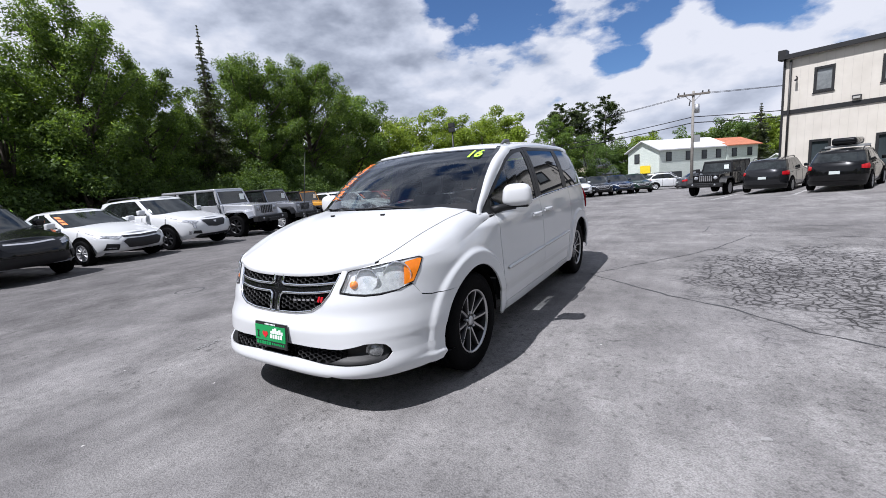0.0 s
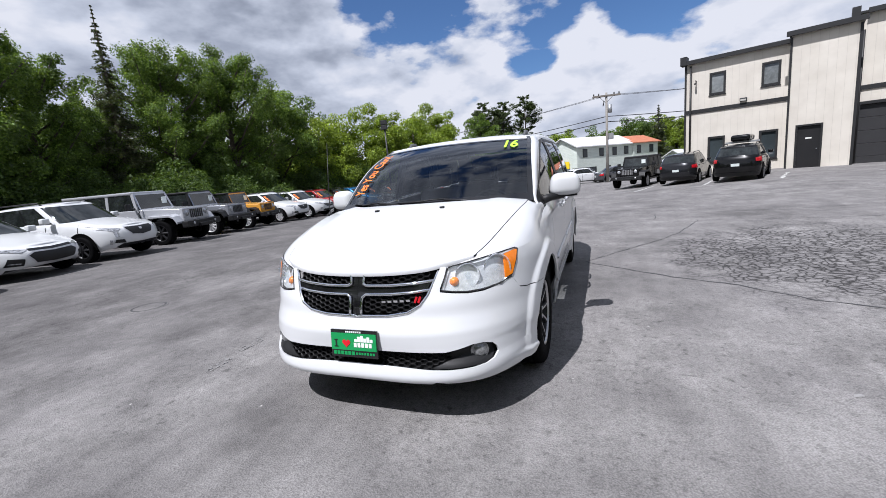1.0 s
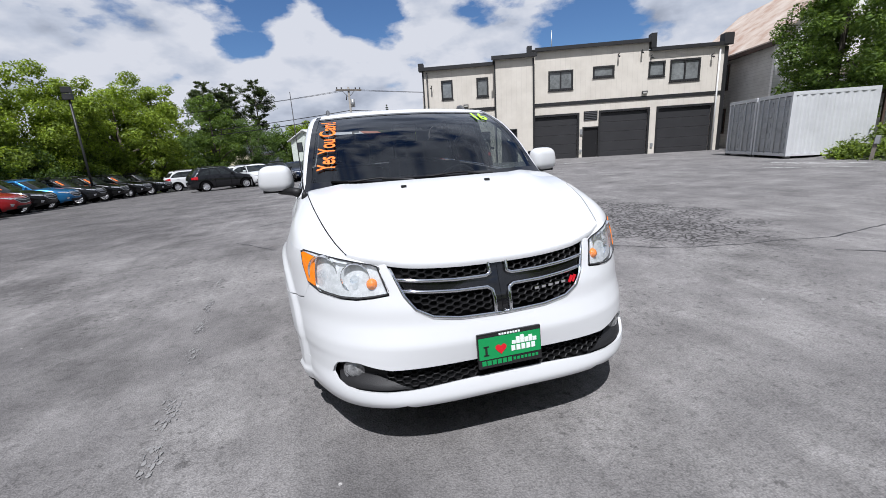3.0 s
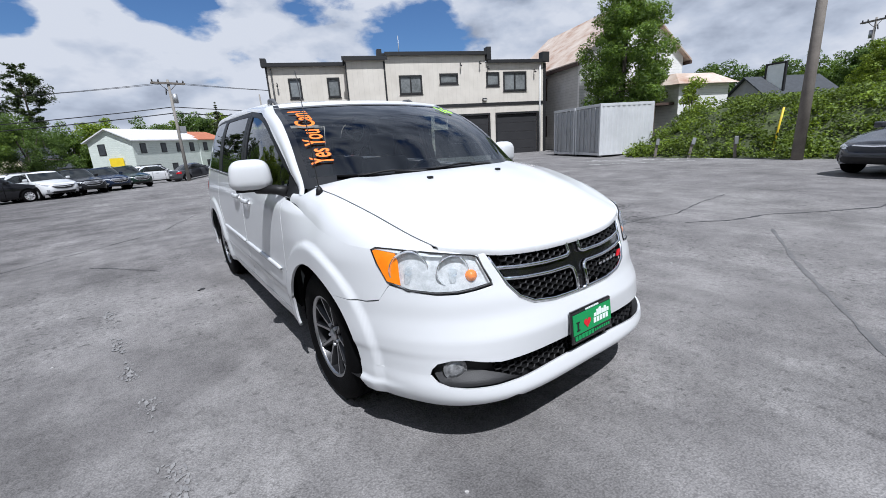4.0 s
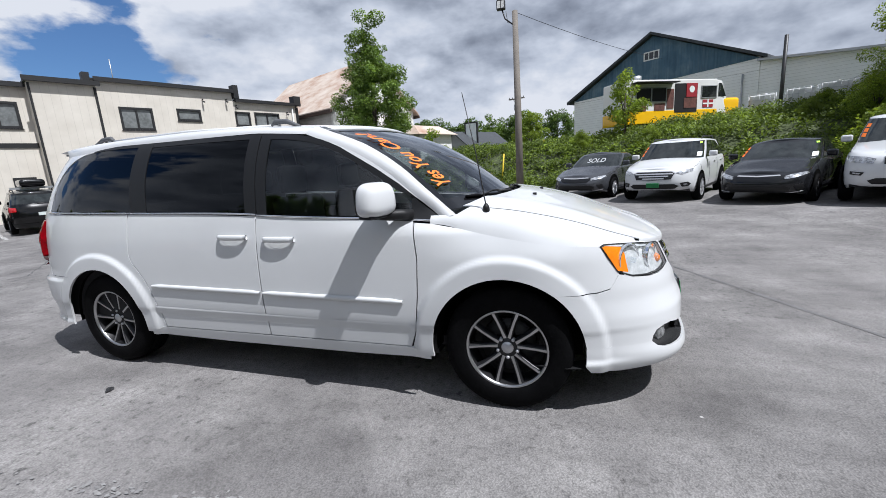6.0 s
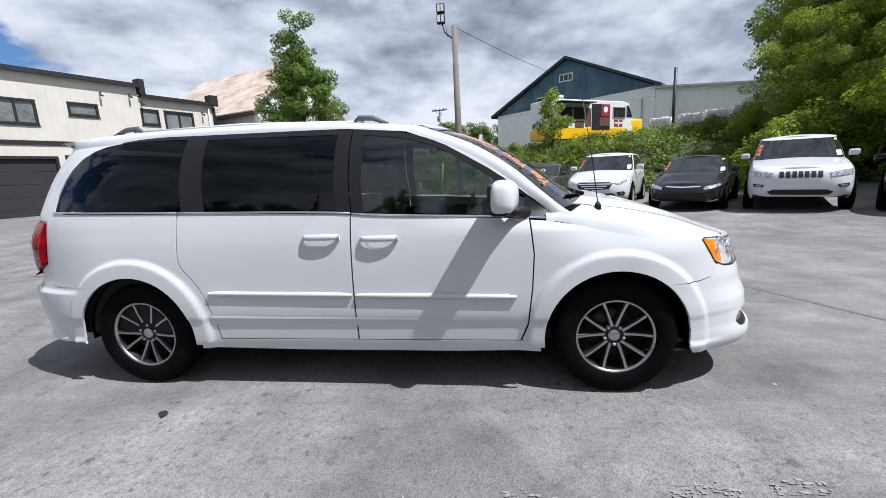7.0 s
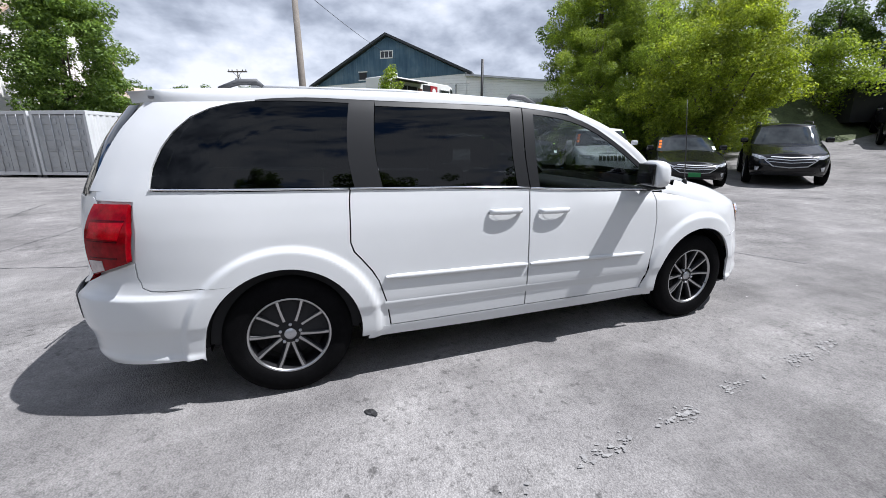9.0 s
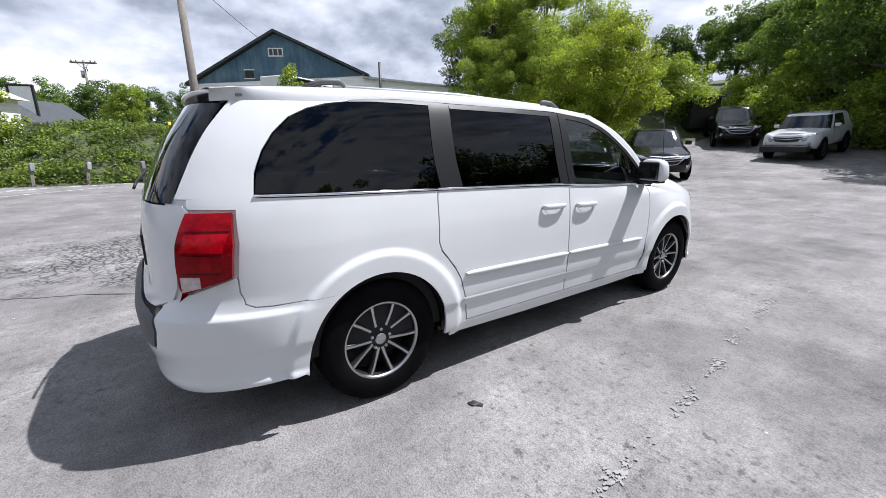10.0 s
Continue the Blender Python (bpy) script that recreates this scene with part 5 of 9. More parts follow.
def car_shape(kind):
    S = dict(L=4.6, W=1.84, H=1.47, zb=.2, wb=2.7, r=.325, hood=.74, cowl_z=.98, belt=1.0, deck=1.0, cowl=-.92, rf=-.2, rr=.95, rb=1.75, n=3.2, gn=4.5, top=.70, boxy=False, corner=.75)
    if kind == "suv":
        S.update(L=4.62, W=1.86, H=1.68, zb=.25, wb=2.69, r=.355, hood=.90, cowl_z=1.10, belt=1.13, deck=1.13, cowl=-.95, rf=-.35, rr=1.75, rb=2.15, n=3.4, top=.76)
    elif kind == "big_suv":
        S.update(L=4.82, W=1.94, H=1.76, zb=.28, wb=2.91, r=.375, hood=1.02, cowl_z=1.16, belt=1.19, deck=1.19, cowl=-.9, rf=-.35, rr=1.85, rb=2.25, n=4.0, top=.76)
    elif kind == "boxy":
        S.update(L=4.30, W=1.64, H=1.93, zb=.46, wb=2.85, r=.425, hood=1.19, cowl_z=1.26, belt=1.27, deck=1.27, cowl=-.72, rf=-.5, rr=2.0, rb=2.08, n=9, gn=9, top=.90, boxy=True, corner=.35)
    elif kind == "pickup":
        S.update(L=5.6, W=2.0, H=1.92, zb=.42, wb=3.6, r=.40, hood=1.15, cowl_z=1.25, belt=1.28, deck=1.28, cowl=-1.15, rf=-.5, rr=.85, rb=1.15, n=5, gn=5, top=.76, corner=.5)
    elif kind == "trail":
        S.update(L=4.67, W=1.90, H=1.83, zb=.45, wb=2.69, r=.41, hood=1.12, cowl_z=1.2, belt=1.22, deck=1.22, cowl=-.85, rf=-.55, rr=1.75, rb=2.1, n=6, gn=6, top=.84, corner=.5)
    elif kind == "van_small":
        S.update(L=4.9, W=1.9, H=1.7, zb=.25, wb=2.85, r=.35)
    return S


class Shell:
    def __init__(s, S):
        s.S = S
        h = S["L"] / 2
        s.sh = smooth_table([(-h, S["hood"] - .04), (-h + .35, S["hood"]), (S["cowl"] + .05, S["cowl_z"]), (S["cowl"] + .5, S["belt"]), (S["rb"] - .1, S["belt"] + .02), (max(S["rb"] + .15, h - .3), S["deck"] + .02), (h + .02, S["deck"] - .05)])
        s.av = smooth_table([(0, .93), (.12, .975), (.4, 1.0), (.75, .99), (.92, .955), (1, .91)])
        s.fv = smooth_table([(0, .12), (.15, .03), (.4, 0.0), (.62, .015), (.82, .05), (.93, .10), (1, .20)] if not S["boxy"] else [(0, .1), (.2, .05), (1, .05)])
        s.rv = smooth_table([(0, .16), (.2, .03), (.45, 0.0), (.8, .05), (1, .14)])
        s.gv = smooth_table([(0, .93), (.5, .865), (.85, .80), (.95, S["top"] + .03), (1, S["top"] - .05)] if S["top"] < .82 else [(0, .97), (.9, S["top"]), (1, S["top"] - .05)])

    def tub(s, q, v, off=0.0):
        S = s.S
        h = S["L"] / 2
        side = -1 if q < 0 else 1
        x, y = plan(abs(q), S["W"] / 2 * s.av(v) + off, -h + s.fv(v) - off, h - s.rv(v) + off, -h + S["corner"], h - S["corner"] * .8, S["n"])
        zt = s.sh(y)
        lift = .1 * sstep((-y - h + .75) / .75) * (1 - v)
        return side * x, y, S["zb"] + (zt - S["zb"]) * v + lift

    def top(s, q, v, off=0.0):
        S = s.S
        side = -1 if q < 0 else 1
        yF = S["cowl"] - .12 + (S["rf"] - S["cowl"] + .12) * v
        yR = S["rb"] + (S["rr"] - S["rb"]) * v
        x, y = plan(abs(q), S["W"] / 2 * s.gv(v) + off, yF - off, yR + off, yF + .42, yR - .42, S["gn"])
        z0 = s.sh(y) - .03
        zt = S["H"] - .045 - .045 * ((y - .2) / 1.3) ** 2 * (0 if S["boxy"] else 1)
        return side * x, y, z0 + (zt - z0) * v + (off * .5 if v > .9 else 0)


    def end(s, x, z, off=0.0, rear=False):
        """The point of the nose (or tail) skin at x across and z up."""
        S = s.S
        n, q, v = S["n"], 0.0, .5
        for _ in range(6):
            a = S["W"] / 2 * s.av(v)
            q = math.asin(min(1.0, (abs(x) / a) ** (n / 2))) / (math.pi / 2) * .25
            q = 1 - q if rear else max(q, 1e-6)
            _, y, zz = s.tub(q, v)
            v = min(1.0, max(0.0, v + (z - zz) / (s.sh(y) - S["zb"])))
        return Vector(s.tub(math.copysign(q, x if x else 1.0), v, off))


# faces of the parked cars: (part, material, stand-off, 'c' across the middle or 's' on each side, half outline of x in metres and height from sill to bonnet)
def face_rows(style):
    G, C, L, B = DLO_BLACK, ALLOY_BG, CAR_LAMP, BLACK_PLASTIC
    valance = ("valance", B, .006, "c", ((0, .07), (.55, .09), (.80, .14), (.80, .03), (0, -.02)))
    if style == "bars":
        return [("headlight", L, .010, "s", ((.52, .84), (.60, .92), (.84, .99), (.84, .88), (.66, .78))), ("grille_frame", C, .008, "c", ((0, .93), (.43, .93), (.525, .84), (.44, .56), (0, .53))),
                ("grille", B, .013, "c", ((0, .905), (.41, .905), (.495, .83), (.425, .585), (0, .555)))] + [("grille_bar", C, .020, "c", ((0, z + .05), (.46 - .10 * k, z + .05), (.46 - .10 * k, z), (0, z))) for k, z in enumerate((.80, .70, .60))] + [
                ("lower_intake", B, .010, "c", ((0, .38), (.50, .38), (.60, .29), (.50, .17), (0, .17))), ("skid_plate", ALLOY_BG, .011, "c", ((0, .15), (.50, .15), (.58, .10), (.4, .05), (0, .05))),
                ("fog_bezel", B, .010, "s", ((.62, .42), (.78, .45), (.83, .36), (.78, .26), (.66, .25))), ("fog_light", L, .016, "s", ((.68, .38), (.75, .39), (.77, .33), (.70, .30))), valance]
    if style == "wing":
        return [("grille", G, .012, "c", ((0, .93), (.40, .95), (.52, .86), (.40, .66), (0, .62))), ("grille_bar", C, .018, "c", ((0, .92), (.40, .95), (.42, .91), (0, .87))),
                ("headlight", L, .010, "s", ((.46, .86), (.60, .95), (.82, 1.03), (.86, .95), (.68, .80), (.52, .76))), ("lower_intake", B, .010, "c", ((0, .44), (.52, .46), (.62, .34), (.56, .12), (0, .08))),
                ("side_vent", B, .010, "s", ((.66, .48), (.80, .52), (.83, .30), (.72, .20))), ("splitter", ALLOY_BG, .016, "c", ((0, .10), (.56, .13), (.80, .20), (.80, .17), (.56, .09), (0, .06)))]
    if style == "mesh":
        return [("headlight", L, .010, "s", ((.46, .90), (.62, .97), (.86, 1.03), (.84, .93), (.60, .80))), ("upper_grille", G, .010, "c", ((0, .90), (.46, .94), (.46, .85), (0, .80))), ("grille_frame", C, .010, "c", ((0, .77), (.42, .80), (.54, .66), (.42, .26), (0, .21))),
                ("grille", B, .016, "c", ((0, .73), (.40, .76), (.505, .64), (.40, .30), (0, .25))), ("side_vent", B, .010, "s", ((.58, .52), (.78, .60), (.83, .28), (.60, .24))), ("fog_light", L, .016, "s", ((.64, .36), (.78, .40), (.79, .36), (.64, .32))), valance]
    if style == "shield":
        return [("grille_frame", C, .008, "c", ((0, .94), (.42, .96), (.44, .86), (.31, .57), (0, .51))), ("grille", B, .013, "c", ((0, .92), (.40, .94), (.415, .86), (.295, .60), (0, .54))), ("badge", C, .02, "c", ((0, .86), (.05, .86), (.035, .78), (0, .76))),
                ("headlight", L, .010, "s", ((.52, .90), (.66, .97), (.85, 1.02), (.86, .95), (.71, .82), (.70, .56), (.63, .54), (.63, .82))), ("side_vent", B, .010, "s", ((.54, .42), (.70, .44), (.72, .30), (.50, .26))),
                ("daytime_light", L, .014, "s", ((.75, .44), (.79, .46), (.79, .26), (.75, .26))), ("lower_intake", B, .010, "c", ((0, .22), (.56, .24), (.66, .12), (.5, .04), (0, .03)))]
    if style == "slots":
        return [("headlight", L, .010, "s", ((.46, .86), (.60, .92), (.86, .94), (.86, .78), (.50, .74)))] + [("grille_slot", B, .014, "s", ((x, .92), (x + .075, .92), (x + .075, .72), (x, .72))) for x in (.062, .17, .278)] + [
                ("grille_slot", B, .014, "c", ((0, .92), (.036, .92), (.036, .72), (0, .72))), ("lower_intake", B, .010, "c", ((0, .34), (.44, .34), (.55, .27), (.48, .17), (0, .17))), ("fog_bezel", B, .010, "s", ((.60, .50), (.80, .52), (.80, .43), (.64, .41))), ("fog_light", L, .015, "s", ((.64, .48), (.76, .49), (.76, .45), (.66, .44))), valance]
    # smile: a bright-edged grille under a thin bright bar
    return [("headlight", L, .010, "s", ((.52, .86), (.62, .95), (.84, 1.02), (.86, .94), (.68, .82))), ("grille_frame", C, .009, "c", ((0, .82), (.50, .88), (.585, .80), (.38, .52), (0, .46))),
            ("grille", B, .015, "c", ((0, .79), (.48, .845), (.545, .785), (.36, .56), (0, .50))), ("grille_bar", C, .020, "c", ((0, .70), (.50, .76), (.50, .735), (0, .67))), ("upper_bar", C, .012, "c", ((0, .93), (.44, .96), (.44, .93), (0, .895))),
            ("fog_light", L, .014, "s", ((.66, .48), (.76, .50), (.76, .32), (.70, .30))), ("lower_intake", B, .010, "c", ((0, .30), (.52, .32), (.60, .22), (.5, .12), (0, .11))), valance]


FACES = {}


def face_meshes(kind, style):
    if (kind, style) in FACES:
        return FACES[kind, style]
    sh = Shell(car_shape(kind))
    S = sh.S
    k, top = S["W"] / 1.86, S["hood"] - .03
    out = []
    for name, mat, off, mode, half in face_rows(style):
        pts = [(x * k, S["zb"] + .02 + w * (top - S["zb"])) for x, w in half]
        polys = [pts + [(-x, z) for x, z in pts[::-1] if x > 0]] if mode == "c" else [pts, [(-x, z) for x, z in pts]]
        for poly in polys:
            out.append((name, patch(name, poly, lambda x, z: sh.end(x, z, off), .05, .05, mat, .008)))
    FACES[kind, style] = out
    return out


def shell_mesh(name, fn, q_stops, v_stops, crown, mat):
    """Ring from one side round to the other, and the cap across it."""
    nv = len(v_stops)
    vs = []
    left = [[fn(-q if q else -1e-6, v) for v in v_stops] for q in q_stops]
    right = [[fn(q, v) for v in v_stops] for q in q_stops]
    ring = right + left[::-1][1:-1]
    for col in ring:
        vs += col
    n = len(ring)
    fs = []
    for i in range(n):
        for j in range(nv - 1):
            a, b = i * nv, ((i + 1) % n) * nv
            fs.append((a + j, b + j, b + j + 1, a + j + 1))
    m = 9
    o = len(vs)
    for i, q in enumerate(q_stops):
        xr, y, z = right[i][-1]
        xl = left[i][-1][0]
        for k in range(m):
            t = k / (m - 1)
            vs.append((xl + (xr - xl) * t, y, z + crown * (1 - (2 * t - 1) ** 2) * min(1, abs(xr) * 2)))
    for i in range(len(q_stops) - 1):
        for k in range(m - 1):
            a = o + i * m + k
            fs.append((a, a + 1, a + m + 1, a + m))
    me = bpy.data.meshes.new(name)
    bm = bmesh.new()
    V = [bm.verts.new(v) for v in vs]
    for f in fs:
        try:
            bm.faces.new([V[i] for i in f])
        except ValueError:
            pass
    bmesh.ops.remove_doubles(bm, verts=bm.verts[:], dist=1e-4)
    bmesh.ops.recalc_face_normals(bm, faces=bm.faces[:])
    bm.to_mesh(me)
    bm.free()
    me.materials.append(mat)
    me.polygons.foreach_set("use_smooth", [True] * len(me.polygons))
    return me


def overlay(name, fn, q0, q1, v0, v1, off, mat, nq=8, nv=4, taper=None):
    vs = []
    for i in range(nq + 1):
        q = q0 + (q1 - q0) * i / nq
        a, b = v0, v1
        if taper:
            a, b = taper(i / nq)
        for j in range(nv + 1):
            vs.append(fn(q, a + (b - a) * j / nv, off))
    return mesh_of(name, vs, grid_faces(nq + 1, nv + 1), mat)


TAIL_BG = M("parked_car_tail_lens", (0.42, 0.008, 0.014), 0.12, var=0.5, scale=12, coat=0.5)
PLATE = M("blank_plate", (0.55, 0.6, 0.58), 0.5, var=0.05)
CAR_MESHES = {}


def build_car(kind, colour, label, m, group, dark_rims=False, marker=None, rack=False, plate=None, size=1.0, style="smile"):
    S = car_shape(kind)
    sh = Shell(S)
    key = kind
    paintm = colour
    m = m @ Matrix.Diagonal((size, size, size, 1))
    car = thing({"sedan": "sedan", "suv": "suv", "big_suv": "suv", "boxy": "off_roader", "pickup": "pickup_truck", "trail": "off_roader"}[kind], label, {"sedan": "car", "suv": "suv", "big_suv": "suv", "boxy": "off-roader", "pickup": "pickup", "trail": "off-roader"}[kind], m, group)
    first = key not in CAR_MESHES
    if first:
        qs = [i / 14 * .25 for i in range(14)] + [.25 + .5 * i / 22 for i in range(22)] + [.75 + .25 * i / 12 for i in range(13)]
        qs[0] = 0.0
        K = {}
        K["body"] = shell_mesh("body", sh.tub, qs, [0, .05, .12, .25, .4, .55, .7, .8, .88, .94, .98, 1], .055, WHITE_PAINT)
        K["cabin"] = shell_mesh("cabin", sh.top, qs, [0, .15, .3, .5, .7, .82, .9, .95, .98, 1], .05, WHITE_PAINT)
        K["cowl"] = overlay("cowl", sh.top, -.205, .205, .0, .075, .004, BLACK_PLASTIC, 16, 2)
        K["windscreen"] = overlay("windscreen", sh.top, -.198, .198, .07, .90, .006, CAR_GLASS, 16, 6)
        K["rear_window"] = overlay("rear_window", sh.top, .80, 1.0, .12, .86, .006, CAR_GLASS, 8, 5)
        K["rear_window_2"] = overlay("rear_window", sh.top, -.80, -1.0, .12, .86, .006, CAR_GLASS, 8, 5)
        wins = {"sedan": [(.285, .475), (.495, .70)], "suv": [(.275, .425), (.44, .585), (.60, .745)], "big_suv": [(.275, .42), (.437, .585), (.602, .74)], "pickup": [(.27, .49), (.51, .72)], "trail": [(.28, .44), (.47, .56)]}[kind]
        K["glass"] = []
        for sd in (-1, 1):
            for i, (a, b) in enumerate(wins):
                last = i == len(wins) - 1 and kind in ("sedan", "suv")

                def tp(k, last=last):
                    return (.06, .86 - (.32 * max(0, k - .55) / .45 if last else 0))
                K["glass"].append(overlay("side_window", sh.top, sd * a, sd * b, .06, .86, .006, CAR_GLASS, 8, 4, tp))
        K["seams"] = []
        zb = S["zb"]
        K["surround"] = []
        for sd in (-1, 1):
            a0, b0 = wins[0][0] - .012, wins[-1][1] + .012

            def tq(k):
                return (.035, .885 - (.34 * max(0, k - .80) / .20 if kind in ("sedan", "suv") else 0))
            K["surround"].append(overlay("window_surround", sh.top, sd * a0, sd * b0, .035, .885, .003, DLO_BLACK, 22, 4, tq))
            for qa in (wins[0][0] + .012, wins[0][1] + .008) + ((wins[1][1] + .008,) if len(wins) > 1 else ()):
                K["seams"].append(overlay("door_gap", sh.tub, sd * qa, sd * (qa + .0035), .11, .985, .003, SEAM, 1, 8))
            K["seams"].append(overlay("bonnet_gap", sh.tub, sd * .20, sd * .262, .965, .975, .003, SEAM, 6, 1))
        K["sill"] = [overlay("sill", sh.tub, sd * .24, sd * .76, 0, .10, .008, BLACK_PLASTIC, 10, 2) for sd in (-1, 1)]
        K["tail"] = [overlay("tail_light", sh.tub, sd * .765, sd * .885, .66, .92, .012, TAIL_BG, 8, 4, lambda k: (.68 + .04 * k, .93 - .06 * k)) for sd in (-1, 1)]
        K["rear_pad"] = overlay("rear_bumper_pad", sh.tub, .80, 1.0, .02, .2, .008, BLACK_PLASTIC, 6, 2)
        K["rear_pad_2"] = overlay("rear_bumper_pad", sh.tub, -.80, -1.0, .02, .2, .008, BLACK_PLASTIC, 6, 2)
        wr = S["r"] + .055
        # flat near-black disc on each flank stands in for the shaded wheel well
        K["arch"] = []
        for sd in (-1, 1):
            for wy in (-S["wb"] / 2, S["wb"] / 2):
                vs, fs = [], []
                N = 20
                for i in range(N + 1):
                    a = math.radians(-12 + 204 * i / N)
                    for rr in (.12, wr, wr + .045):
                        y, z = wy + rr * math.cos(a), S["r"] + rr * math.sin(a)
                        v = min(.96, max(.0, (z - zb) / (sh.sh(y) - zb)))
                        vs.append((sd * (S["W"] / 2 * sh.av(v) + (.006 if rr <= wr else .012)), y, max(z, zb - .04)))
                for i in range(N):
                    fs += [(3 * i, 3 * i + 1, 3 * i + 4, 3 * i + 3), (3 * i + 1, 3 * i + 2, 3 * i + 5, 3 * i + 4)]
                K["arch"].append(mesh_of("wheel_arch", vs, fs, smooth=False, mats=[ARCH_BLACK, BLACK_PLASTIC], index=[0, 1] * N))
        bm = bmesh.new()
        box_bm(bm, -.1, .1, -.07, .07, -.075, .075, .045, 3)
        K["mirror"] = bm_mesh("mirror", bm, WHITE_PAINT, True)
        bm = bmesh.new()
        box_bm(bm, -.012, .012, -.1, .1, -.018, .018, .01, 2)
        K["handle"] = bm_mesh("door_handle", bm, CHROME, True)
        CAR_MESHES[key] = K
    K = CAR_MESHES[key]
    painted = {}

    def tinted(me, mt):
        k = (me.name, mt.name)
        if k not in painted:
            c = me.copy()
            c.materials.clear()
            c.materials.append(mt)
            painted[k] = c
        return painted[k]
    body = part("body", tinted(K["body"], paintm), car)
    part("cabin", tinted(K["cabin"], paintm), car)
    part("windscreen", K["windscreen"], car)
    part("rear_window", K["rear_window"], car)
    part("rear_window", K["rear_window_2"], car)
    for g in K["glass"]:
        part("side_window", g, car)
    for nm, me in face_meshes(kind, style):
        part(nm, me, car)
    part("cowl", K["cowl"], car)
    for g in K["surround"]:
        part("window_surround", g, car)
    for g in K["seams"]:
        part("panel_gap", g, car)
    for g in K["sill"]:
        part("sill", g, car)
    for g in K["tail"]:
        part("tail_light", g, car)
    part("rear_bumper_pad", K["rear_pad"], car)
    part("rear_bumper_pad", K["rear_pad_2"], car)
    for g in K["arch"]:
        if kind in ("trail", "pickup"):
            part("wheel_arch", g, car)
        else:
            k = (g.name, paintm.name)
            if k not in painted:
                painted[k] = g.copy()
                painted[k].materials.clear()
                painted[k].materials.append(ARCH_BLACK)
                painted[k].materials.append(paintm)
            part("wheel_arch", painted[k], car)
    for sd in (-1, 1):
        mi = part("mirror", tinted(K["mirror"], paintm), car)
        mi.location = (sd * (S["W"] / 2 + .1), S["cowl"] + .42, S["belt"] + .08)
        for hy in ((S["cowl"] + 1.25, S["cowl"] + 2.2) if kind != "trail" else (S["cowl"] + 1.3,)):
            hd = part("door_handle", tinted(K["handle"], paintm if colour != WHITE_PAINT else paintm), car)
            hd.location = (sd * (S["W"] / 2 * .985 + .02), hy, S["belt"] - .14)
        for wy in (-S["wb"] / 2, S["wb"] / 2):
            w = part("wheel", TYRE_BG[0], car)
            w.location = (sd * (S["W"] / 2 - .058), wy, S["r"])
            w.rotation_euler = (0, 0, 0 if sd > 0 else math.pi)
            k = S["r"] / .34
            w.scale = (1.05, k, k)
            part("rim", TYRE_BG[2 if dark_rims else 1], w)
    h = S["L"] / 2
    bm = bmesh.new()
    box_bm(bm, -.16, .16, h - .01, h + .012, S["zb"] + .46, S["zb"] + .58)
    part("number_plate", bm_mesh("number_plate", bm, PLATE), car)
    if plate is not None:
        bm = bmesh.new()
        box_bm(bm, -.155, .155, -h - .035, -h + .005, S["zb"] + .17, S["zb"] + .29, .006, 1)
        part("front_plate", bm_mesh("front_plate", bm, plate), car)
    if kind == "trail":
        for sd in (-1, 1):
            vs, fs = lathe_data([(.001, .04), (.06, .035), (.085, .02), (.1, 0.0), (.1, -.05)], 18)
            part("headlight", mesh_of("headlight", [(y + sd * .55, -x - h + .02, z + S["hood"] - .2) for x, y, z in vs], fs, CAR_LAMP), car)
        bm = bmesh.new()
        box_bm(bm, -.82, .82, -h - .28, -h + .06, S["zb"] - .04, S["zb"] + .22, .05, 2)
        part("front_bumper", bm_mesh("front_bumper", bm, BLACK_PLASTIC, True), car)
    if rack or kind in ("suv", "trail"):
        for sd in (-1, 1):
            x = sd * S["W"] / 2 * (S["top"] - .07)
            zt = S["H"] - .02
            tube("roof_rail", [(x, S["rf"] + .25, zt - .03), (x, S["rf"] + .4, zt + .045), (x, S["rr"] - .5, zt + .04), (x, S["rr"] - .3, zt - .05)], .018, BLACK_TRIM, car)
    if marker:
        a = -1 if marker == "lime" else -1
        # price marks along one side of the windscreen
        for i in range(3):
            part("windscreen_mark", overlay("windscreen_mark", sh.top, -.172, -.128, .26 + .17 * i, .39 + .17 * i, .012, ORANGE_PAINT, 3, 2), car, "orange windscreen lettering")
        part("windscreen_mark", overlay("windscreen_mark", sh.top, .13, .165, .78, .86, .012, LIME_PAINT, 3, 2), car, "lime year mark")
        part("window_paper", overlay("window_paper", sh.top, .11, .165, .16, .36, .011, PAPER, 3, 2), car)
    return car


CP = {
    "black": paint("black_car_paint", (0.004, 0.004, 0.0045)),
    "white": WHITE_PAINT,
    "silver": paint("silver_car_paint", (0.50, 0.51, 0.54), metal=0.35),
    "steel": paint("steel_grey_car_paint", (0.27, 0.28, 0.31), metal=0.4),
    "grey": paint("grey_car_paint", (0.085, 0.088, 0.098), metal=0.5),
    "charcoal": paint("charcoal_car_paint", (0.016, 0.0165, 0.019), metal=0.3),
    "orange": paint("amber_car_paint", (0.62, 0.30, 0.05)),
    "red": paint("red_car_paint", (0.25, 0.012, 0.015)),
    "blue": paint("blue_car_paint", (0.02, 0.13, 0.30), metal=0.3),
    "navy": paint("navy_car_paint", (0.015, 0.025, 0.055), metal=0.3),
    "green": paint("dark_green_car_paint", (0.012, 0.03, 0.022), metal=0.3),
}
GREEN_PLATE = M("green_dealer_plate", (0.01, 0.16, 0.045), 0.4, var=0.1)


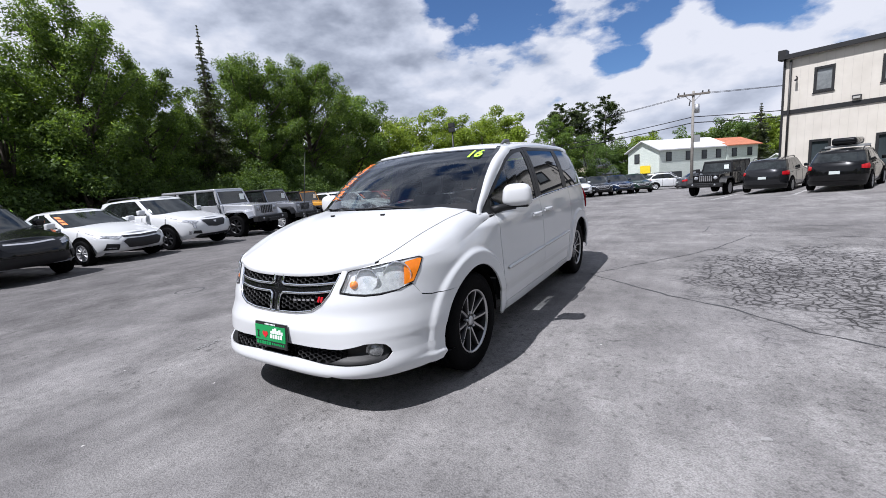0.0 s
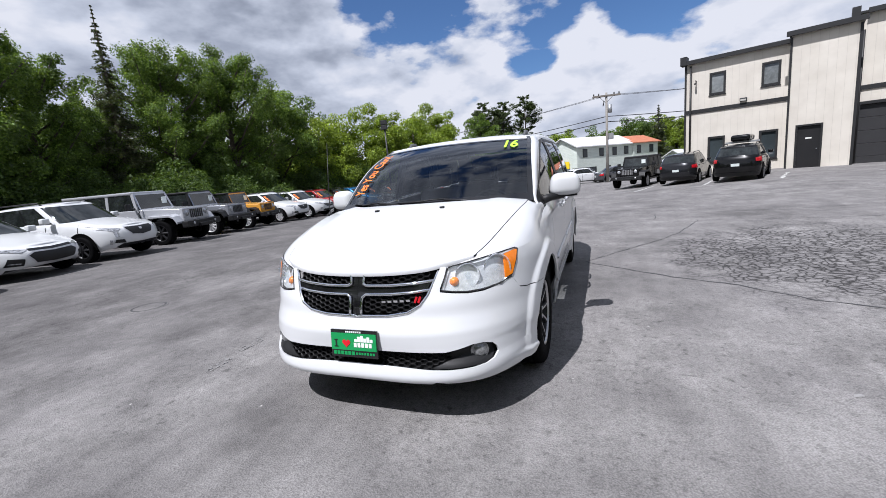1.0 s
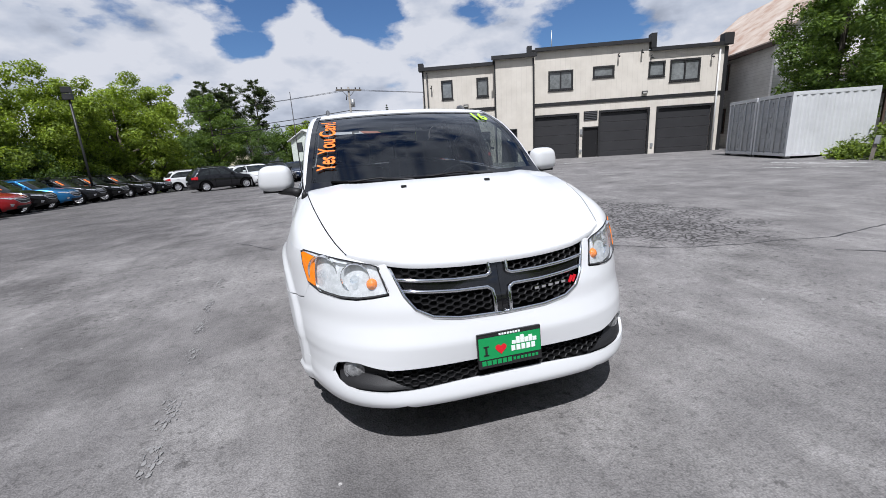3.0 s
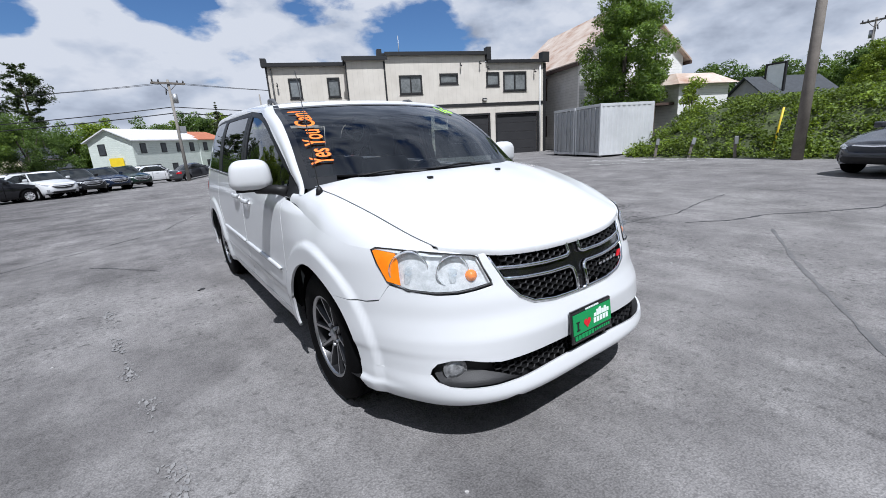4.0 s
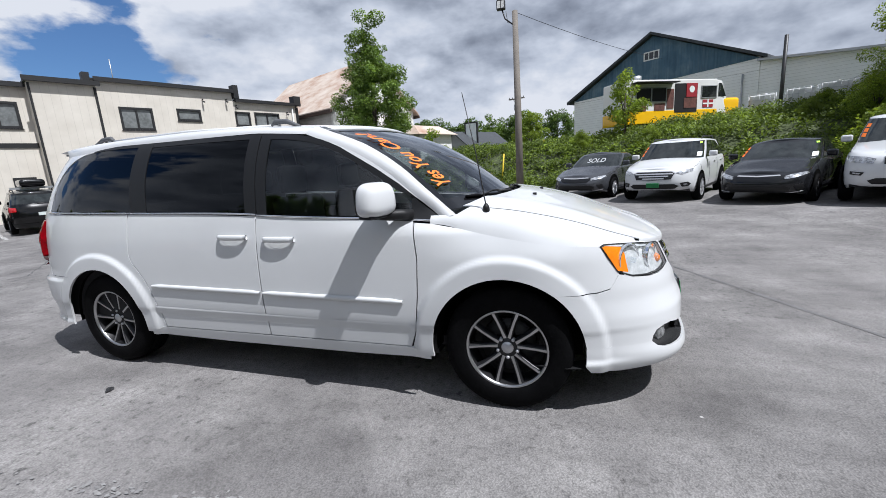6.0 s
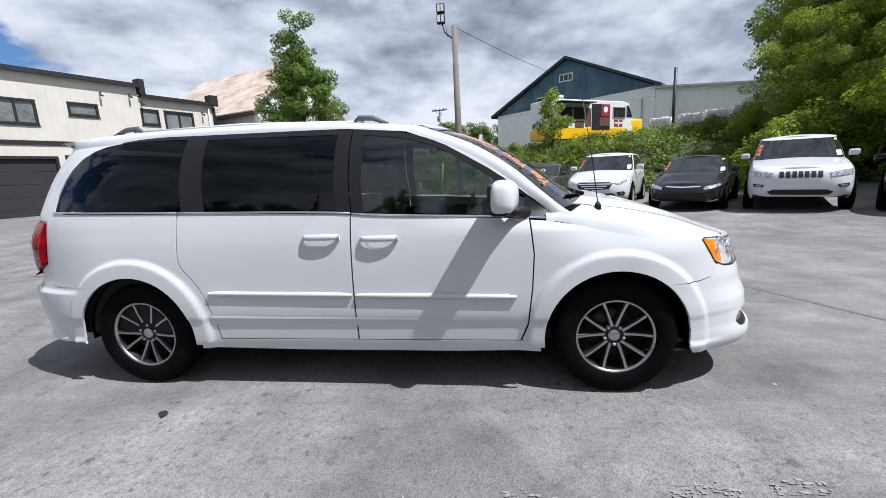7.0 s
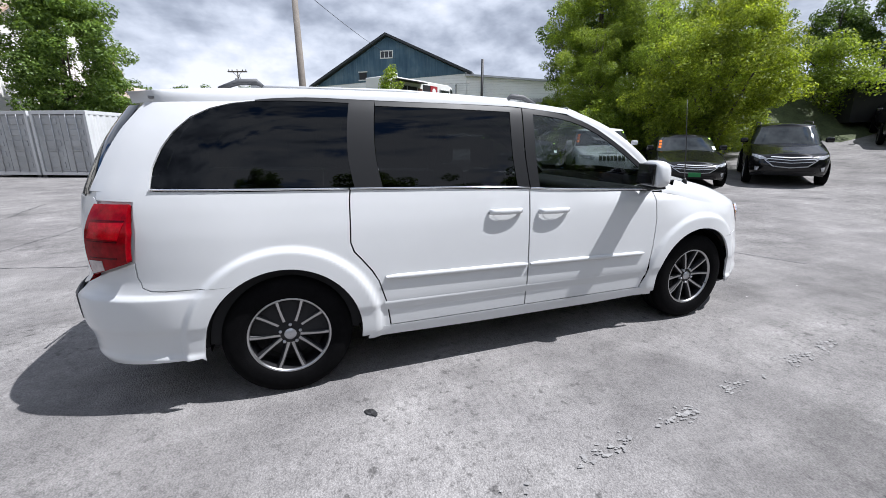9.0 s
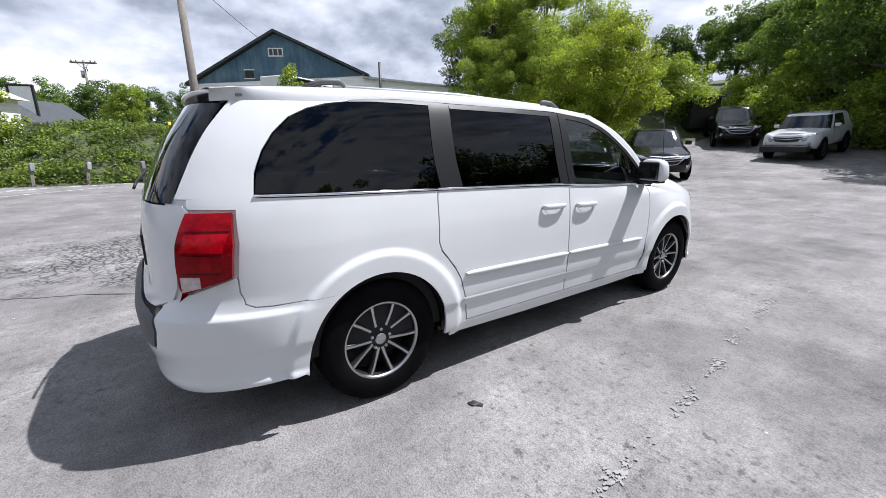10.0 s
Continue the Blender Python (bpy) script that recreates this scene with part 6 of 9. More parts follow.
def bars(name, rows, mat, parent, bevel=.012, label=""):
    """Boxes in one part, each x0, x1, y0, y1, z0, z1, softened at the edges."""
    bm = bmesh.new()
    for r in rows:
        box_bm(bm, *r, bevel, 2)
    return part(name, bm_mesh(name, bm, mat), parent, label)


def tapered(name, y0, y1, w0, w1, z0, z1, za, zb, mat, parent, bevel=.03):
    """A bevelled block between two cross-sections: half-width w0 and heights z0..za at y0, w1 and z1..zb at y1."""
    bm = bmesh.new()
    box_bm(bm, -1, 1, 0, 1, 0, 1)
    for v in bm.verts:
        t = v.co.y
        w, lo, hi = w0 + (w1 - w0) * t, z0 + (z1 - z0) * t, za + (zb - za) * t
        v.co = Vector((v.co.x * w, y0 + (y1 - y0) * t, hi if v.co.z > .5 else lo))
    bmesh.ops.bevel(bm, geom=bm.edges[:], offset=bevel, segments=3, profile=.6, affect="EDGES")
    return part(name, bm_mesh(name, bm, mat, True), parent)


def off_roader(colour, label, m, group, top_mat, slot_mat, flare_mat, bright=True):
    """A boxy four-door off-roader: bonnet between open fenders, upright screen, hard top, large tyres."""
    car = thing("off_roader", label, "off-roader", m, group)
    F, R, r = -1.425, 1.425, .405
    tapered("body", -.80, 2.02, .745, .755, .56, .56, 1.20, 1.22, colour, car)
    tapered("bonnet", -2.00, -.72, .60, .71, .80, .80, 1.13, 1.21, colour, car, .045)
    bars("engine_bay", [(-.56, .56, -1.95, -.75, .50, .85), (-.70, .70, -.85, 2.0, .40, .60)], ARCH_BLACK, car)
    g = bars("grille", [(-.62, .62, -2.09, -1.97, .70, 1.14)], colour, car, .035)
    for i in range(7):
        x = -.27 + .09 * i
        bars("slot", [(x - .028, x + .028, -2.103, -2.06, .80, 1.08)], slot_mat, g, .008)
    for sd in (-1, 1):
        vs, fs = lathe_data([(.001, .045), (.05, .04), (.078, .02), (.092, .012), (.098, -.01), (.098, -.05)], 22)
        part("headlight", mesh_of("headlight", [(y + sd * .455, -x - 2.085, z + .97) for x, y, z in vs], fs, CAR_LAMP), car)
        # open fenders: a flat-topped flare over each wheel
        for wy, run in ((F, ((-.64, .72), (-.54, .90), (-.40, .97), (.30, .98), (.46, .90), (.62, .62))), (R, ((-.58, .66), (-.46, .88), (-.34, .95), (.36, .95), (.50, .86), (.58, .66)))):
            vs = []
            for y, z in run:
                for x, dz in ((.58, .015), (.90, 0), (.935, -.02), (.935, -.07), (.90, -.05), (.58, -.05)):
                    vs.append((sd * x, wy + y, z + dz))
            n = len(run)
            fs = [(i * 6 + k, i * 6 + (k + 1) % 6, (i + 1) * 6 + (k + 1) % 6, (i + 1) * 6 + k) for i in range(n - 1) for k in range(6)] + [tuple(range(6)), tuple(range((n - 1) * 6, n * 6))]
            part("fender", mesh_of("fender", vs, fs, flare_mat, smooth=False), car)
            w = part("wheel", TYRE_BG[0], car)
            w.location = (sd * .80, wy, r)
            w.rotation_euler = (0, 0, 0 if sd > 0 else math.pi)
            w.scale = (1.25, r / .34, r / .34)
            part("rim", TYRE_BG[1 if bright else 2], w)
            vs = []
            for i in range(15):
                a = math.radians(10 + 160 * i / 14)
                for x in (.90, .55):
                    vs.append((sd * x, wy + .50 * math.cos(a), r + .50 * math.sin(a)))
            part("arch_liner", mesh_of("arch_liner", vs, grid_faces(15, 2), ARCH_BLACK), car)
        bars("panel_gap", [(sd * .752 - .008, sd * .752 + .008, y, y + .012, .62, 1.20) for y in (-.70, .38, 1.28)], SEAM, car, 0)
        bars("door_handle", [(sd * .765 - .02, sd * .765 + .02, y, y + .16, 1.08, 1.12) for y in (.18, 1.08)], BLACK_PLASTIC, car, .01)
        bars("hinge", [(sd * .76 - .012, sd * .76 + .012, -.70, -.60, z, z + .05) for z in (.80, 1.06)], colour, car, .006)
        mi = bars("mirror", [(sd * .98 - .10, sd * .98 + .10, -.60, -.52, 1.22, 1.42)], BLACK_PLASTIC, car, .03)
        bars("mirror_arm", [(sd * .82 - .10, sd * .82 + .10, -.58, -.54, 1.24, 1.29)], BLACK_PLASTIC, mi, .01)
        bars("sill_step", [(sd * .80 - .05, sd * .80 + .05, -.75, .85, .42, .50)], BLACK_PLASTIC, car, .02)
        # side glass between pillars that lean in to the roof
        for y0, y1 in ((-.56, .38), (.44, 1.22), (1.30, 1.94)):
            lean = .10 if y0 < -.5 else 0.0
            vs = [(sd * .742, y0, 1.22), (sd * .742, y1, 1.22), (sd * .675, y1, 1.72), (sd * .675, y0 + lean, 1.72)]
            part("side_window", mesh_of("side_window", vs, [(0, 1, 2, 3)], CAR_GLASS, smooth=False), car)
        for y0, y1, lean in ((-.66, -.56, .12), (.36, .46, 0), (1.20, 1.32, 0), (1.92, 2.02, 0)):
            V = []
            for x, z, k in ((.752, 1.20, 0), (.682, 1.75, 1)):
                V += [(sd * x, y0 + lean * k, z), (sd * x, y1 + lean * k, z), (sd * (x - .05), y1 + lean * k, z), (sd * (x - .05), y0 + lean * k, z)]
            part("pillar", mesh_of("pillar", V, [(0, 1, 5, 4), (1, 2, 6, 5), (2, 3, 7, 6), (3, 0, 4, 7)], top_mat, smooth=False), car)
    tapered("hard_top", -.50, 2.03, .70, .70, 1.70, 1.70, 1.80, 1.80, top_mat, car, .04)
    part("windscreen", mesh_of("windscreen", [(-.67, -.70, 1.22), (.67, -.70, 1.22), (.62, -.53, 1.70), (-.62, -.53, 1.70)], [(0, 1, 2, 3)], CAR_GLASS, smooth=False), car)
    vs = [(sx * w, y, z) for sx in (-1, 1) for w, y, z in ((.735, -.735, 1.19), (.665, -.715, 1.23), (.685, -.535, 1.75), (.615, -.545, 1.69))]
    part("screen_frame", mesh_of("screen_frame", vs, [(0, 1, 3, 2), (4, 6, 7, 5), (0, 4, 5, 1), (2, 3, 7, 6)], colour, smooth=False), car)
    box("cabin_floor", -.66, .66, -.5, 1.95, 1.15, 1.18, CABIN, car)
    part("rear_window", mesh_of("rear_window", [(-.66, 2.025, 1.26), (.66, 2.025, 1.26), (.62, 2.01, 1.68), (-.62, 2.01, 1.68)], [(0, 1, 2, 3)], CAR_GLASS, smooth=False), car)
    fb = bars("front_bumper", [(-.82, .82, -2.36, -2.14, .52, .72), (-.30, .30, -2.42, -2.30, .50, .62)], BLACK_PLASTIC, car, .03)
    for sd in (-1, 1):
        vs, fs = lathe_data([(.001, .02), (.04, .015), (.05, 0), (.05, -.04)], 16)
        part("fog_light", mesh_of("fog_light", [(y + sd * .52, -x - 2.355, z + .63) for x, y, z in vs], fs, CAR_LAMP), fb)
        bars("tail_light", [(sd * .68 - .07, sd * .68 + .07, 1.98, 2.05, .92, 1.12)], TAIL_BG, car, .01)
    bars("window_paper", [(.34, .56, -.655, -.645, 1.36, 1.58)], PAPER, car, 0)
    vs, fs = lathe_data([(.001, .10), (.30, .11), (.40, .06), (.40, -.06), (.30, -.1)], 26)
    part("spare_wheel", mesh_of("spare_wheel", [(y, x + 2.16, z + 1.0) for x, y, z in vs], fs, RUBBER), car)
    return car


def park(kind, col, fx, fy, heading, label, group, **kw):
    """fx, fy: the middle of the front axle; heading: degrees from +x of the way the nose points."""
    S = car_shape(kind)
    a = radians(heading)
    x, y = fx - math.cos(a) * S["wb"] / 2, fy - math.sin(a) * S["wb"] / 2
    zf, zr = ground_z(fx, fy, False), ground_z(2 * x - fx, 2 * y - fy, False)
    tilt = math.degrees(math.atan2(zr - zf, S["wb"]))
    if kind == "boxy":
        tops = {"soft": (BLACK_PLASTIC, CHROME, BLACK_PLASTIC), "black_top": (BLACK_PLASTIC, BLACK_TRIM, BLACK_PLASTIC)}
        return off_roader(CP[col], label, pose(x, y, (zf + zr) / 2, tilt, 0, heading + 90) @ Matrix.Scale(kw.get("size", 1.0), 4), group, *tops.get(kw.get("tag"), (CP[col], BLACK_TRIM, CP[col])), bright=not kw.get("dark_rims", False))
    return build_car(kind, CP[col], label, pose(x, y, (zf + zr) / 2, tilt, 0, heading + 90), group, **kw)


G = "cars parked along the tree line"
park("suv", "black", -10.15, -1.5, 12, "glossy black suv in the parked row", G, dark_rims=True, marker="o", style="wing")
park("sedan", "white", -11.2, .88, 14, "white sedan with orange windscreen lettering", G, dark_rims=False, marker="o", style="mesh")
park("suv", "white", -11.7, 3.15, 14, "white suv with black grille and black wheels", G, dark_rims=True, style="shield")
park("boxy", "silver", -13.25, 6.25, 15, "silver boxy off-roader with a hard top", G, dark_rims=True, size=1.08)
park("boxy", "steel", -14.15, 9.0, 14, "grey boxy off-roader with a black hard top", G, tag="black_top", size=1.06)
park("boxy", "orange", -14.7, 11.5, 12, "amber yellow boxy off-roader", G, tag="black_top")
park("suv", "white", -15.0, 14.2, 6, "white suv with a dark grille", G, marker="o", style="shield")
park("suv", "white", -15.1, 16.7, 6, "white compact suv in the row", G, marker="o")
park("suv", "red", -15.3, 19.2, 6, "dark red suv in the row", G, marker="o")
park("suv", "black", -15.5, 21.6, 6, "black suv in the row", G, marker="o")
park("suv", "blue", -15.6, 24.0, 4, "bright blue suv in the row", G)
park("suv", "charcoal", -15.4, 26.4, 2, "charcoal suv in the row", G, marker="o")
park("suv", "black", -15.1, 28.8, 0, "black suv far down the row", G, marker="o")
park("suv", "black", -14.6, 31.2, -4, "black suv at the end of the row", G, marker="o")
park("suv", "black", -14.0, 33.6, -8, "black suv closing the row", G)
park("suv", "white", -10.6, 36.2, 20, "white suv seen from its flank", G)
park("suv", "charcoal", -7.2, 30.4, 28, "charcoal suv parked across the lot", G)
park("suv", "white", -5.6, 33.2, 28, "white suv beyond the charcoal one", G)
G = "dark suvs at the lot's far side"
for k, (c, x, y) in enumerate((("white", -5.6, 30.2), ("charcoal", -4.3, 31.8), ("navy", -3.0, 34.0), ("green", -1.7, 35.4))):
    park("suv", c, x, y, -62, {"white": "white suv", "charcoal": "charcoal suv", "navy": "navy suv", "green": "dark green suv"}[c] + " in the far rank", G)
park("suv", "white", 1.2, 44.6, 20, "white suv near the mint house", G)
park("sedan", "grey", 4.3, 43.6, 24, "grey hatchback near the mint house", G)
park("sedan", "white", 7.6, 41.8, 24, "white sedan near the utility pole", G)
G = "cars beside the beige building"
park("boxy", "black", 3.05, 22.3, -112, "black boxy off-roader facing the lot", G, tag="soft")
park("suv", "charcoal", 6.2, 22.6, 68, "charcoal suv nosed up to the building", G, dark_rims=False, size=.93)
hy = park("suv", "black", 8.05, 20.0, 68, "black suv with a roof box on bars", G, rack=True, size=.94)
rb = thing("roof_box", "black glossy roof cargo box on crossbars", "roof box", hy.matrix_basis @ pose(0, .35, 1.74))
bm_ = bmesh.new()
box_bm(bm_, -.38, .38, -.95, .75, .06, .36, .13, 4)
part("shell", bm_mesh("shell", bm_, CP["black"], True), rb)
boxes("crossbar", [(-.62, .62, -.6, -.55, -.02, .06), (-.62, .62, .4, .45, -.02, .06)], STEEL, rb)
G = "cars nosed out from the bank"
so = park("sedan", "grey", 11.9, -2.15, 156, "dark grey sedan marked sold on its windscreen", G, style="wing")
park("suv", "white", 10.2, -4.2, 155, "white suv with a green dealer plate", G, marker="o", plate=GREEN_PLATE, style="bars")
park("sedan", "charcoal", 8.85, -6.2, 147, "charcoal sedan with orange windscreen lettering", G, size=.96, marker="o", dark_rims=True, style="wing")
park("big_suv", "white", 7.75, -8.2, 150, "white suv with a seven-slot grille", G, marker="o", style="slots")
park("sedan", "black", 6.1, -9.9, 140, "black sedan with a bright grille and green plate", G, marker="o", plate=GREEN_PLATE)
park("suv", "black", 4.9, -12.3, 128, "black suv with a bright grille near the bushes", G)
park("pickup", "black", 6.8, -23.4, 120, "black pickup truck on the rising drive", G, dark_rims=True)
park("trail", "white", 3.3, -20.3, 88, "white boxy off-roader with a black bumper", G, dark_rims=True)
park("sedan", "black", -3.0, -17.3, 140, "black car at the edge of the trees", G)
park("suv", "silver", 10.5, -33.0, 20, "silver suv half hidden beyond the drive", G)

# sold mark on the grey sedan's windscreen
sold = text_mesh("sold_mark", "SOLD", .26, M("window_chalk", (0.42, 0.43, 0.44), 0.8), .0, bold=.003)
sold_shell = Shell(car_shape("sedan"))
sold_w = max(v.co.x for v in sold.vertices)
for v in sold.vertices:
    x_, v_ = v.co.x / sold_w * .30 + .06, .52 + v.co.y * 1.5
    hw = sold_shell.S["W"] / 2 * sold_shell.gv(v_)
    q_ = math.asin((abs(x_) / hw) ** (sold_shell.S["gn"] / 2)) / (math.pi / 2) * .25
    v.co = sold_shell.top(math.copysign(q_, x_), v_, .012)
part("windscreen_mark", sold, so, "faint white lettering on the windscreen")


def notice_shed():
    s = thing("dark_shed", "small dark booth with a red and white notice", "shed", pose(10.1, -26.2, ground_z(10.1, -26.2), 0, 0, 60) @ Matrix.Diagonal((.7, .7, .72, 1)))
    box("wall", -1.3, 1.3, -1.0, 1.0, 0, 2.5, BLACK_TRIM, s)
    box("roof", -1.5, 1.5, -1.2, 1.2, 2.5, 2.65, ROOF_DARK, s, "", .02)
    n = box("notice", -1.33, -1.3, -.4, .25, 1.25, 2.1, PAPER, s)
    boxes("bars", [(-1.345, -1.33, -.32, .17, 1.9, 2.02), (-1.345, -1.33, -.32, .17, 1.65, 1.75), (-1.345, -1.33, -.32, .17, 1.4, 1.5)], RED_SIGN, n)


notice_shed()

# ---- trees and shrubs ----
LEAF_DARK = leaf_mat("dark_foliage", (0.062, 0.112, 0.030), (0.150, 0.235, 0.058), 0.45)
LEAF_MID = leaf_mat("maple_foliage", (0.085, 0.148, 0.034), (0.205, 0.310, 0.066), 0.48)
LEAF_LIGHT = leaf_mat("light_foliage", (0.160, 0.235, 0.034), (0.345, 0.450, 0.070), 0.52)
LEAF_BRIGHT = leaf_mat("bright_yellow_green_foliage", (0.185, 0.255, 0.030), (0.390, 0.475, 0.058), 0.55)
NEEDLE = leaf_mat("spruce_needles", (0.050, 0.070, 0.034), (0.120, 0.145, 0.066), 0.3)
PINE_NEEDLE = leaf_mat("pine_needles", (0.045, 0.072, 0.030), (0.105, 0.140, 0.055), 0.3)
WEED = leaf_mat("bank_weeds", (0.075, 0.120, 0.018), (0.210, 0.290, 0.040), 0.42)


def leaf_cards(centres, normals, sizes, rng):
    """One folded rhomb a leaf spray: four triangles' worth of verts in a row."""
    n = len(centres)
    t = rng.normal(size=(n, 3))
    t -= normals * (t * normals).sum(1)[:, None]
    t /= np.linalg.norm(t, axis=1)[:, None] + 1e-9
    b = np.cross(normals, t)
    s = sizes[:, None]
    fold = normals * s * 0.22
    p0, p1, p2, p3 = centres - t * s, centres + b * s * 0.55 + fold, centres + t * s, centres - b * s * 0.55 + fold
    V = np.stack([p0, p1, p2, p3], 1).reshape(-1, 3)
    k = np.arange(n)[:, None] * 4
    F = np.concatenate([k + np.array([[0, 1, 2]]), k + np.array([[0, 2, 3]])], 0)
    return V, F


def np_mesh(name, V, F, mat):
    me = bpy.data.meshes.new(name)
    me.vertices.add(len(V))
    me.vertices.foreach_set("co", np.ascontiguousarray(V, dtype=np.float32).ravel())
    m = F.shape[1]
    me.loops.add(F.size)
    me.polygons.add(len(F))
    me.loops.foreach_set("vertex_index", np.ascontiguousarray(F, dtype=np.int32).ravel())
    me.polygons.foreach_set("loop_start", np.arange(0, F.size, m, dtype=np.int32))
    me.update(calc_edges=True)
    me.materials.append(mat)
    return me


def broadleaf(H, R, base, mat, seed, leaves=9000, size=.17, clumps=60, cl=.27):
    """Crown and trunk meshes of a broadleaf tree of height H; base: the crown's lower edge."""
    rng = np.random.default_rng(seed)
    cz = (H + base) / 2
    hz = (H - base) / 2
    u = rng.normal(size=(clumps, 3))
    u /= np.linalg.norm(u, axis=1)[:, None]
    rad = rng.uniform(.45, 1.0, clumps) ** .6
    lump = 1 + .22 * np.sin(3 * np.arctan2(u[:, 1], u[:, 0]) + seed) + .12 * rng.normal(size=clumps)
    C = u * (rad * lump)[:, None] * np.array([R, R, hz]) + np.array([0, 0, cz])
    taper = 1 - .35 * np.clip((C[:, 2] - cz) / hz, 0, 1)
    C[:, :2] *= taper[:, None]
    cr = rng.uniform(.55, 1.05, clumps) * R * cl
    per = np.maximum(20, (leaves * cr**2 / (cr**2).sum()).astype(int))
    P, Nn = [], []
    for c, r, k in zip(C, cr, per):
        d = rng.normal(size=(k, 3))
        d /= np.linalg.norm(d, axis=1)[:, None]
        q = c + d * (r * rng.uniform(.35, 1.12, k) ** .5)[:, None] * np.array([1, 1, .72])
        P.append(q)
        nn = d * .6 + rng.normal(size=(k, 3)) * .55 + np.array([0, 0, .55])
        Nn.append(nn / np.linalg.norm(nn, axis=1)[:, None])
    P, Nn = np.concatenate(P), np.concatenate(Nn)
    sz = size * rng.uniform(.6, 1.35, len(P))
    V, F = leaf_cards(P, Nn, sz, rng)
    crown = np_mesh("crown", V, F, mat)
    runs = [([(0, 0, -.4), (.05 * R, .02 * R, base + hz * .4), (0.02, .05, H * .82)], [R * .085, R * .055, .03])]
    for k in range(9):
        c = C[rng.integers(clumps)]
        z0 = base * .7 + rng.uniform(0, hz * .9)
        runs.append(([(0, 0, z0), tuple(np.array([c[0] * .5, c[1] * .5, (z0 + c[2]) / 2 + .2])), tuple(c)], [R * .03, R * .02, .015]))
    vs, fs = [], []
    for pts, rr in runs:
        a, b = tube_data(pts, rr, 7)
        o = len(vs)
        vs += a
        fs += [tuple(i + o for i in f) for f in b]
    return mesh_of("trunk", vs, fs, BARK), crown


def limbed(H, R, base, mat, seed, limbs=26, leaves=52000, size=.062):
    """A maple of steep limbs that fan out, each with tufts of leaves along it and sky between."""
    rng = np.random.default_rng(seed)
    runs = [([(0, 0, -.4), (.10, .05, H * .35), (-.05, .12, H * .62), (.05, 0, H * .9)], [R * .06, R * .045, R * .03, .02])]
    C, cr = [], []
    for k in range(limbs):
        f = (k + rng.uniform(0, 1)) / limbs
        z0 = base + (H * .78 - base) * f
        a = k * 2.4 + rng.uniform(-.4, .4)
        reach = R * (1 - .62 * f ** 1.6) * rng.uniform(.75, 1.12) * (.62 + .38 * min(1, f / .25))
        top = min(H * rng.uniform(.93, 1.0), z0 + reach * rng.uniform(.35, .75) + H * .20 * f)
        mid = (math.cos(a) * reach * .55, math.sin(a) * reach * .55, z0 + (top - z0) * .38)
        end = (math.cos(a + .15) * reach, math.sin(a + .15) * reach, top)
        runs.append(([(0, 0, z0), mid, end], [R * .020, R * .013, .012]))
        for j in range(9):
            t = .30 + .70 * (j + rng.uniform(0, 1)) / 9
            q = (1 - t) ** 2 * np.array([0, 0, z0]) + 2 * t * (1 - t) * np.array(mid) + t * t * np.array(end)
            C.append(q + rng.normal(size=3) * np.array([.17, .17, .10]) * R * .6 * (1.15 - .7 * t))
            cr.append(rng.uniform(.28, .58) * (1.15 - .35 * t) * R / 3.2)
    C, cr = np.array(C), np.array(cr)
    per = np.maximum(20, (leaves * cr**2 / (cr**2).sum()).astype(int))
    P, Nn = [], []
    for c, r, k in zip(C, cr, per):
        d = rng.normal(size=(k, 3))
        d /= np.linalg.norm(d, axis=1)[:, None]
        P.append(c + d * (r * rng.uniform(.1, 1.2, k) ** .6)[:, None] * np.array([1, 1, .85]))
        nn = d * .6 + rng.normal(size=(k, 3)) * .6 + np.array([0, 0, .5])
        Nn.append(nn / np.linalg.norm(nn, axis=1)[:, None])
    P, Nn = np.concatenate(P), np.concatenate(Nn)
    V, F = leaf_cards(P, Nn, size * rng.uniform(.6, 1.35, len(P)), rng)
    vs, fs = [], []
    for pts, rr in runs:
        va, fa = tube_data(pts, rr, 6)
        o = len(vs)
        vs += va
        fs += [tuple(i + o for i in f) for f in fa]
    return mesh_of("trunk", vs, fs, BARK), np_mesh("crown", V, F, mat)


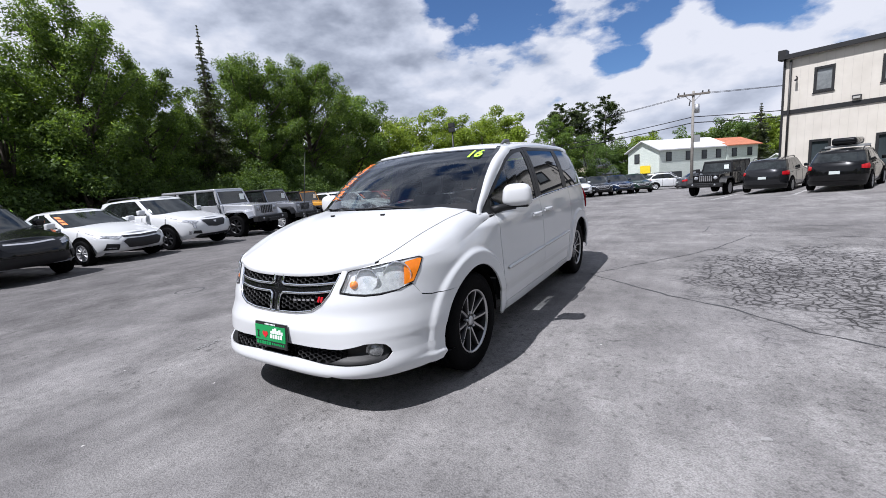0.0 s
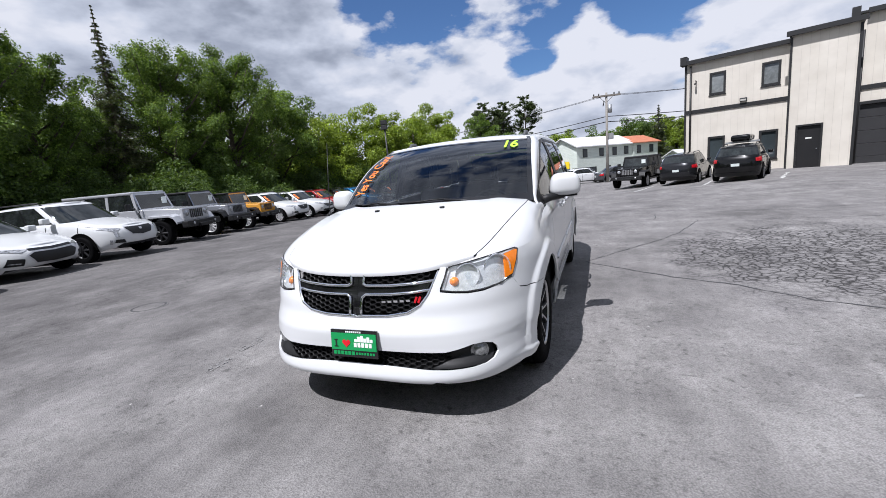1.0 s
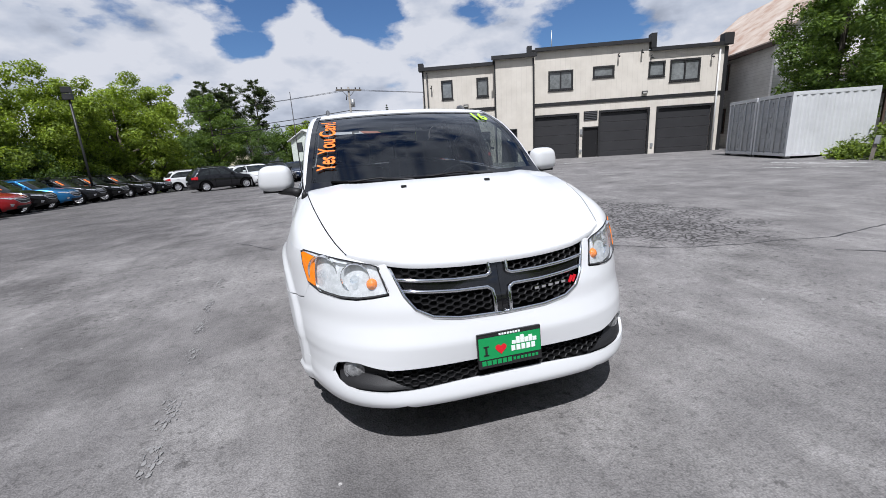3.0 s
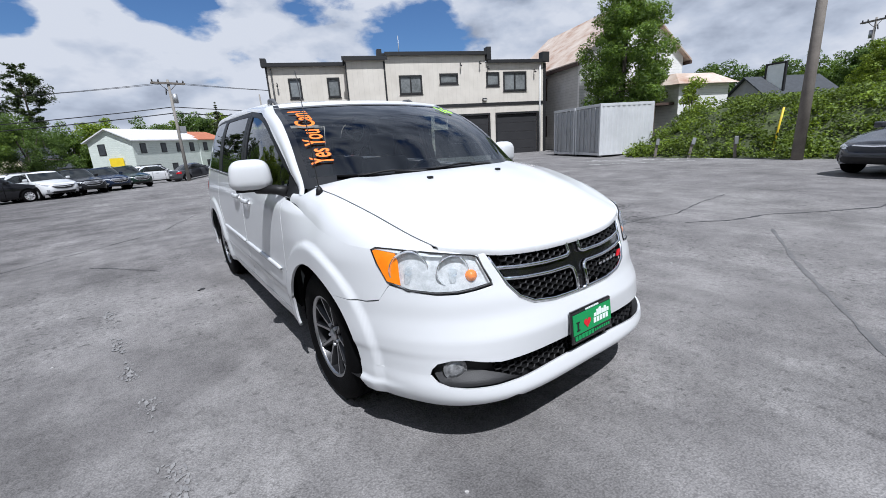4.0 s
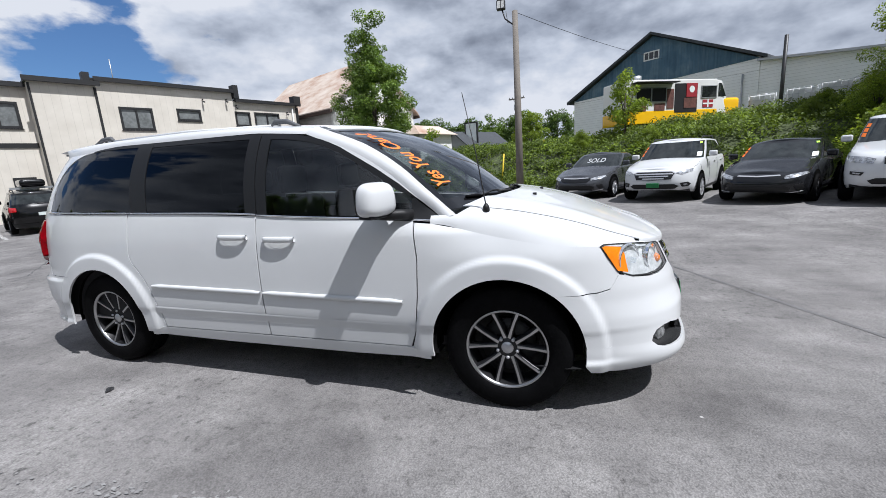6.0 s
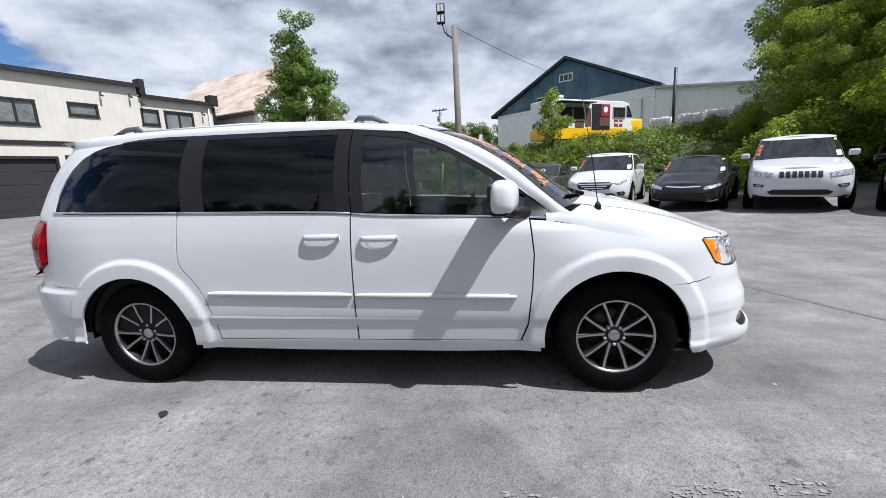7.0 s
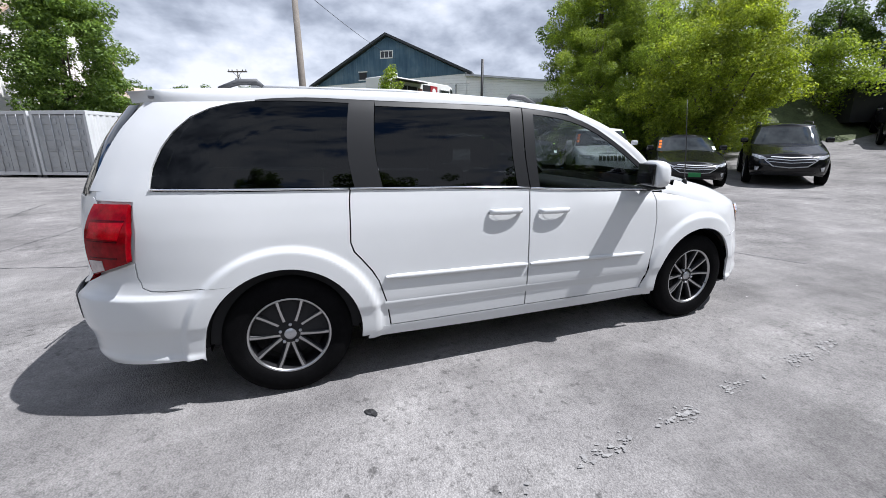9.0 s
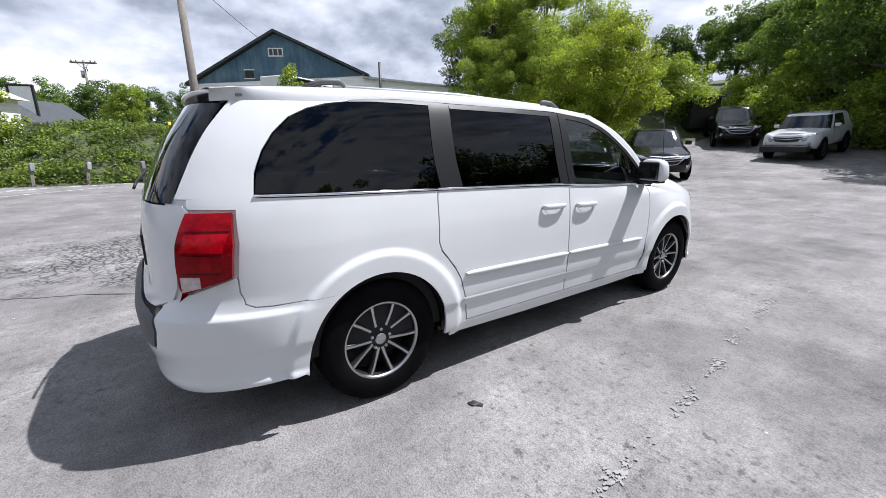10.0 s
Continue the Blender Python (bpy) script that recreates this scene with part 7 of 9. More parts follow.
def conifer(H, R, seed, layers=26, mat=None, base=.08, droop=.35, size=.2, dense=22, round_top=False):
    """Trunk and whorls of drooping sprays; round_top: a pine's open, domed crown on a bare trunk."""
    rng = np.random.default_rng(seed)
    P, Nn, S = [], [], []
    vs, fs = tube_data([(0, 0, -.4), (0, 0, H * .5), (0, 0, H * .98)], [R * .07, R * .045, .02], 7)
    for i in range(layers):
        k = min(1, max(0, (i + rng.uniform(-.3, .3)) / layers))
        z = H * (base + (1 - base) * k)
        if round_top:
            r = R * math.sqrt(max(.02, 1 - (1.45 * k - .5) ** 2)) * rng.uniform(.55, 1.1)
        else:
            r = R * (1 - k) ** 1.05 * rng.uniform(.6, 1.1)
        for j in range(rng.integers(4, 7) if round_top else rng.integers(6, 10)):
            a = rng.uniform(0, 2 * math.pi)
            L = r * rng.uniform(.6, 1.1)
            d = np.array([math.cos(a), math.sin(a), -droop * rng.uniform(.4, 1)])
            n = max(6, int(L * dense))
            t = rng.uniform(.45 if round_top else .12, 1, n)
            q = np.array([0, 0, z]) + d * (L * t)[:, None] + rng.normal(size=(n, 3)) * (.1 * L * (1.1 - .5 * t))[:, None]
            P.append(q)
            nn = np.array([0, 0, .8]) + rng.normal(size=(n, 3)) * .5
            Nn.append(nn / np.linalg.norm(nn, axis=1)[:, None])
            S.append(size * rng.uniform(.7, 1.4, n))
            e = np.array([0, 0, z]) + d * L * .8
            v2, f2 = tube_data([(0, 0, z), tuple(e)], [.025, .008], 4)
            o = len(vs)
            vs += v2
            fs += [tuple(x + o for x in f) for f in f2]
    P, Nn, S = np.concatenate(P), np.concatenate(Nn), np.concatenate(S)
    V, F = leaf_cards(P, Nn, S, rng)
    return mesh_of("trunk", vs, fs, BARK), np_mesh("crown", V, F, mat or NEEDLE)


def plant(name, label, meshes, x, y, rz=0.0, sc=1.0, sz=1.0, group="", dz=0.0):
    t = thing(name, label, "tree", pose(x, y, ground_z(x, y) - .05 + dz, 0, 0, rz) @ Matrix.Diagonal((sc, sc, sc * sz, 1)), group)
    part("trunk", meshes[0], t)
    part("crown", meshes[1], t)
    return t


KIND = {
    "dark1": broadleaf(10, 3.6, 1.0, LEAF_DARK, 1, 26000, .10, 120),
    "dark2": broadleaf(11, 3.2, 1.2, LEAF_DARK, 2, 24000, .10, 110),
    "maple1": broadleaf(11, 3.6, 1.6, LEAF_MID, 3, 28000, .10, 125),
    "maple2": broadleaf(10, 3.1, 1.2, LEAF_MID, 4, 24000, .10, 105),
    "light1": broadleaf(8, 3.2, .4, LEAF_LIGHT, 5, 22000, .095, 100),
    "light2": broadleaf(8.4, 2.8, .5, LEAF_LIGHT, 6, 20000, .095, 90),
    "bright": broadleaf(6.4, 2.6, .2, LEAF_BRIGHT, 7, 60000, .050, 170, .24),
    "bush": broadleaf(3.0, 2.2, -.2, LEAF_LIGHT, 8, 14000, .075, 70, .34),
    "under": broadleaf(3.6, 2.6, -.3, LEAF_DARK, 9, 20000, .07, 60, .36),
    "slim": broadleaf(10.4, 2.35, .8, LEAF_MID, 10, 64000, .075, 330, .26),
    "drive1": broadleaf(8.4, 3.2, .4, LEAF_LIGHT, 16, 60000, .055, 150, .23),
    "drive2": broadleaf(10.5, 3.3, 1.2, LEAF_LIGHT, 17, 65000, .060, 170, .22),
    "sapling": broadleaf(3.4, .9, .6, LEAF_LIGHT, 12, 3600, .07, 40, .42),
    "far1": broadleaf(10, 3.6, .6, LEAF_DARK, 13, 14000, .145, 95, .30),
    "far2": broadleaf(9.4, 3.2, .6, LEAF_MID, 14, 14000, .14, 95, .30),
    "far3": broadleaf(8.4, 3.2, .3, LEAF_LIGHT, 15, 14000, .14, 95, .30),
    "mlimb1": limbed(11, 3.5, 2.0, LEAF_MID, 31),
    "mlimb2": limbed(10, 3.2, 1.6, LEAF_MID, 32, 24, 48000),
    "mlimb3": limbed(11, 3.9, 1.4, LEAF_MID, 33, 34, 74000),
    "spruce": conifer(13.2, 2.7, 20, 58, size=.055, dense=64),
    "spruce2": conifer(10, 3.0, 21, 26, size=.13, dense=34),
    "pine": conifer(15, 2.9, 22, 20, PINE_NEEDLE, .46, -.30, .12, 60, True),
}
GT = "trees behind the parked row"
rng_t = random.Random(4)
# front rank of the wood behind the left row, as it stands
for kind, x, y, h in (("dark2", -19.5, -6.5, .80), ("maple2", -19.2, -2.5, .92), ("maple1", -20.8, 1.2, .70), ("mlimb1", -19.4, 3.5, .90), ("dark2", -21.5, 3.9, .52), ("mlimb2", -20.8, 6.4, .86), ("dark1", -23.0, 8.4, .60), ("spruce", -21.2, 10.0, .86), ("mlimb2", -22.4, 9.6, .72),
                      ("mlimb3", -21.8, 13.2, .95), ("mlimb3", -21.2, 17.0, 1.0), ("dark1", -22.6, 15.0, .66), ("maple2", -22.0, 21.5, .95), ("dark1", -23.5, 26.0, .95), ("light1", -21.0, 25.6, .95),
                      ("light1", -20.3, 29.0, 1.05), ("light2", -18.6, 32.5, 1.05), ("light1", -17.0, 36.5, 1.05), ("light2", -15.6, 39.8, 1.12), ("light1", -18.6, 40, 1.1), ("maple2", -12.5, 47.5, .9), ("dark1", -9.5, 52, .7)):
    lab = {"d": "dense dark green broadleaf tree in full summer leaf", "m": "tall green maple tree in full leaf", "l": "light green broadleaf tree with loose branches", "s": "tall narrow dark spruce"}[kind[0]]
    plant("tree", lab, KIND[kind], x, y, rng_t.uniform(0, 360), h, 1.0, GT)
for k in range(20):
    y = -14 + k * 3.0
    x = -26 - rng_t.uniform(0, 5) + max(0, (y - 20)) * .12
    kind = rng_t.choice(["far1", "far1", "far2"])
    plant("tree", "dark broadleaf tree deeper in the wood", KIND[kind], x, y, rng_t.uniform(0, 360), rng_t.uniform(.62, .85), 1.0, GT)
for k in range(19):
    y = -9 + k * 2.4
    plant("shrub", "dark understorey shrub at the wood's edge", KIND["under"], -18.0 - rng_t.uniform(0, 1.2) - (1.4 if y > 12 else 0), y, rng_t.uniform(0, 360), rng_t.uniform(.7, 1.05), 1.0, GT)
GT = "far trees behind the mint house"
for x, y, h in ((-20.0, 78, 1.08), (-16.2, 79, 1.06), (-12.0, 79.8, 1.1), (-18.2, 80, .98)):
    plant("pine_tree", "tall thin pine with a bare lower trunk", KIND["pine"], x, y, rng_t.uniform(0, 360), h, 1.0, GT)
for k in range(30):
    a = -26 + k * 2.2 + rng_t.uniform(-.5, .5)
    y = 72 + rng_t.uniform(0, 9)
    kind = rng_t.choice(["far1", "far2", "far3", "far3", "far2", "far1"])
    plant("tree", "distant mixed woodland tree", KIND[kind], a, y, rng_t.uniform(0, 360), rng_t.uniform(.75, 1.0), 1.0, GT)
for x, y, h in ((10.2, 70.5, .92), (16, 66, .8)):
    plant("spruce_tree", "dark distant spruce tree", KIND["spruce2"], x, y, rng_t.uniform(0, 360), h, 1.0, GT)
GT = "trees beyond the bank"
for kind, x, y, h in (("far1", 54, 18, .85), ("far1", 56, 13.2, .82), ("far2", 57, 10, .75), ("far1", 58, 6, .70), ("far1", 68, 1.4, .75), ("far2", 70, -3, .70), ("spruce2", 48, 21, .9), ("far1", 62, 22, .9), ("far3", 46, 3.4, .55), ("far2", 66, 10, .78)):
    plant("tree", "distant dark green tree beyond the bank", KIND[kind], x, y, rng_t.uniform(0, 360), h, 1.0, GT)
plant("birch_tree", "slim leafy tree growing in front of the farmhouse", KIND["slim"], 24.0, 11.6, 40, 1.0, 1.0)
plant("sapling", "thin leafy sapling by the farmhouse porch", KIND["sapling"], 25.0, 7.9, 10, 1.0, 1.0)
plant("sapling", "thin leafy sapling on the bank before the food truck", KIND["sapling"], 20.0, -4.1, 70, .85, 1.1)
GT = "trees and bushes along the drive"
for kind, x, y, h in (("drive2", 17.5, -15.5, .80), ("drive2", 14.8, -17.0, .88), ("drive2", 12.2, -18.4, .74), ("bright", 9.2, -14.6, .98), ("drive1", 12.2, -14.6, .80), ("drive1", 14.6, -12.9, .62), ("drive1", 11.0, -17.4, .60), ("dark1", 20.5, -18, .85)):
    plant("tree", {"b": "bright yellow-green leafy bush-tree", "l": "light green leafy tree with loose branches", "d": "tall green leafy tree in full summer leaf"}["d" if kind in ("drive2", "dark1") else "l" if kind == "drive1" else "b"], KIND[kind], x, y, rng_t.uniform(0, 360), h, 1.0, GT)
for kind, x, y, h in (("far2", 24, -39, .62), ("far1", 20.5, -42, .62), ("far2", 17.5, -43, .62), ("far2", 14.5, -42, .64), ("far1", 12.0, -41, .66), ("far2", 9.5, -38, .74), ("maple1", 7.0, -33, .80), ("maple2", 3.6, -28.5, .90), ("maple1", 0.6, -25.5, .86), ("dark1", -2.6, -22.5, .95), ("dark2", -6, -22, 1.0),
                      ("far1", 4.5, -38, .95), ("far1", -1, -33, 1.05), ("spruce", -3.5, -27, .9), ("dark1", -9.5, -20, 1.0), ("far1", -13, -17, 1.0), ("far1", -16, -12, 1.05), ("far1", 28, -36, .7), ("far2", 26, -29, .75), ("light2", 6.2, -28.2, .5)):
    plant("tree", "green tree of the wood beyond the drive", KIND[kind], x, y, rng_t.uniform(0, 360), h, 1.0, GT)
for x, y, k in ((6.0, -27.5, 1.0), (2.0, -25, .9), (-1.5, -20.8, .8), (9.0, -30, .9), (11.6, -25.8, 1.0), (13.0, -12.2, .8), (12.3, -10.8, .7)):
    plant("shrub", "leafy green shrub beside the drive", KIND["bush"], x, y, rng_t.uniform(0, 360), k, 1.0, GT)

for x, y, k in ((17.6, -10.6, .20), (19.0, -11.6, .22), (18.2, -12.8, .32), (16.2, -11.9, .36), (18.4, -5.0, .2), (19.4, -2.0, .22)):
    plant("shrub", "leafy green shrub on the bank", KIND["bush"], x, y, rng_t.uniform(0, 360), k, 1.15, GT)


def bank_weeds():
    rng = np.random.default_rng(33)
    P = []
    clumps = []
    for _ in range(900):
        y = rng.uniform(-16, 7.6)
        x = bank_foot(y) + .15 + rng.uniform(0, 1) ** 1.2 * 7.5
        r = rng.uniform(.25, .75)
        clumps.append((x, y, r))
    for x, y, r in clumps:
        k = int(120 * r / .5)
        d = rng.normal(size=(k, 3))
        d /= np.linalg.norm(d, axis=1)[:, None]
        d[:, 2] = np.abs(d[:, 2])
        q = np.array([x, y, ground_z(x, y)]) + d * r * rng.uniform(.5, 1.05, k)[:, None] * np.array([1, 1, .85])
        P.append(q)
    P = np.concatenate(P)
    N = rng.normal(size=P.shape) * .6 + np.array([-.35, 0, .8])
    N /= np.linalg.norm(N, axis=1)[:, None]
    V, F = leaf_cards(P, N, rng.uniform(.03, .085, len(P)), rng)
    tagged(part("bank_plants", np_mesh("bank_plants", V, F, WEED)), "dense green weeds and ivy covering the bank", "undergrowth", kind="stuff")


bank_weeds()


def edge_grass():
    rng = np.random.default_rng(34)
    P = []
    for _ in range(500):
        y = rng.uniform(-8, 38)
        x = -17.2 - rng.uniform(0, 2.5) - (1.2 if y > 10 else 0)
        k = 26
        d = rng.normal(size=(k, 3)) * .35
        d[:, 2] = np.abs(d[:, 2])
        P.append(np.array([x, y, ground_z(x, y)]) + d)
    P = np.concatenate(P)
    N = rng.normal(size=P.shape) * .6 + np.array([.35, 0, .8])
    N /= np.linalg.norm(N, axis=1)[:, None]
    V, F = leaf_cards(P, N, rng.uniform(.06, .13, len(P)), rng)
    tagged(part("verge_plants", np_mesh("verge_plants", V, F, WEED)), "weeds along the verge under the trees", "undergrowth", kind="stuff")


edge_grass()

# ---- the white minivan: nose towards -y, its right flank at -x, wheelbase 3.078 m ----
vA = smooth_table([(.20, .905), (.27, .930), (.33, .945), (.46, .957), (.495, .966), (.62, .970), (.80, .966), (.95, .957), (1.07, .940), (1.15, .924), (1.30, .888), (1.45, .846), (1.58, .797), (1.64, .765), (1.68, .73)])
vYF = smooth_table([(.20, -2.44), (.255, -2.505), (.30, -2.525), (.34, -2.517), (.40, -2.498), (.46, -2.502), (.53, -2.505), (.58, -2.49), (.63, -2.472), (.69, -2.46), (.76, -2.432), (.82, -2.41), (.88, -2.385), (.95, -2.34), (1.02, -2.28), (1.1, -2.2)])
vYR = smooth_table([(.25, 2.50), (.34, 2.56), (.5, 2.62), (.655, 2.63), (.70, 2.585), (.75, 2.555), (1.0, 2.55), (1.15, 2.53), (1.3, 2.47), (1.45, 2.395), (1.6, 2.29), (1.68, 2.23)])
vY0R = smooth_table([(.2, 1.75), (1.1, 1.72), (1.3, 1.66), (1.45, 1.58), (1.6, 1.48), (1.68, 1.42)])
vNF = smooth_table([(.2, 4.2), (.32, 4.2), (.42, 3.85), (.52, 3.35), (.66, 3.05), (1.2, 3.0)])
vY0F = -1.6
NR = 5.2
WB2, HUB_Z = 1.539, .357
belt = smooth_table([(-1.3, 1.062), (-1.04, 1.086), (-.07, 1.135), (.1, 1.15), (1.0, 1.176), (2.05, 1.203)])


def van_side(q, z, off=0.0):
    """A point of the van's skin: q signed way round the plan (0 nose, 1 tail, its sign the side), z height."""
    s = abs(q)
    sd = -1.0 if q < 0 else 1.0
    a = vA(z)
    yF, yR, y0r = vYF(z), vYR(z), vY0R(z)
    if s < .25:
        f = s / .25 * math.pi / 2
        a += .018 * sstep((.335 - z) / .03) * sstep((s - .13) / .06)
        x, y = a * math.sin(f) ** (2 / vNF(z)), vY0F + (yF - vY0F) * math.cos(f)
        nx, ny = math.sin(f), -math.cos(f)
    elif s > .75:
        f = (1 - s) / .25 * math.pi / 2
        low = sstep((.44 - z) / .16)
        yR += .045 * low
        a += (.016 * sstep((.676 - z) / .016) + .018 * sstep((.350 - z) / .03)) * sstep((s - .77) / .05)
        x, y = a * math.sin(f) ** (2 / NR), y0r + (yR - y0r) * math.cos(f)
        nx, ny = math.sin(f) ** .6, math.cos(f)
    else:
        x, y = a, vY0F + (y0r - vY0F) * (s - .25) / .5
        nx, ny = 1.0, 0.0
    if y < -.2 and z > 1.0:
        x -= .085 * ((-y - .2) / 1.0) ** 2 * sstep((z - 1.0) / .14) * (1 if y > -1.5 else 0)
    if y < -1.0 and z > .84:
        x -= .055 * sstep((z - .84) / .24) * sstep((-1.05 - y) / .5) * (1 - .6 * sstep((-y - 1.8) / .2))
    for wy in (-WB2, WB2):
        r = math.hypot(y - wy, z - HUB_Z)
        if .3 < r < .62 and z < 1.0:
            x += .021 * sstep((.534 - r) / .030) * nx
    k = math.hypot(nx, ny)
    return Vector((sd * (x + off * nx / k), y + off * ny / k, z))


def q_y(y, z):
    if y < vY0F:
        c = min(1.0, (vY0F - y) / (vY0F - vYF(z)))
        return math.acos(c) / (math.pi / 2) * .25
    y0r = vY0R(z)
    if y > y0r:
        c = min(1.0, (y - y0r) / (vYR(z) - y0r))
        return 1 - math.acos(c) / (math.pi / 2) * .25
    return .25 + .5 * (y - vY0F) / (y0r - vY0F)


def q_x(x, z, rear=False):
    n = NR if rear else vNF(z)
    f = math.asin(min(1.0, (abs(x) / vA(z)) ** (n / 2)))
    q = f / (math.pi / 2) * .25
    q = 1 - q if rear else q
    return q if x >= 0 else -q


def skin(name, pts, parent, mat, sides=(-1, 1), off=0.0, cu=.008, cv=.03, lip=.014, label=""):
    """A flank panel on each side; pts: rows (y, z) on the flank or ('x', x, z) on nose or ('r', x, z) on tail."""
    out = []
    for sd in sides:
        poly = []
        for p in pts:
            if p[0] == "x":
                poly.append((sd * q_x(p[1], p[2]), p[2]))
            elif p[0] == "r":
                poly.append((sd * q_x(p[1], p[2], True), p[2]))
            else:
                poly.append((sd * q_y(p[0], p[1]), p[1]))
        out.append(part(name, patch(name, poly, lambda u, v: van_side(u, v, off), cu, cv, mat, lip), parent, label))
    return out


def across(name, half, parent, mat, rear=False, off=0.0, cu=.01, cv=.02, lip=.014, label="", fn=None):
    """A panel over the van's middle line; half: rows (x, z) or ('y', y, z) of its +x half, from the middle line round to it."""
    def qq(p):
        return (q_y(p[1], p[2]), p[2]) if p[0] == "y" else (q_x(p[0], p[1], rear), p[1])
    h = [qq(p) for p in half]
    out = None
    if rear:
        poly = h + [(2 - u, v) for u, v in h[::-1]]

        def f2(u, v):
            return van_side(u if u <= 1 else -(2 - u), v, off)
    else:
        poly = h + [(-u, v) for u, v in h[::-1]]

        def f2(u, v):
            return van_side(u, v, off)
    return part(name, patch(name, poly, fn or f2, cu, cv, mat, lip), parent, label)


def arc(wy, r, a0, a1, n=22):
    """Points (y, z) of a wheel arch; angle 0 towards the nose, 90 up."""
    return [(wy - r * math.cos(math.radians(a0 + (a1 - a0) * i / n)), HUB_Z + r * math.sin(math.radians(a0 + (a1 - a0) * i / n))) for i in range(n + 1)]


def strip(name, rows, parent, mat, label="", m=6):
    """A strip of skin over rows (start, control, end), each a bent line across."""
    vs = []
    for a, c, b in rows:
        a, c, b = Vector(a), Vector(c), Vector(b)
        for i in range(m + 1):
            t = i / m
            vs.append(a * (1 - t) ** 2 + c * 2 * t * (1 - t) + b * t * t)
    return part(name, mesh_of(name, vs, grid_faces(len(rows), m + 1), mat), parent, label)


van = thing("minivan", "white minivan with black windows and dark two-tone alloy wheels", "minivan")
VAN_GLASS = glass("van_windscreen_glass", (0.50, 0.53, 0.53), f0=1.8)
VAN_DOOR_GLASS = glass("van_front_door_glass", (0.50, 0.56, 0.54), f0=1.6)
VAN_PRIVACY = glass("van_privacy_glass", (0.018, 0.019, 0.020), f0=1.36)
GLOSS_BLACK = M("gloss_black", (0.008, 0.008, 0.009), 0.12, var=0.1, coat=0.6)
PILLAR_BLACK = M("pillar_black", (0.013, 0.0135, 0.015), 0.45, var=0.1, spec=0.22)
GRILLE_BLACK = M("grille_black", (0.006, 0.006, 0.0065), 0.5, var=0.15, spec=0.2)
SEAT = M("grey_seat_cloth", (0.05, 0.05, 0.052), 0.85, var=0.15, bump=0.3, bump_scale=180)

# -- flank panels
skin("front_door", [(.012, belt(.012) - .012), (.018, .755), (.016, .345), (-.985, .345), (-1.025, .45), (-1.051, .665), (-1.062, .873), (-1.040, belt(-1.04) - .012)] , van, WHITE_PAINT, label="white front door")
skin("sliding_door", [(.022, belt(.022) - .012), (.028, .755), (.026, .345), (.955, .345), (.974, .482), (1.022, .64), (1.06, .71), (1.114, .78), (1.155, .83), (1.171, .88), (1.166, .99), (1.152, belt(1.15) - .012), (.6, belt(.6) - .012)], van, WHITE_PAINT, label="white sliding door")
skin("rocker_panel", [(-1.095, .338), (1.085, .338), (1.10, .275), (.4, .262), (-.6, .262), (-1.105, .275)], van, WHITE_PAINT)
fz = smooth_table([(-2.01, .918), (-1.9, .925), (-1.7, .95), (-1.5, .985), (-1.3, 1.03), (-1.2, 1.052), (-1.05, 1.066)])
skin("front_fender", [(-1.05, fz(-1.05)), (-1.070, .873), (-1.059, .665), (-1.033, .45), (-.995, .338), (-1.10, .30)] + arc(-WB2, .415, 188, 52) + [(-2.0, .690), (-2.068, .705), (-2.106, .775), (-2.05, .86), (-2.012, fz(-2.01)), (-1.9, fz(-1.9)), (-1.7, fz(-1.7)), (-1.5, fz(-1.5)), (-1.3, fz(-1.3)), (-1.15, fz(-1.15))], van, WHITE_PAINT, cu=.003, cv=.0125, label="white front fender with a flared arch")
skin("quarter_panel", [(1.160, belt(1.16) - .012), (1.174, .99), (1.179, .88), (1.163, .825), (1.121, .775), (1.068, .705), (1.03, .64), (.982, .482), (.963, .338), (1.10, .30)] + arc(WB2 + .006, .412, -8, 123) + [(2.10, .700), (2.165, .704), (2.20, .722), (2.214, .775), (2.215, .850), (2.194, 1.0), (2.188, 1.145), ("r", .76, 1.15), ("r", .745, 1.19), (2.15, belt(2.05)), (2.09, belt(2.05) - .012)], van, WHITE_PAINT, cu=.003, cv=.0125, label="white rear quarter panel with a flared arch")

# -- glass line: front door pane, sliding pane, quarter pane
front_glass = [(-.065, belt(-.065) + .008), (-.065, 1.600), (-.16, 1.592), (-.25, 1.580), (-.35, 1.560), (-.453, 1.530), (-.57, 1.478), (-.693, 1.408), (-.82, 1.326), (-.937, 1.246), (-1.02, 1.180), (-1.03, belt(-1.03) + .008)]
slide_glass = [(.100, belt(.1) + .008), (.100, 1.612), (.5, 1.622), (.970, 1.626), (.972, belt(.972) + .008)]
quart_glass = [(1.130, belt(1.13) + .008), (1.112, 1.638), (1.30, 1.641), (1.476, 1.640), (1.60, 1.632), (1.71, 1.617), (1.81, 1.590), (1.90, 1.546), (1.98, 1.475), (2.04, 1.395), (2.085, 1.30), (2.105, belt(2.05) + .008)]
for sd in (-1, 1):
    skin("front_door_window", front_glass, van, VAN_DOOR_GLASS, (sd,), -.006, .012, .05, 0)
    skin("sliding_door_window", slide_glass, van, VAN_PRIVACY, (sd,), -.004, .012, .05, 0)
    skin("quarter_window", quart_glass, van, VAN_PRIVACY, (sd,), -.004, .012, .05, 0)


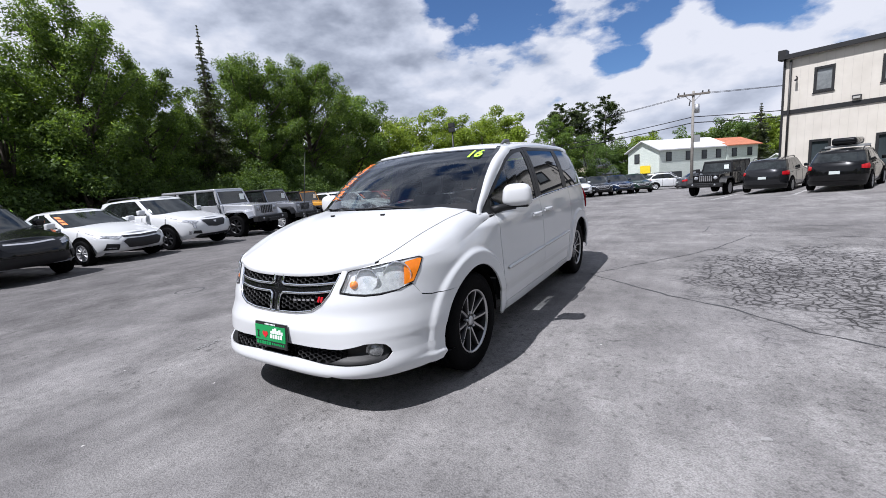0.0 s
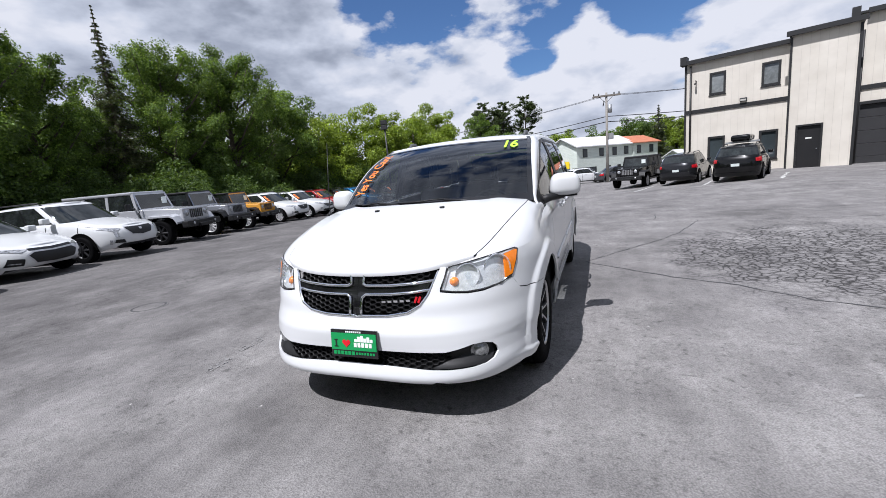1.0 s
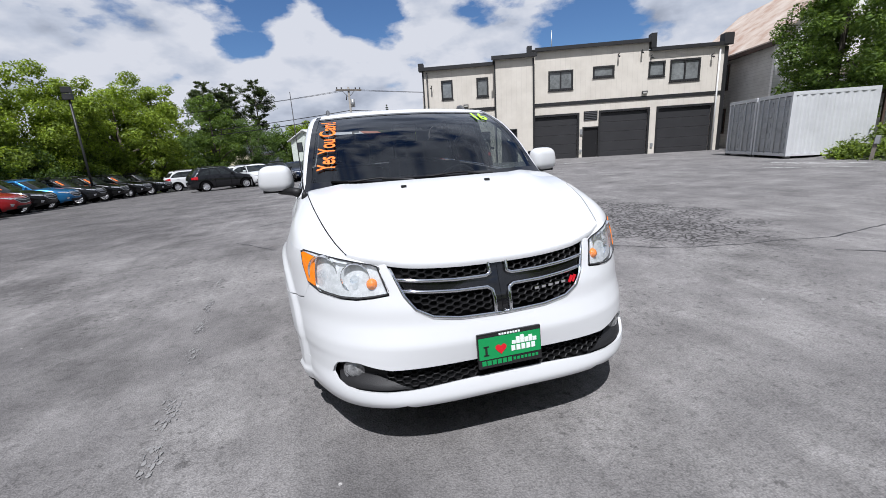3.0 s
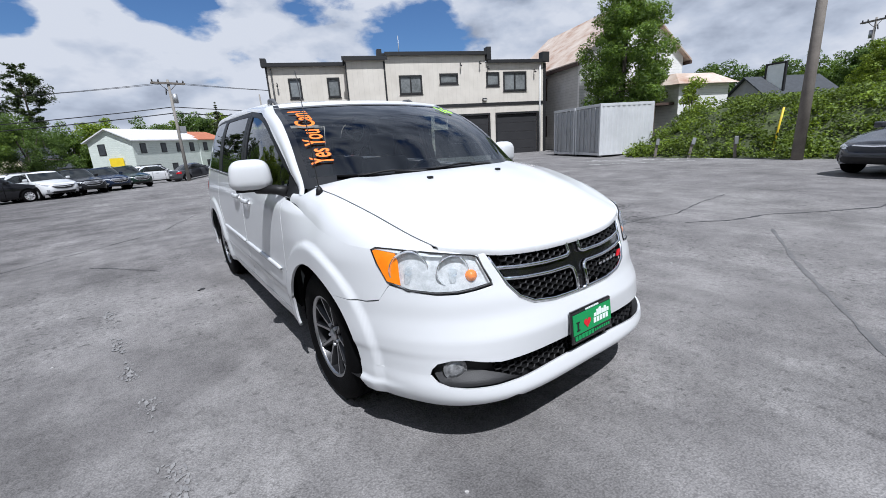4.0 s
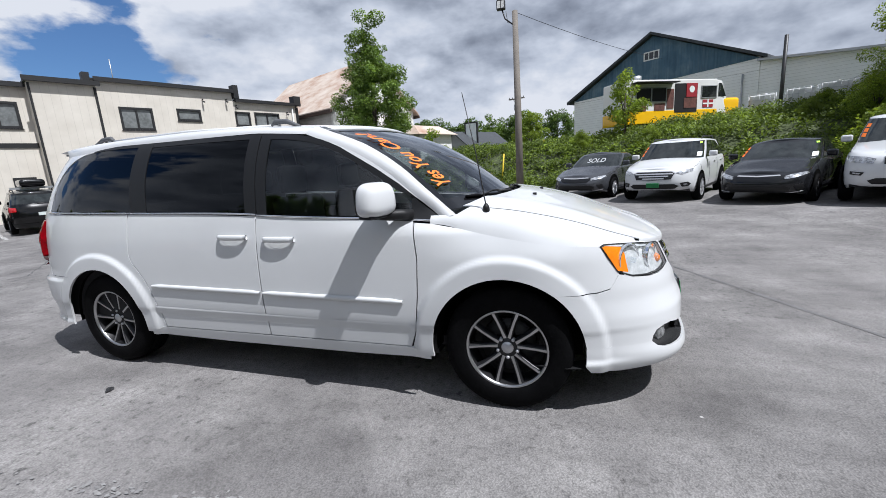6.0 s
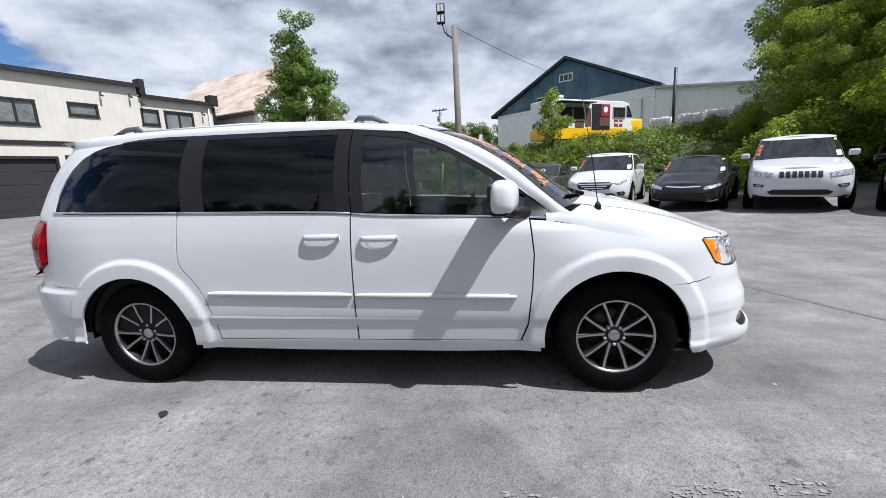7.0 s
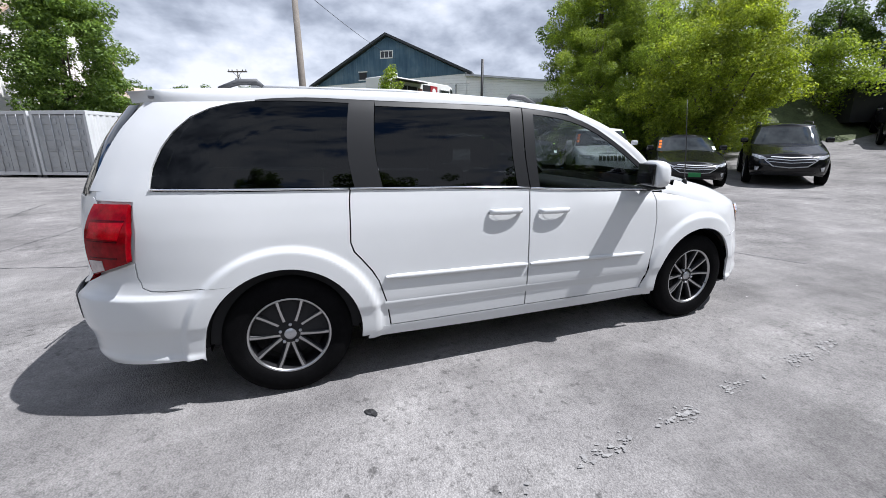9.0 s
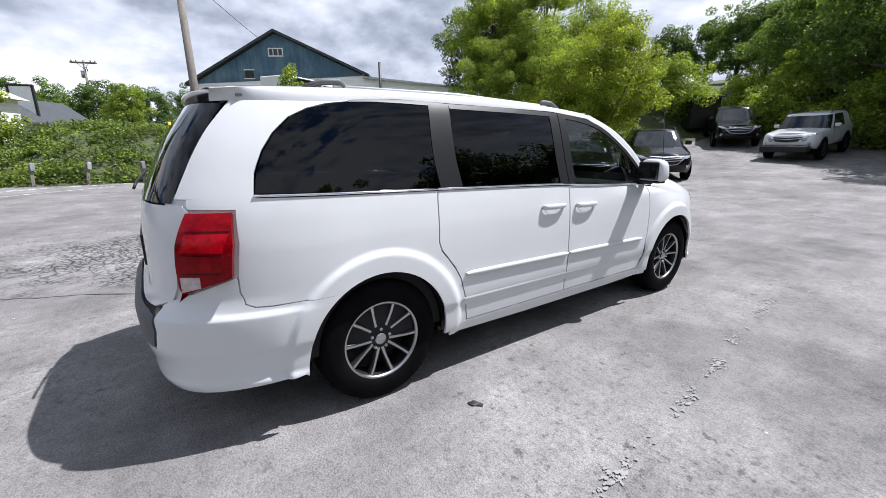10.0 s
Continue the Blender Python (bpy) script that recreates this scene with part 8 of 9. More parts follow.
skin("b_pillar", [(-.065, belt(-.065)), (-.065, 1.600), (-.065, 1.632), (.006, 1.637), (.006, belt(0))], van, PILLAR_BLACK, lip=.01, label="satin black pillar")
skin("slider_front_pillar", [(.014, belt(.014)), (.014, 1.637), (.100, 1.644), (.100, belt(.1))], van, PILLAR_BLACK, lip=.01, label="satin black pillar")
skin("c_pillar", [(.972, belt(.972)), (.970, 1.654), (1.112, 1.660), (1.130, belt(1.13))], van, PILLAR_BLACK, lip=.01, label="satin black pillar")
skin("window_frame", front_glass[1:10] + [(-1.03, 1.205), (-.94, 1.284), (-.81, 1.372), (-.69, 1.443), (-.57, 1.512), (-.45, 1.565), (-.35, 1.594), (-.25, 1.613), (-.16, 1.625), (-.065, 1.632)], van, PILLAR_BLACK, lip=.008, cu=.006)
skin("window_frame", [(.100, 1.612), (.5, 1.622), (.970, 1.626), (.970, 1.654), (.5, 1.652), (.100, 1.644)], van, PILLAR_BLACK, lip=.008)
skin("window_frame", quart_glass[1:5] + [(1.60, 1.644), (1.476, 1.655), (1.30, 1.660), (1.112, 1.660)], van, PILLAR_BLACK, lip=.008)
skin("sail_panel", [(-1.03, belt(-1.03)), (-1.02, 1.180), (-1.03, 1.205), (-1.10, 1.15), (-1.19, 1.085), (-1.235, belt(-1.235) + .004)], van, PILLAR_BLACK, lip=.008, label="black mirror sail panel")

# -- roof, roof sides, pillars in body colour
roof_c = smooth_table([(-.6, 1.655), (-.47, 1.675), (-.2, 1.708), (.2, 1.735), (.8, 1.752), (1.4, 1.748), (1.9, 1.728), (2.2, 1.700), (2.4, 1.672)])
roof_e = smooth_table([(-.40, .685), (-.2, .70), (.3, .705), (1.5, .70), (1.9, .675), (2.25, .63)])


def roof_pt(x, y):
    return Vector((x, y, roof_c(y) - .040 * (abs(x) / .7) ** 3))


edge = [(-.40 + 2.6 * i / 20) for i in range(21)]
poly = [(-roof_e(y), y) for y in edge] + [(roof_e(y), y) for y in edge[::-1]] + [(.5, -.445), (.25, -.465), (0, -.472), (-.25, -.465), (-.5, -.445)]
part("roof", patch("roof", poly, roof_pt, .06, .08, WHITE_PAINT, .0), van, "white roof panel")
for sd in (-1, 1):
    rows = []
    for i in range(46):
        y = -.36 + 2.56 * i / 45
        zt = smooth_table([(-.36, 1.606), (-.25, 1.617), (-.06, 1.636), (.1, 1.648), (1.0, 1.658), (1.3, 1.662), (1.5, 1.652), (1.7, 1.63), (2.2, 1.62)])(y)
        a = van_side(sd * q_y(y, zt), zt)
        b = roof_pt(sd * roof_e(y), y)
        c = Vector((a.x + (b.x - a.x) * .12, y, b.z - .004))
        rows.append((a, c, b))
    strip("roof_side", rows, van, WHITE_PAINT, "white roof side rail")
    inner = [tuple(Vector((p_.x - sd * .02, p_.y, p_.z - .02)) for p_ in r_) for r_ in rows[1:-4]]
    strip("roof_side_trim", inner, van, CABIN)
# windscreen pillars
ws_c = [(1.095, .872, -1.285), (1.14, .842, -1.225), (1.25, .822, -1.095), (1.37, .800, -.955), (1.516, .768, -.725), (1.60, .745, -.52), (1.645, .715, -.385)]
wx = smooth_table([(r[0], r[1]) for r in ws_c])
wy_ = smooth_table([(r[0], r[2]) for r in ws_c])


def ws_pt(u, v, off=0.0):
    """Windscreen: u across from -1 to 1, v up from 0 to 1."""
    z = 1.125 + (1.652 - 1.125) * v
    bulge = (.235 - .125 * v) * (1 - abs(u) ** 2.2)
    return Vector((u * wx(z), wy_(z) - bulge - off * .62, z + .022 * (1 - u * u) * (.3 + .7 * v) + off * .75))


for sd in (-1, 1):
    rows = []
    for i in range(19):
        z = 1.10 + (1.650 - 1.10) * i / 18
        a = Vector((sd * wx(z), wy_(z), z))
        yy = wy_(z) + .062
        zz = z - .030 - .010 * i / 18
        b = van_side(sd * q_y(yy, zz), zz)
        c = (a + b) / 2 + Vector((sd * .022, -.012, .022))
        rows.append((a, c, b))
    strip("a_pillar", rows, van, WHITE_PAINT, "white windscreen pillar")
    inner = [tuple(Vector((p_.x - sd * .022, p_.y + .022, p_.z - .016)) for p_ in r_) for r_ in rows]
    strip("pillar_trim", inner, van, CABIN)
    skin("door_top_rail", [(-.37, 1.600), (-.45, 1.567), (-.57, 1.514), (-.69, 1.445), (-.81, 1.374), (-.94, 1.286), (-1.04, 1.207), (-1.12, 1.150), (-1.24, 1.070), (-1.225, 1.100), (-1.165, 1.165), (-1.045, 1.262), (-.92, 1.362), (-.79, 1.445), (-.66, 1.52), (-.52, 1.580), (-.38, 1.622)], van, WHITE_PAINT, (sd,), 0, .006, .03, 0)
poly = [(-1 + 2 * i / 24, 0) for i in range(25)] + [(1 - 2 * i / 24, 1) for i in range(25)]
part("windscreen", patch("windscreen", poly, ws_pt, .05, .05, VAN_GLASS, 0), van, "tinted windscreen")
for u0, u1, v0, v1 in ((-1, -.955, 0, 1), (.955, 1, 0, 1), (-.955, .955, .925, .946), (-.955, .955, 0, .105)):
    part("windscreen_border", patch("windscreen_border", [(u0, v0), (u1, v0), (u1, v1), (u0, v1)], lambda u, v: ws_pt(u, v, .003), .08, .1, GLOSS_BLACK, 0), van)

part("roof_header", patch("roof_header", [(-1 + 2 * i / 24, .944) for i in range(25)] + [(1 - 2 * i / 24, 1) for i in range(25)], lambda u, v: ws_pt(u, v, .006), .05, .02, WHITE_PAINT, .006), van, "white roof header above the windscreen")

# -- bonnet, cowl and fender tops
hood_c = smooth_table([(-2.46, .835), (-2.40, .876), (-2.33, .908), (-2.22, .950), (-2.10, .996), (-1.9, 1.075), (-1.7, 1.133), (-1.55, 1.166), (-1.35, 1.195)])
hood_e = smooth_table([(-2.22, .645), (-2.1, .690), (-1.9, .745), (-1.6, .795), (-1.38, .815), (-1.3, .815)])


def hood_pt(x, y):
    crease = .010 * math.exp(-((abs(x) - (.52 + .10 * (y + 2.3))) / .07) ** 2)
    return Vector((x, y, hood_c(y) - .052 * (abs(x) / .8) ** 2.4 + crease))


def hood_front(x):
    return -2.405 + .105 * (abs(x) / .55) ** 2.6 if abs(x) < .55 else -2.30 + .09 * (abs(x) - .55) / .10


def hood_rear(x):
    return -1.505 + .20 * (abs(x) / .8) ** 2


fx = [-.645 + 1.29 * i / 34 for i in range(35)]
rx = [.805 - 1.61 * i / 26 for i in range(27)]
sy = [-2.20 + .87 * i / 12 for i in range(13)]
poly = [(x, hood_front(x)) for x in fx] + [(hood_e(y), y) for y in sy] + [(x, hood_rear(x)) for x in rx] + [(-hood_e(y), y) for y in sy[::-1]]
part("bonnet", patch("bonnet", poly, hood_pt, .05, .05, WHITE_PAINT, .005), van, "white bonnet with two soft creases")
rows = []
for x in fx:
    p_ = hood_pt(x, hood_front(x))
    rows.append((p_, p_ + Vector((0, -.006, -.008)), p_ + Vector((0, -.002, -.026))))
strip("bonnet_lip", rows, van, WHITE_PAINT, "rolled front edge of the bonnet", 4)
lamp_top = smooth_table([(.48, .868), (.526, .874), (.61, .892), (.69, .905), (.80, .920)])
for sd in (-1, 1):
    rows = []
    for i in range(12):
        x = .48 + .25 * i / 11
        a = hood_pt(sd * min(x, .64), hood_front(min(x, .64))) + Vector((sd * max(0, x - .64), .03, -.010))
        b = van_side(sd * q_x(x + .005, lamp_top(x)), lamp_top(x), -.003)
        rows.append((a, (a + b) / 2 + Vector((0, 0, .002)), b))
    strip("lamp_shelf", rows, van, WHITE_PAINT, "white strip between bonnet and headlight", 4)
for sd in (-1, 1):
    rows = []
    for i in range(38):
        y = -2.25 + 1.11 * i / 37
        zs = fz(max(y, -2.01))
        if y < -2.01:
            zs = .922 - (-2.01 - y) * .16
        a = van_side(sd * q_y(y, zs), zs)
        h = hood_pt(sd * (hood_e(y) + .005), y)
        h.z -= .002
        if y > -1.36:
            k = sstep((y + 1.36) / .09)
            h = h.lerp(Vector((sd * (.875 + .05 * max(0, y + 1.27)), y, 1.100)), k)
        if y < -2.205:
            h = a + Vector((-sd * .05, .03, .012))
        c = Vector((a.x + (h.x - a.x) * .22, y, a.z + (h.z - a.z) * .78))
        rows.append((a, c, h))
    strip("fender_top", rows, van, WHITE_PAINT, "white fender shoulder")
poly = [(x, hood_rear(x) + .006) for x in rx[::-1]] + [(.80 - 1.6 * i / 20, wy_(1.125) - .235 * (1 - abs((.80 - 1.6 * i / 20) / .85) ** 2.2) + .05) for i in range(21)]
part("cowl", patch("cowl", poly, lambda x, y: Vector((x, y, 1.148 - .045 * (abs(x) / .8) ** 2.4)), .08, .05, BLACK_PLASTIC, 0), van, "black cowl under the wipers")

# -- front bumper in two pieces above and below the intake
arch_f = arc(-WB2, .415, 52, -8, 14)
up_arch = [p for p in arch_f if p[1] > .40]
lo_arch = [p for p in arch_f if p[1] <= .40]
top_edge = [(0, .628), (.10, .629), (.20, .634), (.30, .649), (.365, .672), (.41, .72), (.445, .775), (.480, .86), (.490, .884), (.519, .880), (.508, .83), (.489, .775), (.489, .753), (.56, .741), (.63, .732), (.70, .732), (.77, .744), ("y", -2.106, .770), ("y", -2.064, .698), ("y", -2.0, .683)]
in_top = [(.768, .395), (.760, .424), (.742, .450), (.70, .465), (.65, .466), (.59, .452), (.52, .440), (.45, .442), (.25, .446), (0, .447)]
in_low = [(0, .366), (.25, .362), (.42, .352), (.55, .346), (.67, .346), (.72, .352), (.752, .367), (.768, .395)]
across("front_bumper", top_edge + [("y", y, z) for y, z in up_arch] + [("y", -1.955, .395)] + in_top, van, WHITE_PAINT, cu=.0025, cv=.0125, label="white front bumper cover")
across("bumper_lip", in_low + [("y", -1.955, .395)] + [("y", y, z) for y, z in lo_arch] + [("y", -1.975, .262), ("y", -2.12, .252), (.72, .258), (.52, .272), (.47, .283), (.44, .270), (.2, .272), (0, .274)], van, WHITE_PAINT, cu=.004, cv=.01, label="white lower bumper lip")
across("lower_intake", [(0, .325), (.42, .316), (.67, .33), (.785, .385), (.772, .428), (.70, .474), (.52, .45), (0, .456)], van, BLACK_PLASTIC, off=-.045, lip=0, label="black lower intake")


def lattice(name, z0, z1, x_max, off, parent, inside_fn, pitch=.046, h=.026, wall=.80):
    """A black honeycomb of staggered, elongated cells on the nose skin."""
    V, Fc = [], []
    for r in range(int((z1 - z0) / (h / 2)) + 1):
        cz = z0 + r * h / 2
        n = int(x_max / (1.5 * pitch)) + 1
        for c in range(-n, n + 1):
            cx = (c + (.5 if r % 2 else 0)) * 1.5 * pitch
            if not inside_fn(cx, cz):
                continue
            o = len(V)
            for dx, dz in ((-.5, 0), (-.25, .5), (.25, .5), (.5, 0), (.25, -.5), (-.25, -.5)):
                for s, deep in ((1.0, .004), (wall, .001), (wall * .92, -.02)):
                    x, z = cx + dx * pitch * s, cz + dz * h * s
                    V.append(van_side(q_x(x, z) if abs(x) > 1e-6 else 1e-6, z, off + deep))
            for k in range(6):
                a, b = o + 3 * k, o + 3 * ((k + 1) % 6)
                Fc += [(a, b, b + 1, a + 1), (a + 1, b + 1, b + 2, a + 2)]
    return part(name, mesh_of(name, V, Fc, GRILLE_BLACK, smooth=False), parent)


lattice("intake_mesh", .355, .45, .56, -.028, van, lambda x, z: abs(x) < .56 and .362 < z < .44, .044, .026)

# added plate: stops sun from the intake leaking onto the ground behind the lip
rows = []
for i in range(49):
    q = -.235 + .47 * i / 48
    a = van_side(q if abs(q) > 1e-6 else 1e-6, .282, -.012)
    rows.append((a, (a.x * .93, (a.y - 2.0) / 2, .282), (a.x * .85, -1.98, .282)))
strip("light_stop_plate", rows, van, BLACK_PLASTIC, "added black plate blocking light behind the bumper lip")

# fog lamps in dark bezels
FOG_GLASS = M("fog_lamp_glass", (0.22, 0.225, 0.23), 0.12, 0.3, var=0.7, scale=35, fine=90, coat=1.0)
for sd in (-1, 1):
    bez = [(.50, .436), (.59, .446), (.66, .463), (.70, .460), (.732, .446), (.752, .422), (.760, .395), (.746, .367), (.72, .351), (.67, .350), (.55, .350), (.44, .355), (.52, .380), (.60, .40), (.57, .425)]
    pl = [(sd * q_x(x, z), z) for x, z in bez]
    part("fog_bezel", patch("fog_bezel", pl, lambda u, v: van_side(u, v, -.012 - .03 * sstep((v - .36) / .05)), .01, .012, BLACK_PLASTIC, .01), van, "black fog lamp bezel")
    vs, fs = lathe_data([(.001, .018), (.02, .016), (.042, .008), (.05, .0), (.058, .004), (.062, -.004), (.062, -.05)], 26)
    fgo = part("fog_lamp", mesh_of("fog_lamp", [(a_, b_ * .84, c_ * .84) for a_, b_, c_ in vs], fs, FOG_GLASS), van, "round clear fog lamp")
    c = van_side(sd * q_x(.69, .412), .412, -.030)
    fgo.matrix_basis = Matrix.Translation(c) @ Euler((0, 0, radians(-90 + sd * 26))).to_matrix().to_4x4()

# -- grille
gr = [(0, .880), (.20, .882), (.36, .884), (.484, .886), (.474, .84), (.45, .79), (.415, .725), (.37, .678), (.305, .648), (.20, .630), (0, .622)]
across("grille", gr, van, GRILLE_BLACK, off=-.045, lip=0, cu=.012, cv=.03, label="black honeycomb grille")


def in_grille(x, z):
    ax = abs(x)
    lim = lerp_table([(.64, .27), (.66, .33), (.70, .385), (.75, .425), (.80, .445), (.86, .455)], z)
    return ax < lim - .012 and ax > .056 and .655 < z < .872 and not .752 < z < .796


for qx in (-1, 1):
    for qz in (-1, 1):
        lattice("grille_mesh", .640, .880, .50, -.014, van, lambda x, z: in_grille(x, z) and x * qx > 0 and (z - .774) * qz > 0)


def on_nose(x, z, off):
    return van_side(q_x(x, z) if abs(x) > 1e-6 else 1e-6, z, off)


def nose_bar(name, pts, r, mat, parent, label=""):
    fine = []
    for (a, b) in zip(pts, pts[1:]):
        n = max(2, int(math.dist(a[:2], b[:2]) / .03))
        for i in range(n):
            t = i / n
            fine.append(on_nose(a[0] + (b[0] - a[0]) * t, a[1] + (b[1] - a[1]) * t, a[2] + (b[2] - a[2]) * t))
    fine.append(on_nose(*pts[-1]))
    return tube(name, fine, r, mat, parent, label, seg=10)


for sd in (-1, 1):
    e = .002
    nose_bar("chrome_bar", [(sd * .044, .872, e), (sd * .042, .83, e), (sd * .040, .807, e), (sd * .062, .797, e), (sd * .20, .798, e), (sd * .35, .806, e - .004), (sd * .452, .815, e - .01)], .0092, CHROME, van, "chrome grille bar")
    nose_bar("chrome_bar", [(sd * .036, .640, e), (sd * .036, .70, e), (sd * .040, .735, e), (sd * .062, .750, e), (sd * .20, .752, e), (sd * .35, .760, e - .004), (sd * .436, .768, e - .01)], .0092, CHROME, van, "chrome grille bar")
    nose_bar("chrome_surround", [(sd * .478, .862, -.012), (sd * .452, .80, -.008), (sd * .428, .745, -.004), (sd * .388, .692, -.002), (sd * .318, .656, -.001), (sd * .20, .639, 0), (0, .634, 0)], .0085, CHROME, van, "chrome lower grille surround")
    part("grille_cross", patch("grille_cross", [(sd * q_x(x, z), z) for x, z in ((.001, .878), (.038, .874), (.037, .83), (.036, .80), (.065, .790), (.20, .791), (.44, .806), (.425, .775), (.20, .758), (.065, .756), (.034, .742), (.030, .70), (.030, .632), (.001, .630))], lambda u, v: van_side(u, v, -.008), .01, .02, GLOSS_BLACK, .02), van, "gloss black cross in the grille")
# maker's mark as plain bars and a red slash pair
for i in range(5):
    p = on_nose(.175 + .036 * i, .714 + .0015 * i, -.004)
    bb = box("badge_bar", -.012, .012, -.004, .004, -.008, .008, CHROME, van, "", .003)
    bb.matrix_basis = Matrix.Translation(p) @ Euler((0, 0, radians(8))).to_matrix().to_4x4()
RED_BADGE = M("red_badge", (0.6, 0.01, 0.02), 0.3)
for i in range(2):
    p = on_nose(.362 + .02 * i, .722, -.002)
    bb = box("badge_slash", -.006, .006, -.004, .004, -.018, .018, RED_BADGE, van, "red slash badge", .002)
    bb.matrix_basis = Matrix.Translation(p) @ Euler((0, radians(24), radians(10))).to_matrix().to_4x4()

# -- headlights
lamp = [("x", .526, .874), ("x", .55, .883), ("x", .61, .892), ("x", .69, .905), ("x", .77, .917), (-2.03, .925), (-2.014, .918), (-2.05, .86), (-2.100, .785), ("x", .78, .752), ("x", .70, .741), ("x", .63, .741), ("x", .57, .748), ("x", .494, .760), ("x", .498, .78)]
amb = [(-2.035, .918), (-2.022, .912), (-2.055, .86), (-2.098, .79), (-2.15, .775), (-2.14, .82), (-2.13, .87), (-2.11, .905)]
for sd in (-1, 1):
    hl = skin("headlight", lamp, van, LAMP_BACK, (sd,), -.018, .01, .02, 0, "clear headlight with twin round reflectors")[0]
    outline = [van_side(sd * (q_x(p_[1], p_[2]) if p_[0] == "x" else q_y(*p_)), p_[-1], .002) for p_ in lamp + lamp[:1]]
    tube("lamp_rim", outline, .0034, BLACK_PLASTIC, hl, seg=6)
    skin("amber_reflector", amb, hl, AMBER, (sd,), .0045, .006, .015, .004, "amber side reflector")
    for (x, z, r) in ((.770, .832, .080), (.630, .822, .066)):
        vs, fs = lathe_data([(.001, -.03), (.018, -.028), (r * .45, -.018), (r * .50, -.021), (r * .72, -.004), (r * .76, -.008), (r * .94, .018), (r, .024), (r * 1.05, .022), (r * 1.07, -.02)], 36)
        o = part("reflector_bowl", mesh_of("reflector_bowl", vs, fs, BOWL, smooth=False), hl)
        c = van_side(sd * q_x(x, z), z, -.032)
        o.matrix_basis = Matrix.Translation(c) @ Euler((0, 0, radians(-90 + sd * (38 if x > .7 else 24)))).to_matrix().to_4x4()
        vs, fs = lathe_data([(.001, .055), (.012, .052), (.016, .03), (.016, .0)], 14)
        b2 = part("bulb", mesh_of("bulb", vs, fs, CLEAR_LENS), hl)
        b2.matrix_basis = o.matrix_basis
    vs, fs = lathe_data([(.001, .020), (.014, .017), (.024, .006), (.027, -.004), (.027, -.02)], 20)
    o = part("turn_bulb", mesh_of("turn_bulb", vs, fs, AMBER), hl, "amber turn bulb")
    o.matrix_basis = Matrix.Translation(van_side(sd * q_x(.562, .795), .795, -.020)) @ Euler((0, 0, radians(-90 + sd * 18))).to_matrix().to_4x4()
    skin("lens_cover", lamp, hl, HAZY_LENS, (sd,), .002, .01, .02, .004)

# -- tail: lamps, bumper, tailgate, rear window, spoiler
TAIL_DARK = M("dark_red_lens", (0.06, 0.0003, 0.003), 0.15, var=0.3, scale=20, coat=0.1, spec=0.15)
REVERSE_LENS = M("clear_reverse_lens", (0.42, 0.36, 0.36), 0.12, var=0.3, scale=30, coat=0.4)
TAIL_BRIGHT = M("bright_red_lens", (0.36, 0.0015, 0.007), 0.14, var=0.4, scale=30, fine=90, coat=0.08, spec=0.15)


def tail_bulge(z):
    return .006 + .030 * max(0.0, math.sin(math.pi * (z - .752) / .386)) ** .8


for sd in (-1, 1):
    tail = [(2.200, 1.135), (2.206, 1.0), (2.228, .852), ("r", .83, .812), ("r", .765, .775), ("r", .772, .762), ("r", .762, .80), ("r", .762, 1.0), ("r", .762, 1.135)]
    tq_ = [(sd * (q_x(p_[1], p_[2], True) if p_[0] == "r" else q_y(*p_)), p_[-1]) for p_ in tail]
    tl = part("tail_light", patch("tail_light", tq_, lambda u, v: van_side(u, v, tail_bulge(v)), .006, .016, RED_LENS, .035), van, "red tail light with a clear lower lens")
    for z0, z1, mt in ((.782, .862, REVERSE_LENS), (.872, .880, TAIL_DARK), (.955, .962, TAIL_DARK), (.968, 1.05, TAIL_BRIGHT), (1.056, 1.062, TAIL_DARK)):
        e0, e1 = (.770, .826) if z0 < .8 else (.778, .866)
        rows_ = [(sd * q_x(x_, z_, True), z_) for x_, z_ in ((e0, z0 + .006), (e1, z0 + (.03 if z0 < .8 else 0)), (e1, z1), (e0 + .004, z1))]
        part("reverse_lens" if mt is REVERSE_LENS else "lens_band", patch("lens_band", rows_, lambda u, v: van_side(u, v, tail_bulge(v) + .003), .006, .012, mt, .005), tl)
    skin("d_pillar", [(2.112, 1.192), (2.094, 1.302), (2.048, 1.398), (1.988, 1.478), (1.907, 1.550), (1.815, 1.594), (1.715, 1.621), (1.60, 1.636), (1.60, 1.655), (1.72, 1.648), (1.9, 1.636), ("r", .625, 1.628), ("r", .655, 1.50), ("r", .683, 1.35), ("r", .705, 1.192)], van, WHITE_PAINT, (sd,), 0, .008, .03, .012, "white rear pillar")
for sd in (-1, 1):
    skin("rear_body_shell", [(2.115, 1.188), (2.115, 1.20), ("r", .70, 1.22), ("r", .66, 1.19), ("r", .66, .70), ("r", .74, .64), (2.0, .64), (1.95, .70), (2.15, .80), (2.15, 1.18)], van, WHITE_PAINT, (sd,), -.012, .008, .03, 0)
across("rear_bumper", [(0, .505), (.65, .505), (.685, .60), (.68, .675), (.675, .695), (.69, .732), (.76, .758), (.83, .80), ("y", 2.222, .846), ("y", 2.221, .775), ("y", 2.206, .718), ("y", 2.167, .698), ("y", 2.10, .694)] + [("y", y, z) for y, z in arc(WB2 + .006, .412, 123, 188, 12)] + [("y", 1.97, .318), ("y", 2.2, .300), (.80, .290), (.5, .272), (0, .270)], van, WHITE_PAINT, True, cu=.002, cv=.0125, label="white rear bumper cover")
across("bumper_step_pad", [(0, .512), (.64, .512), (.675, .60), (.67, .672), (.6, .685), (0, .690)], van, GREY_PLASTIC, True, .004, cv=.025, label="dark grey textured bumper step")
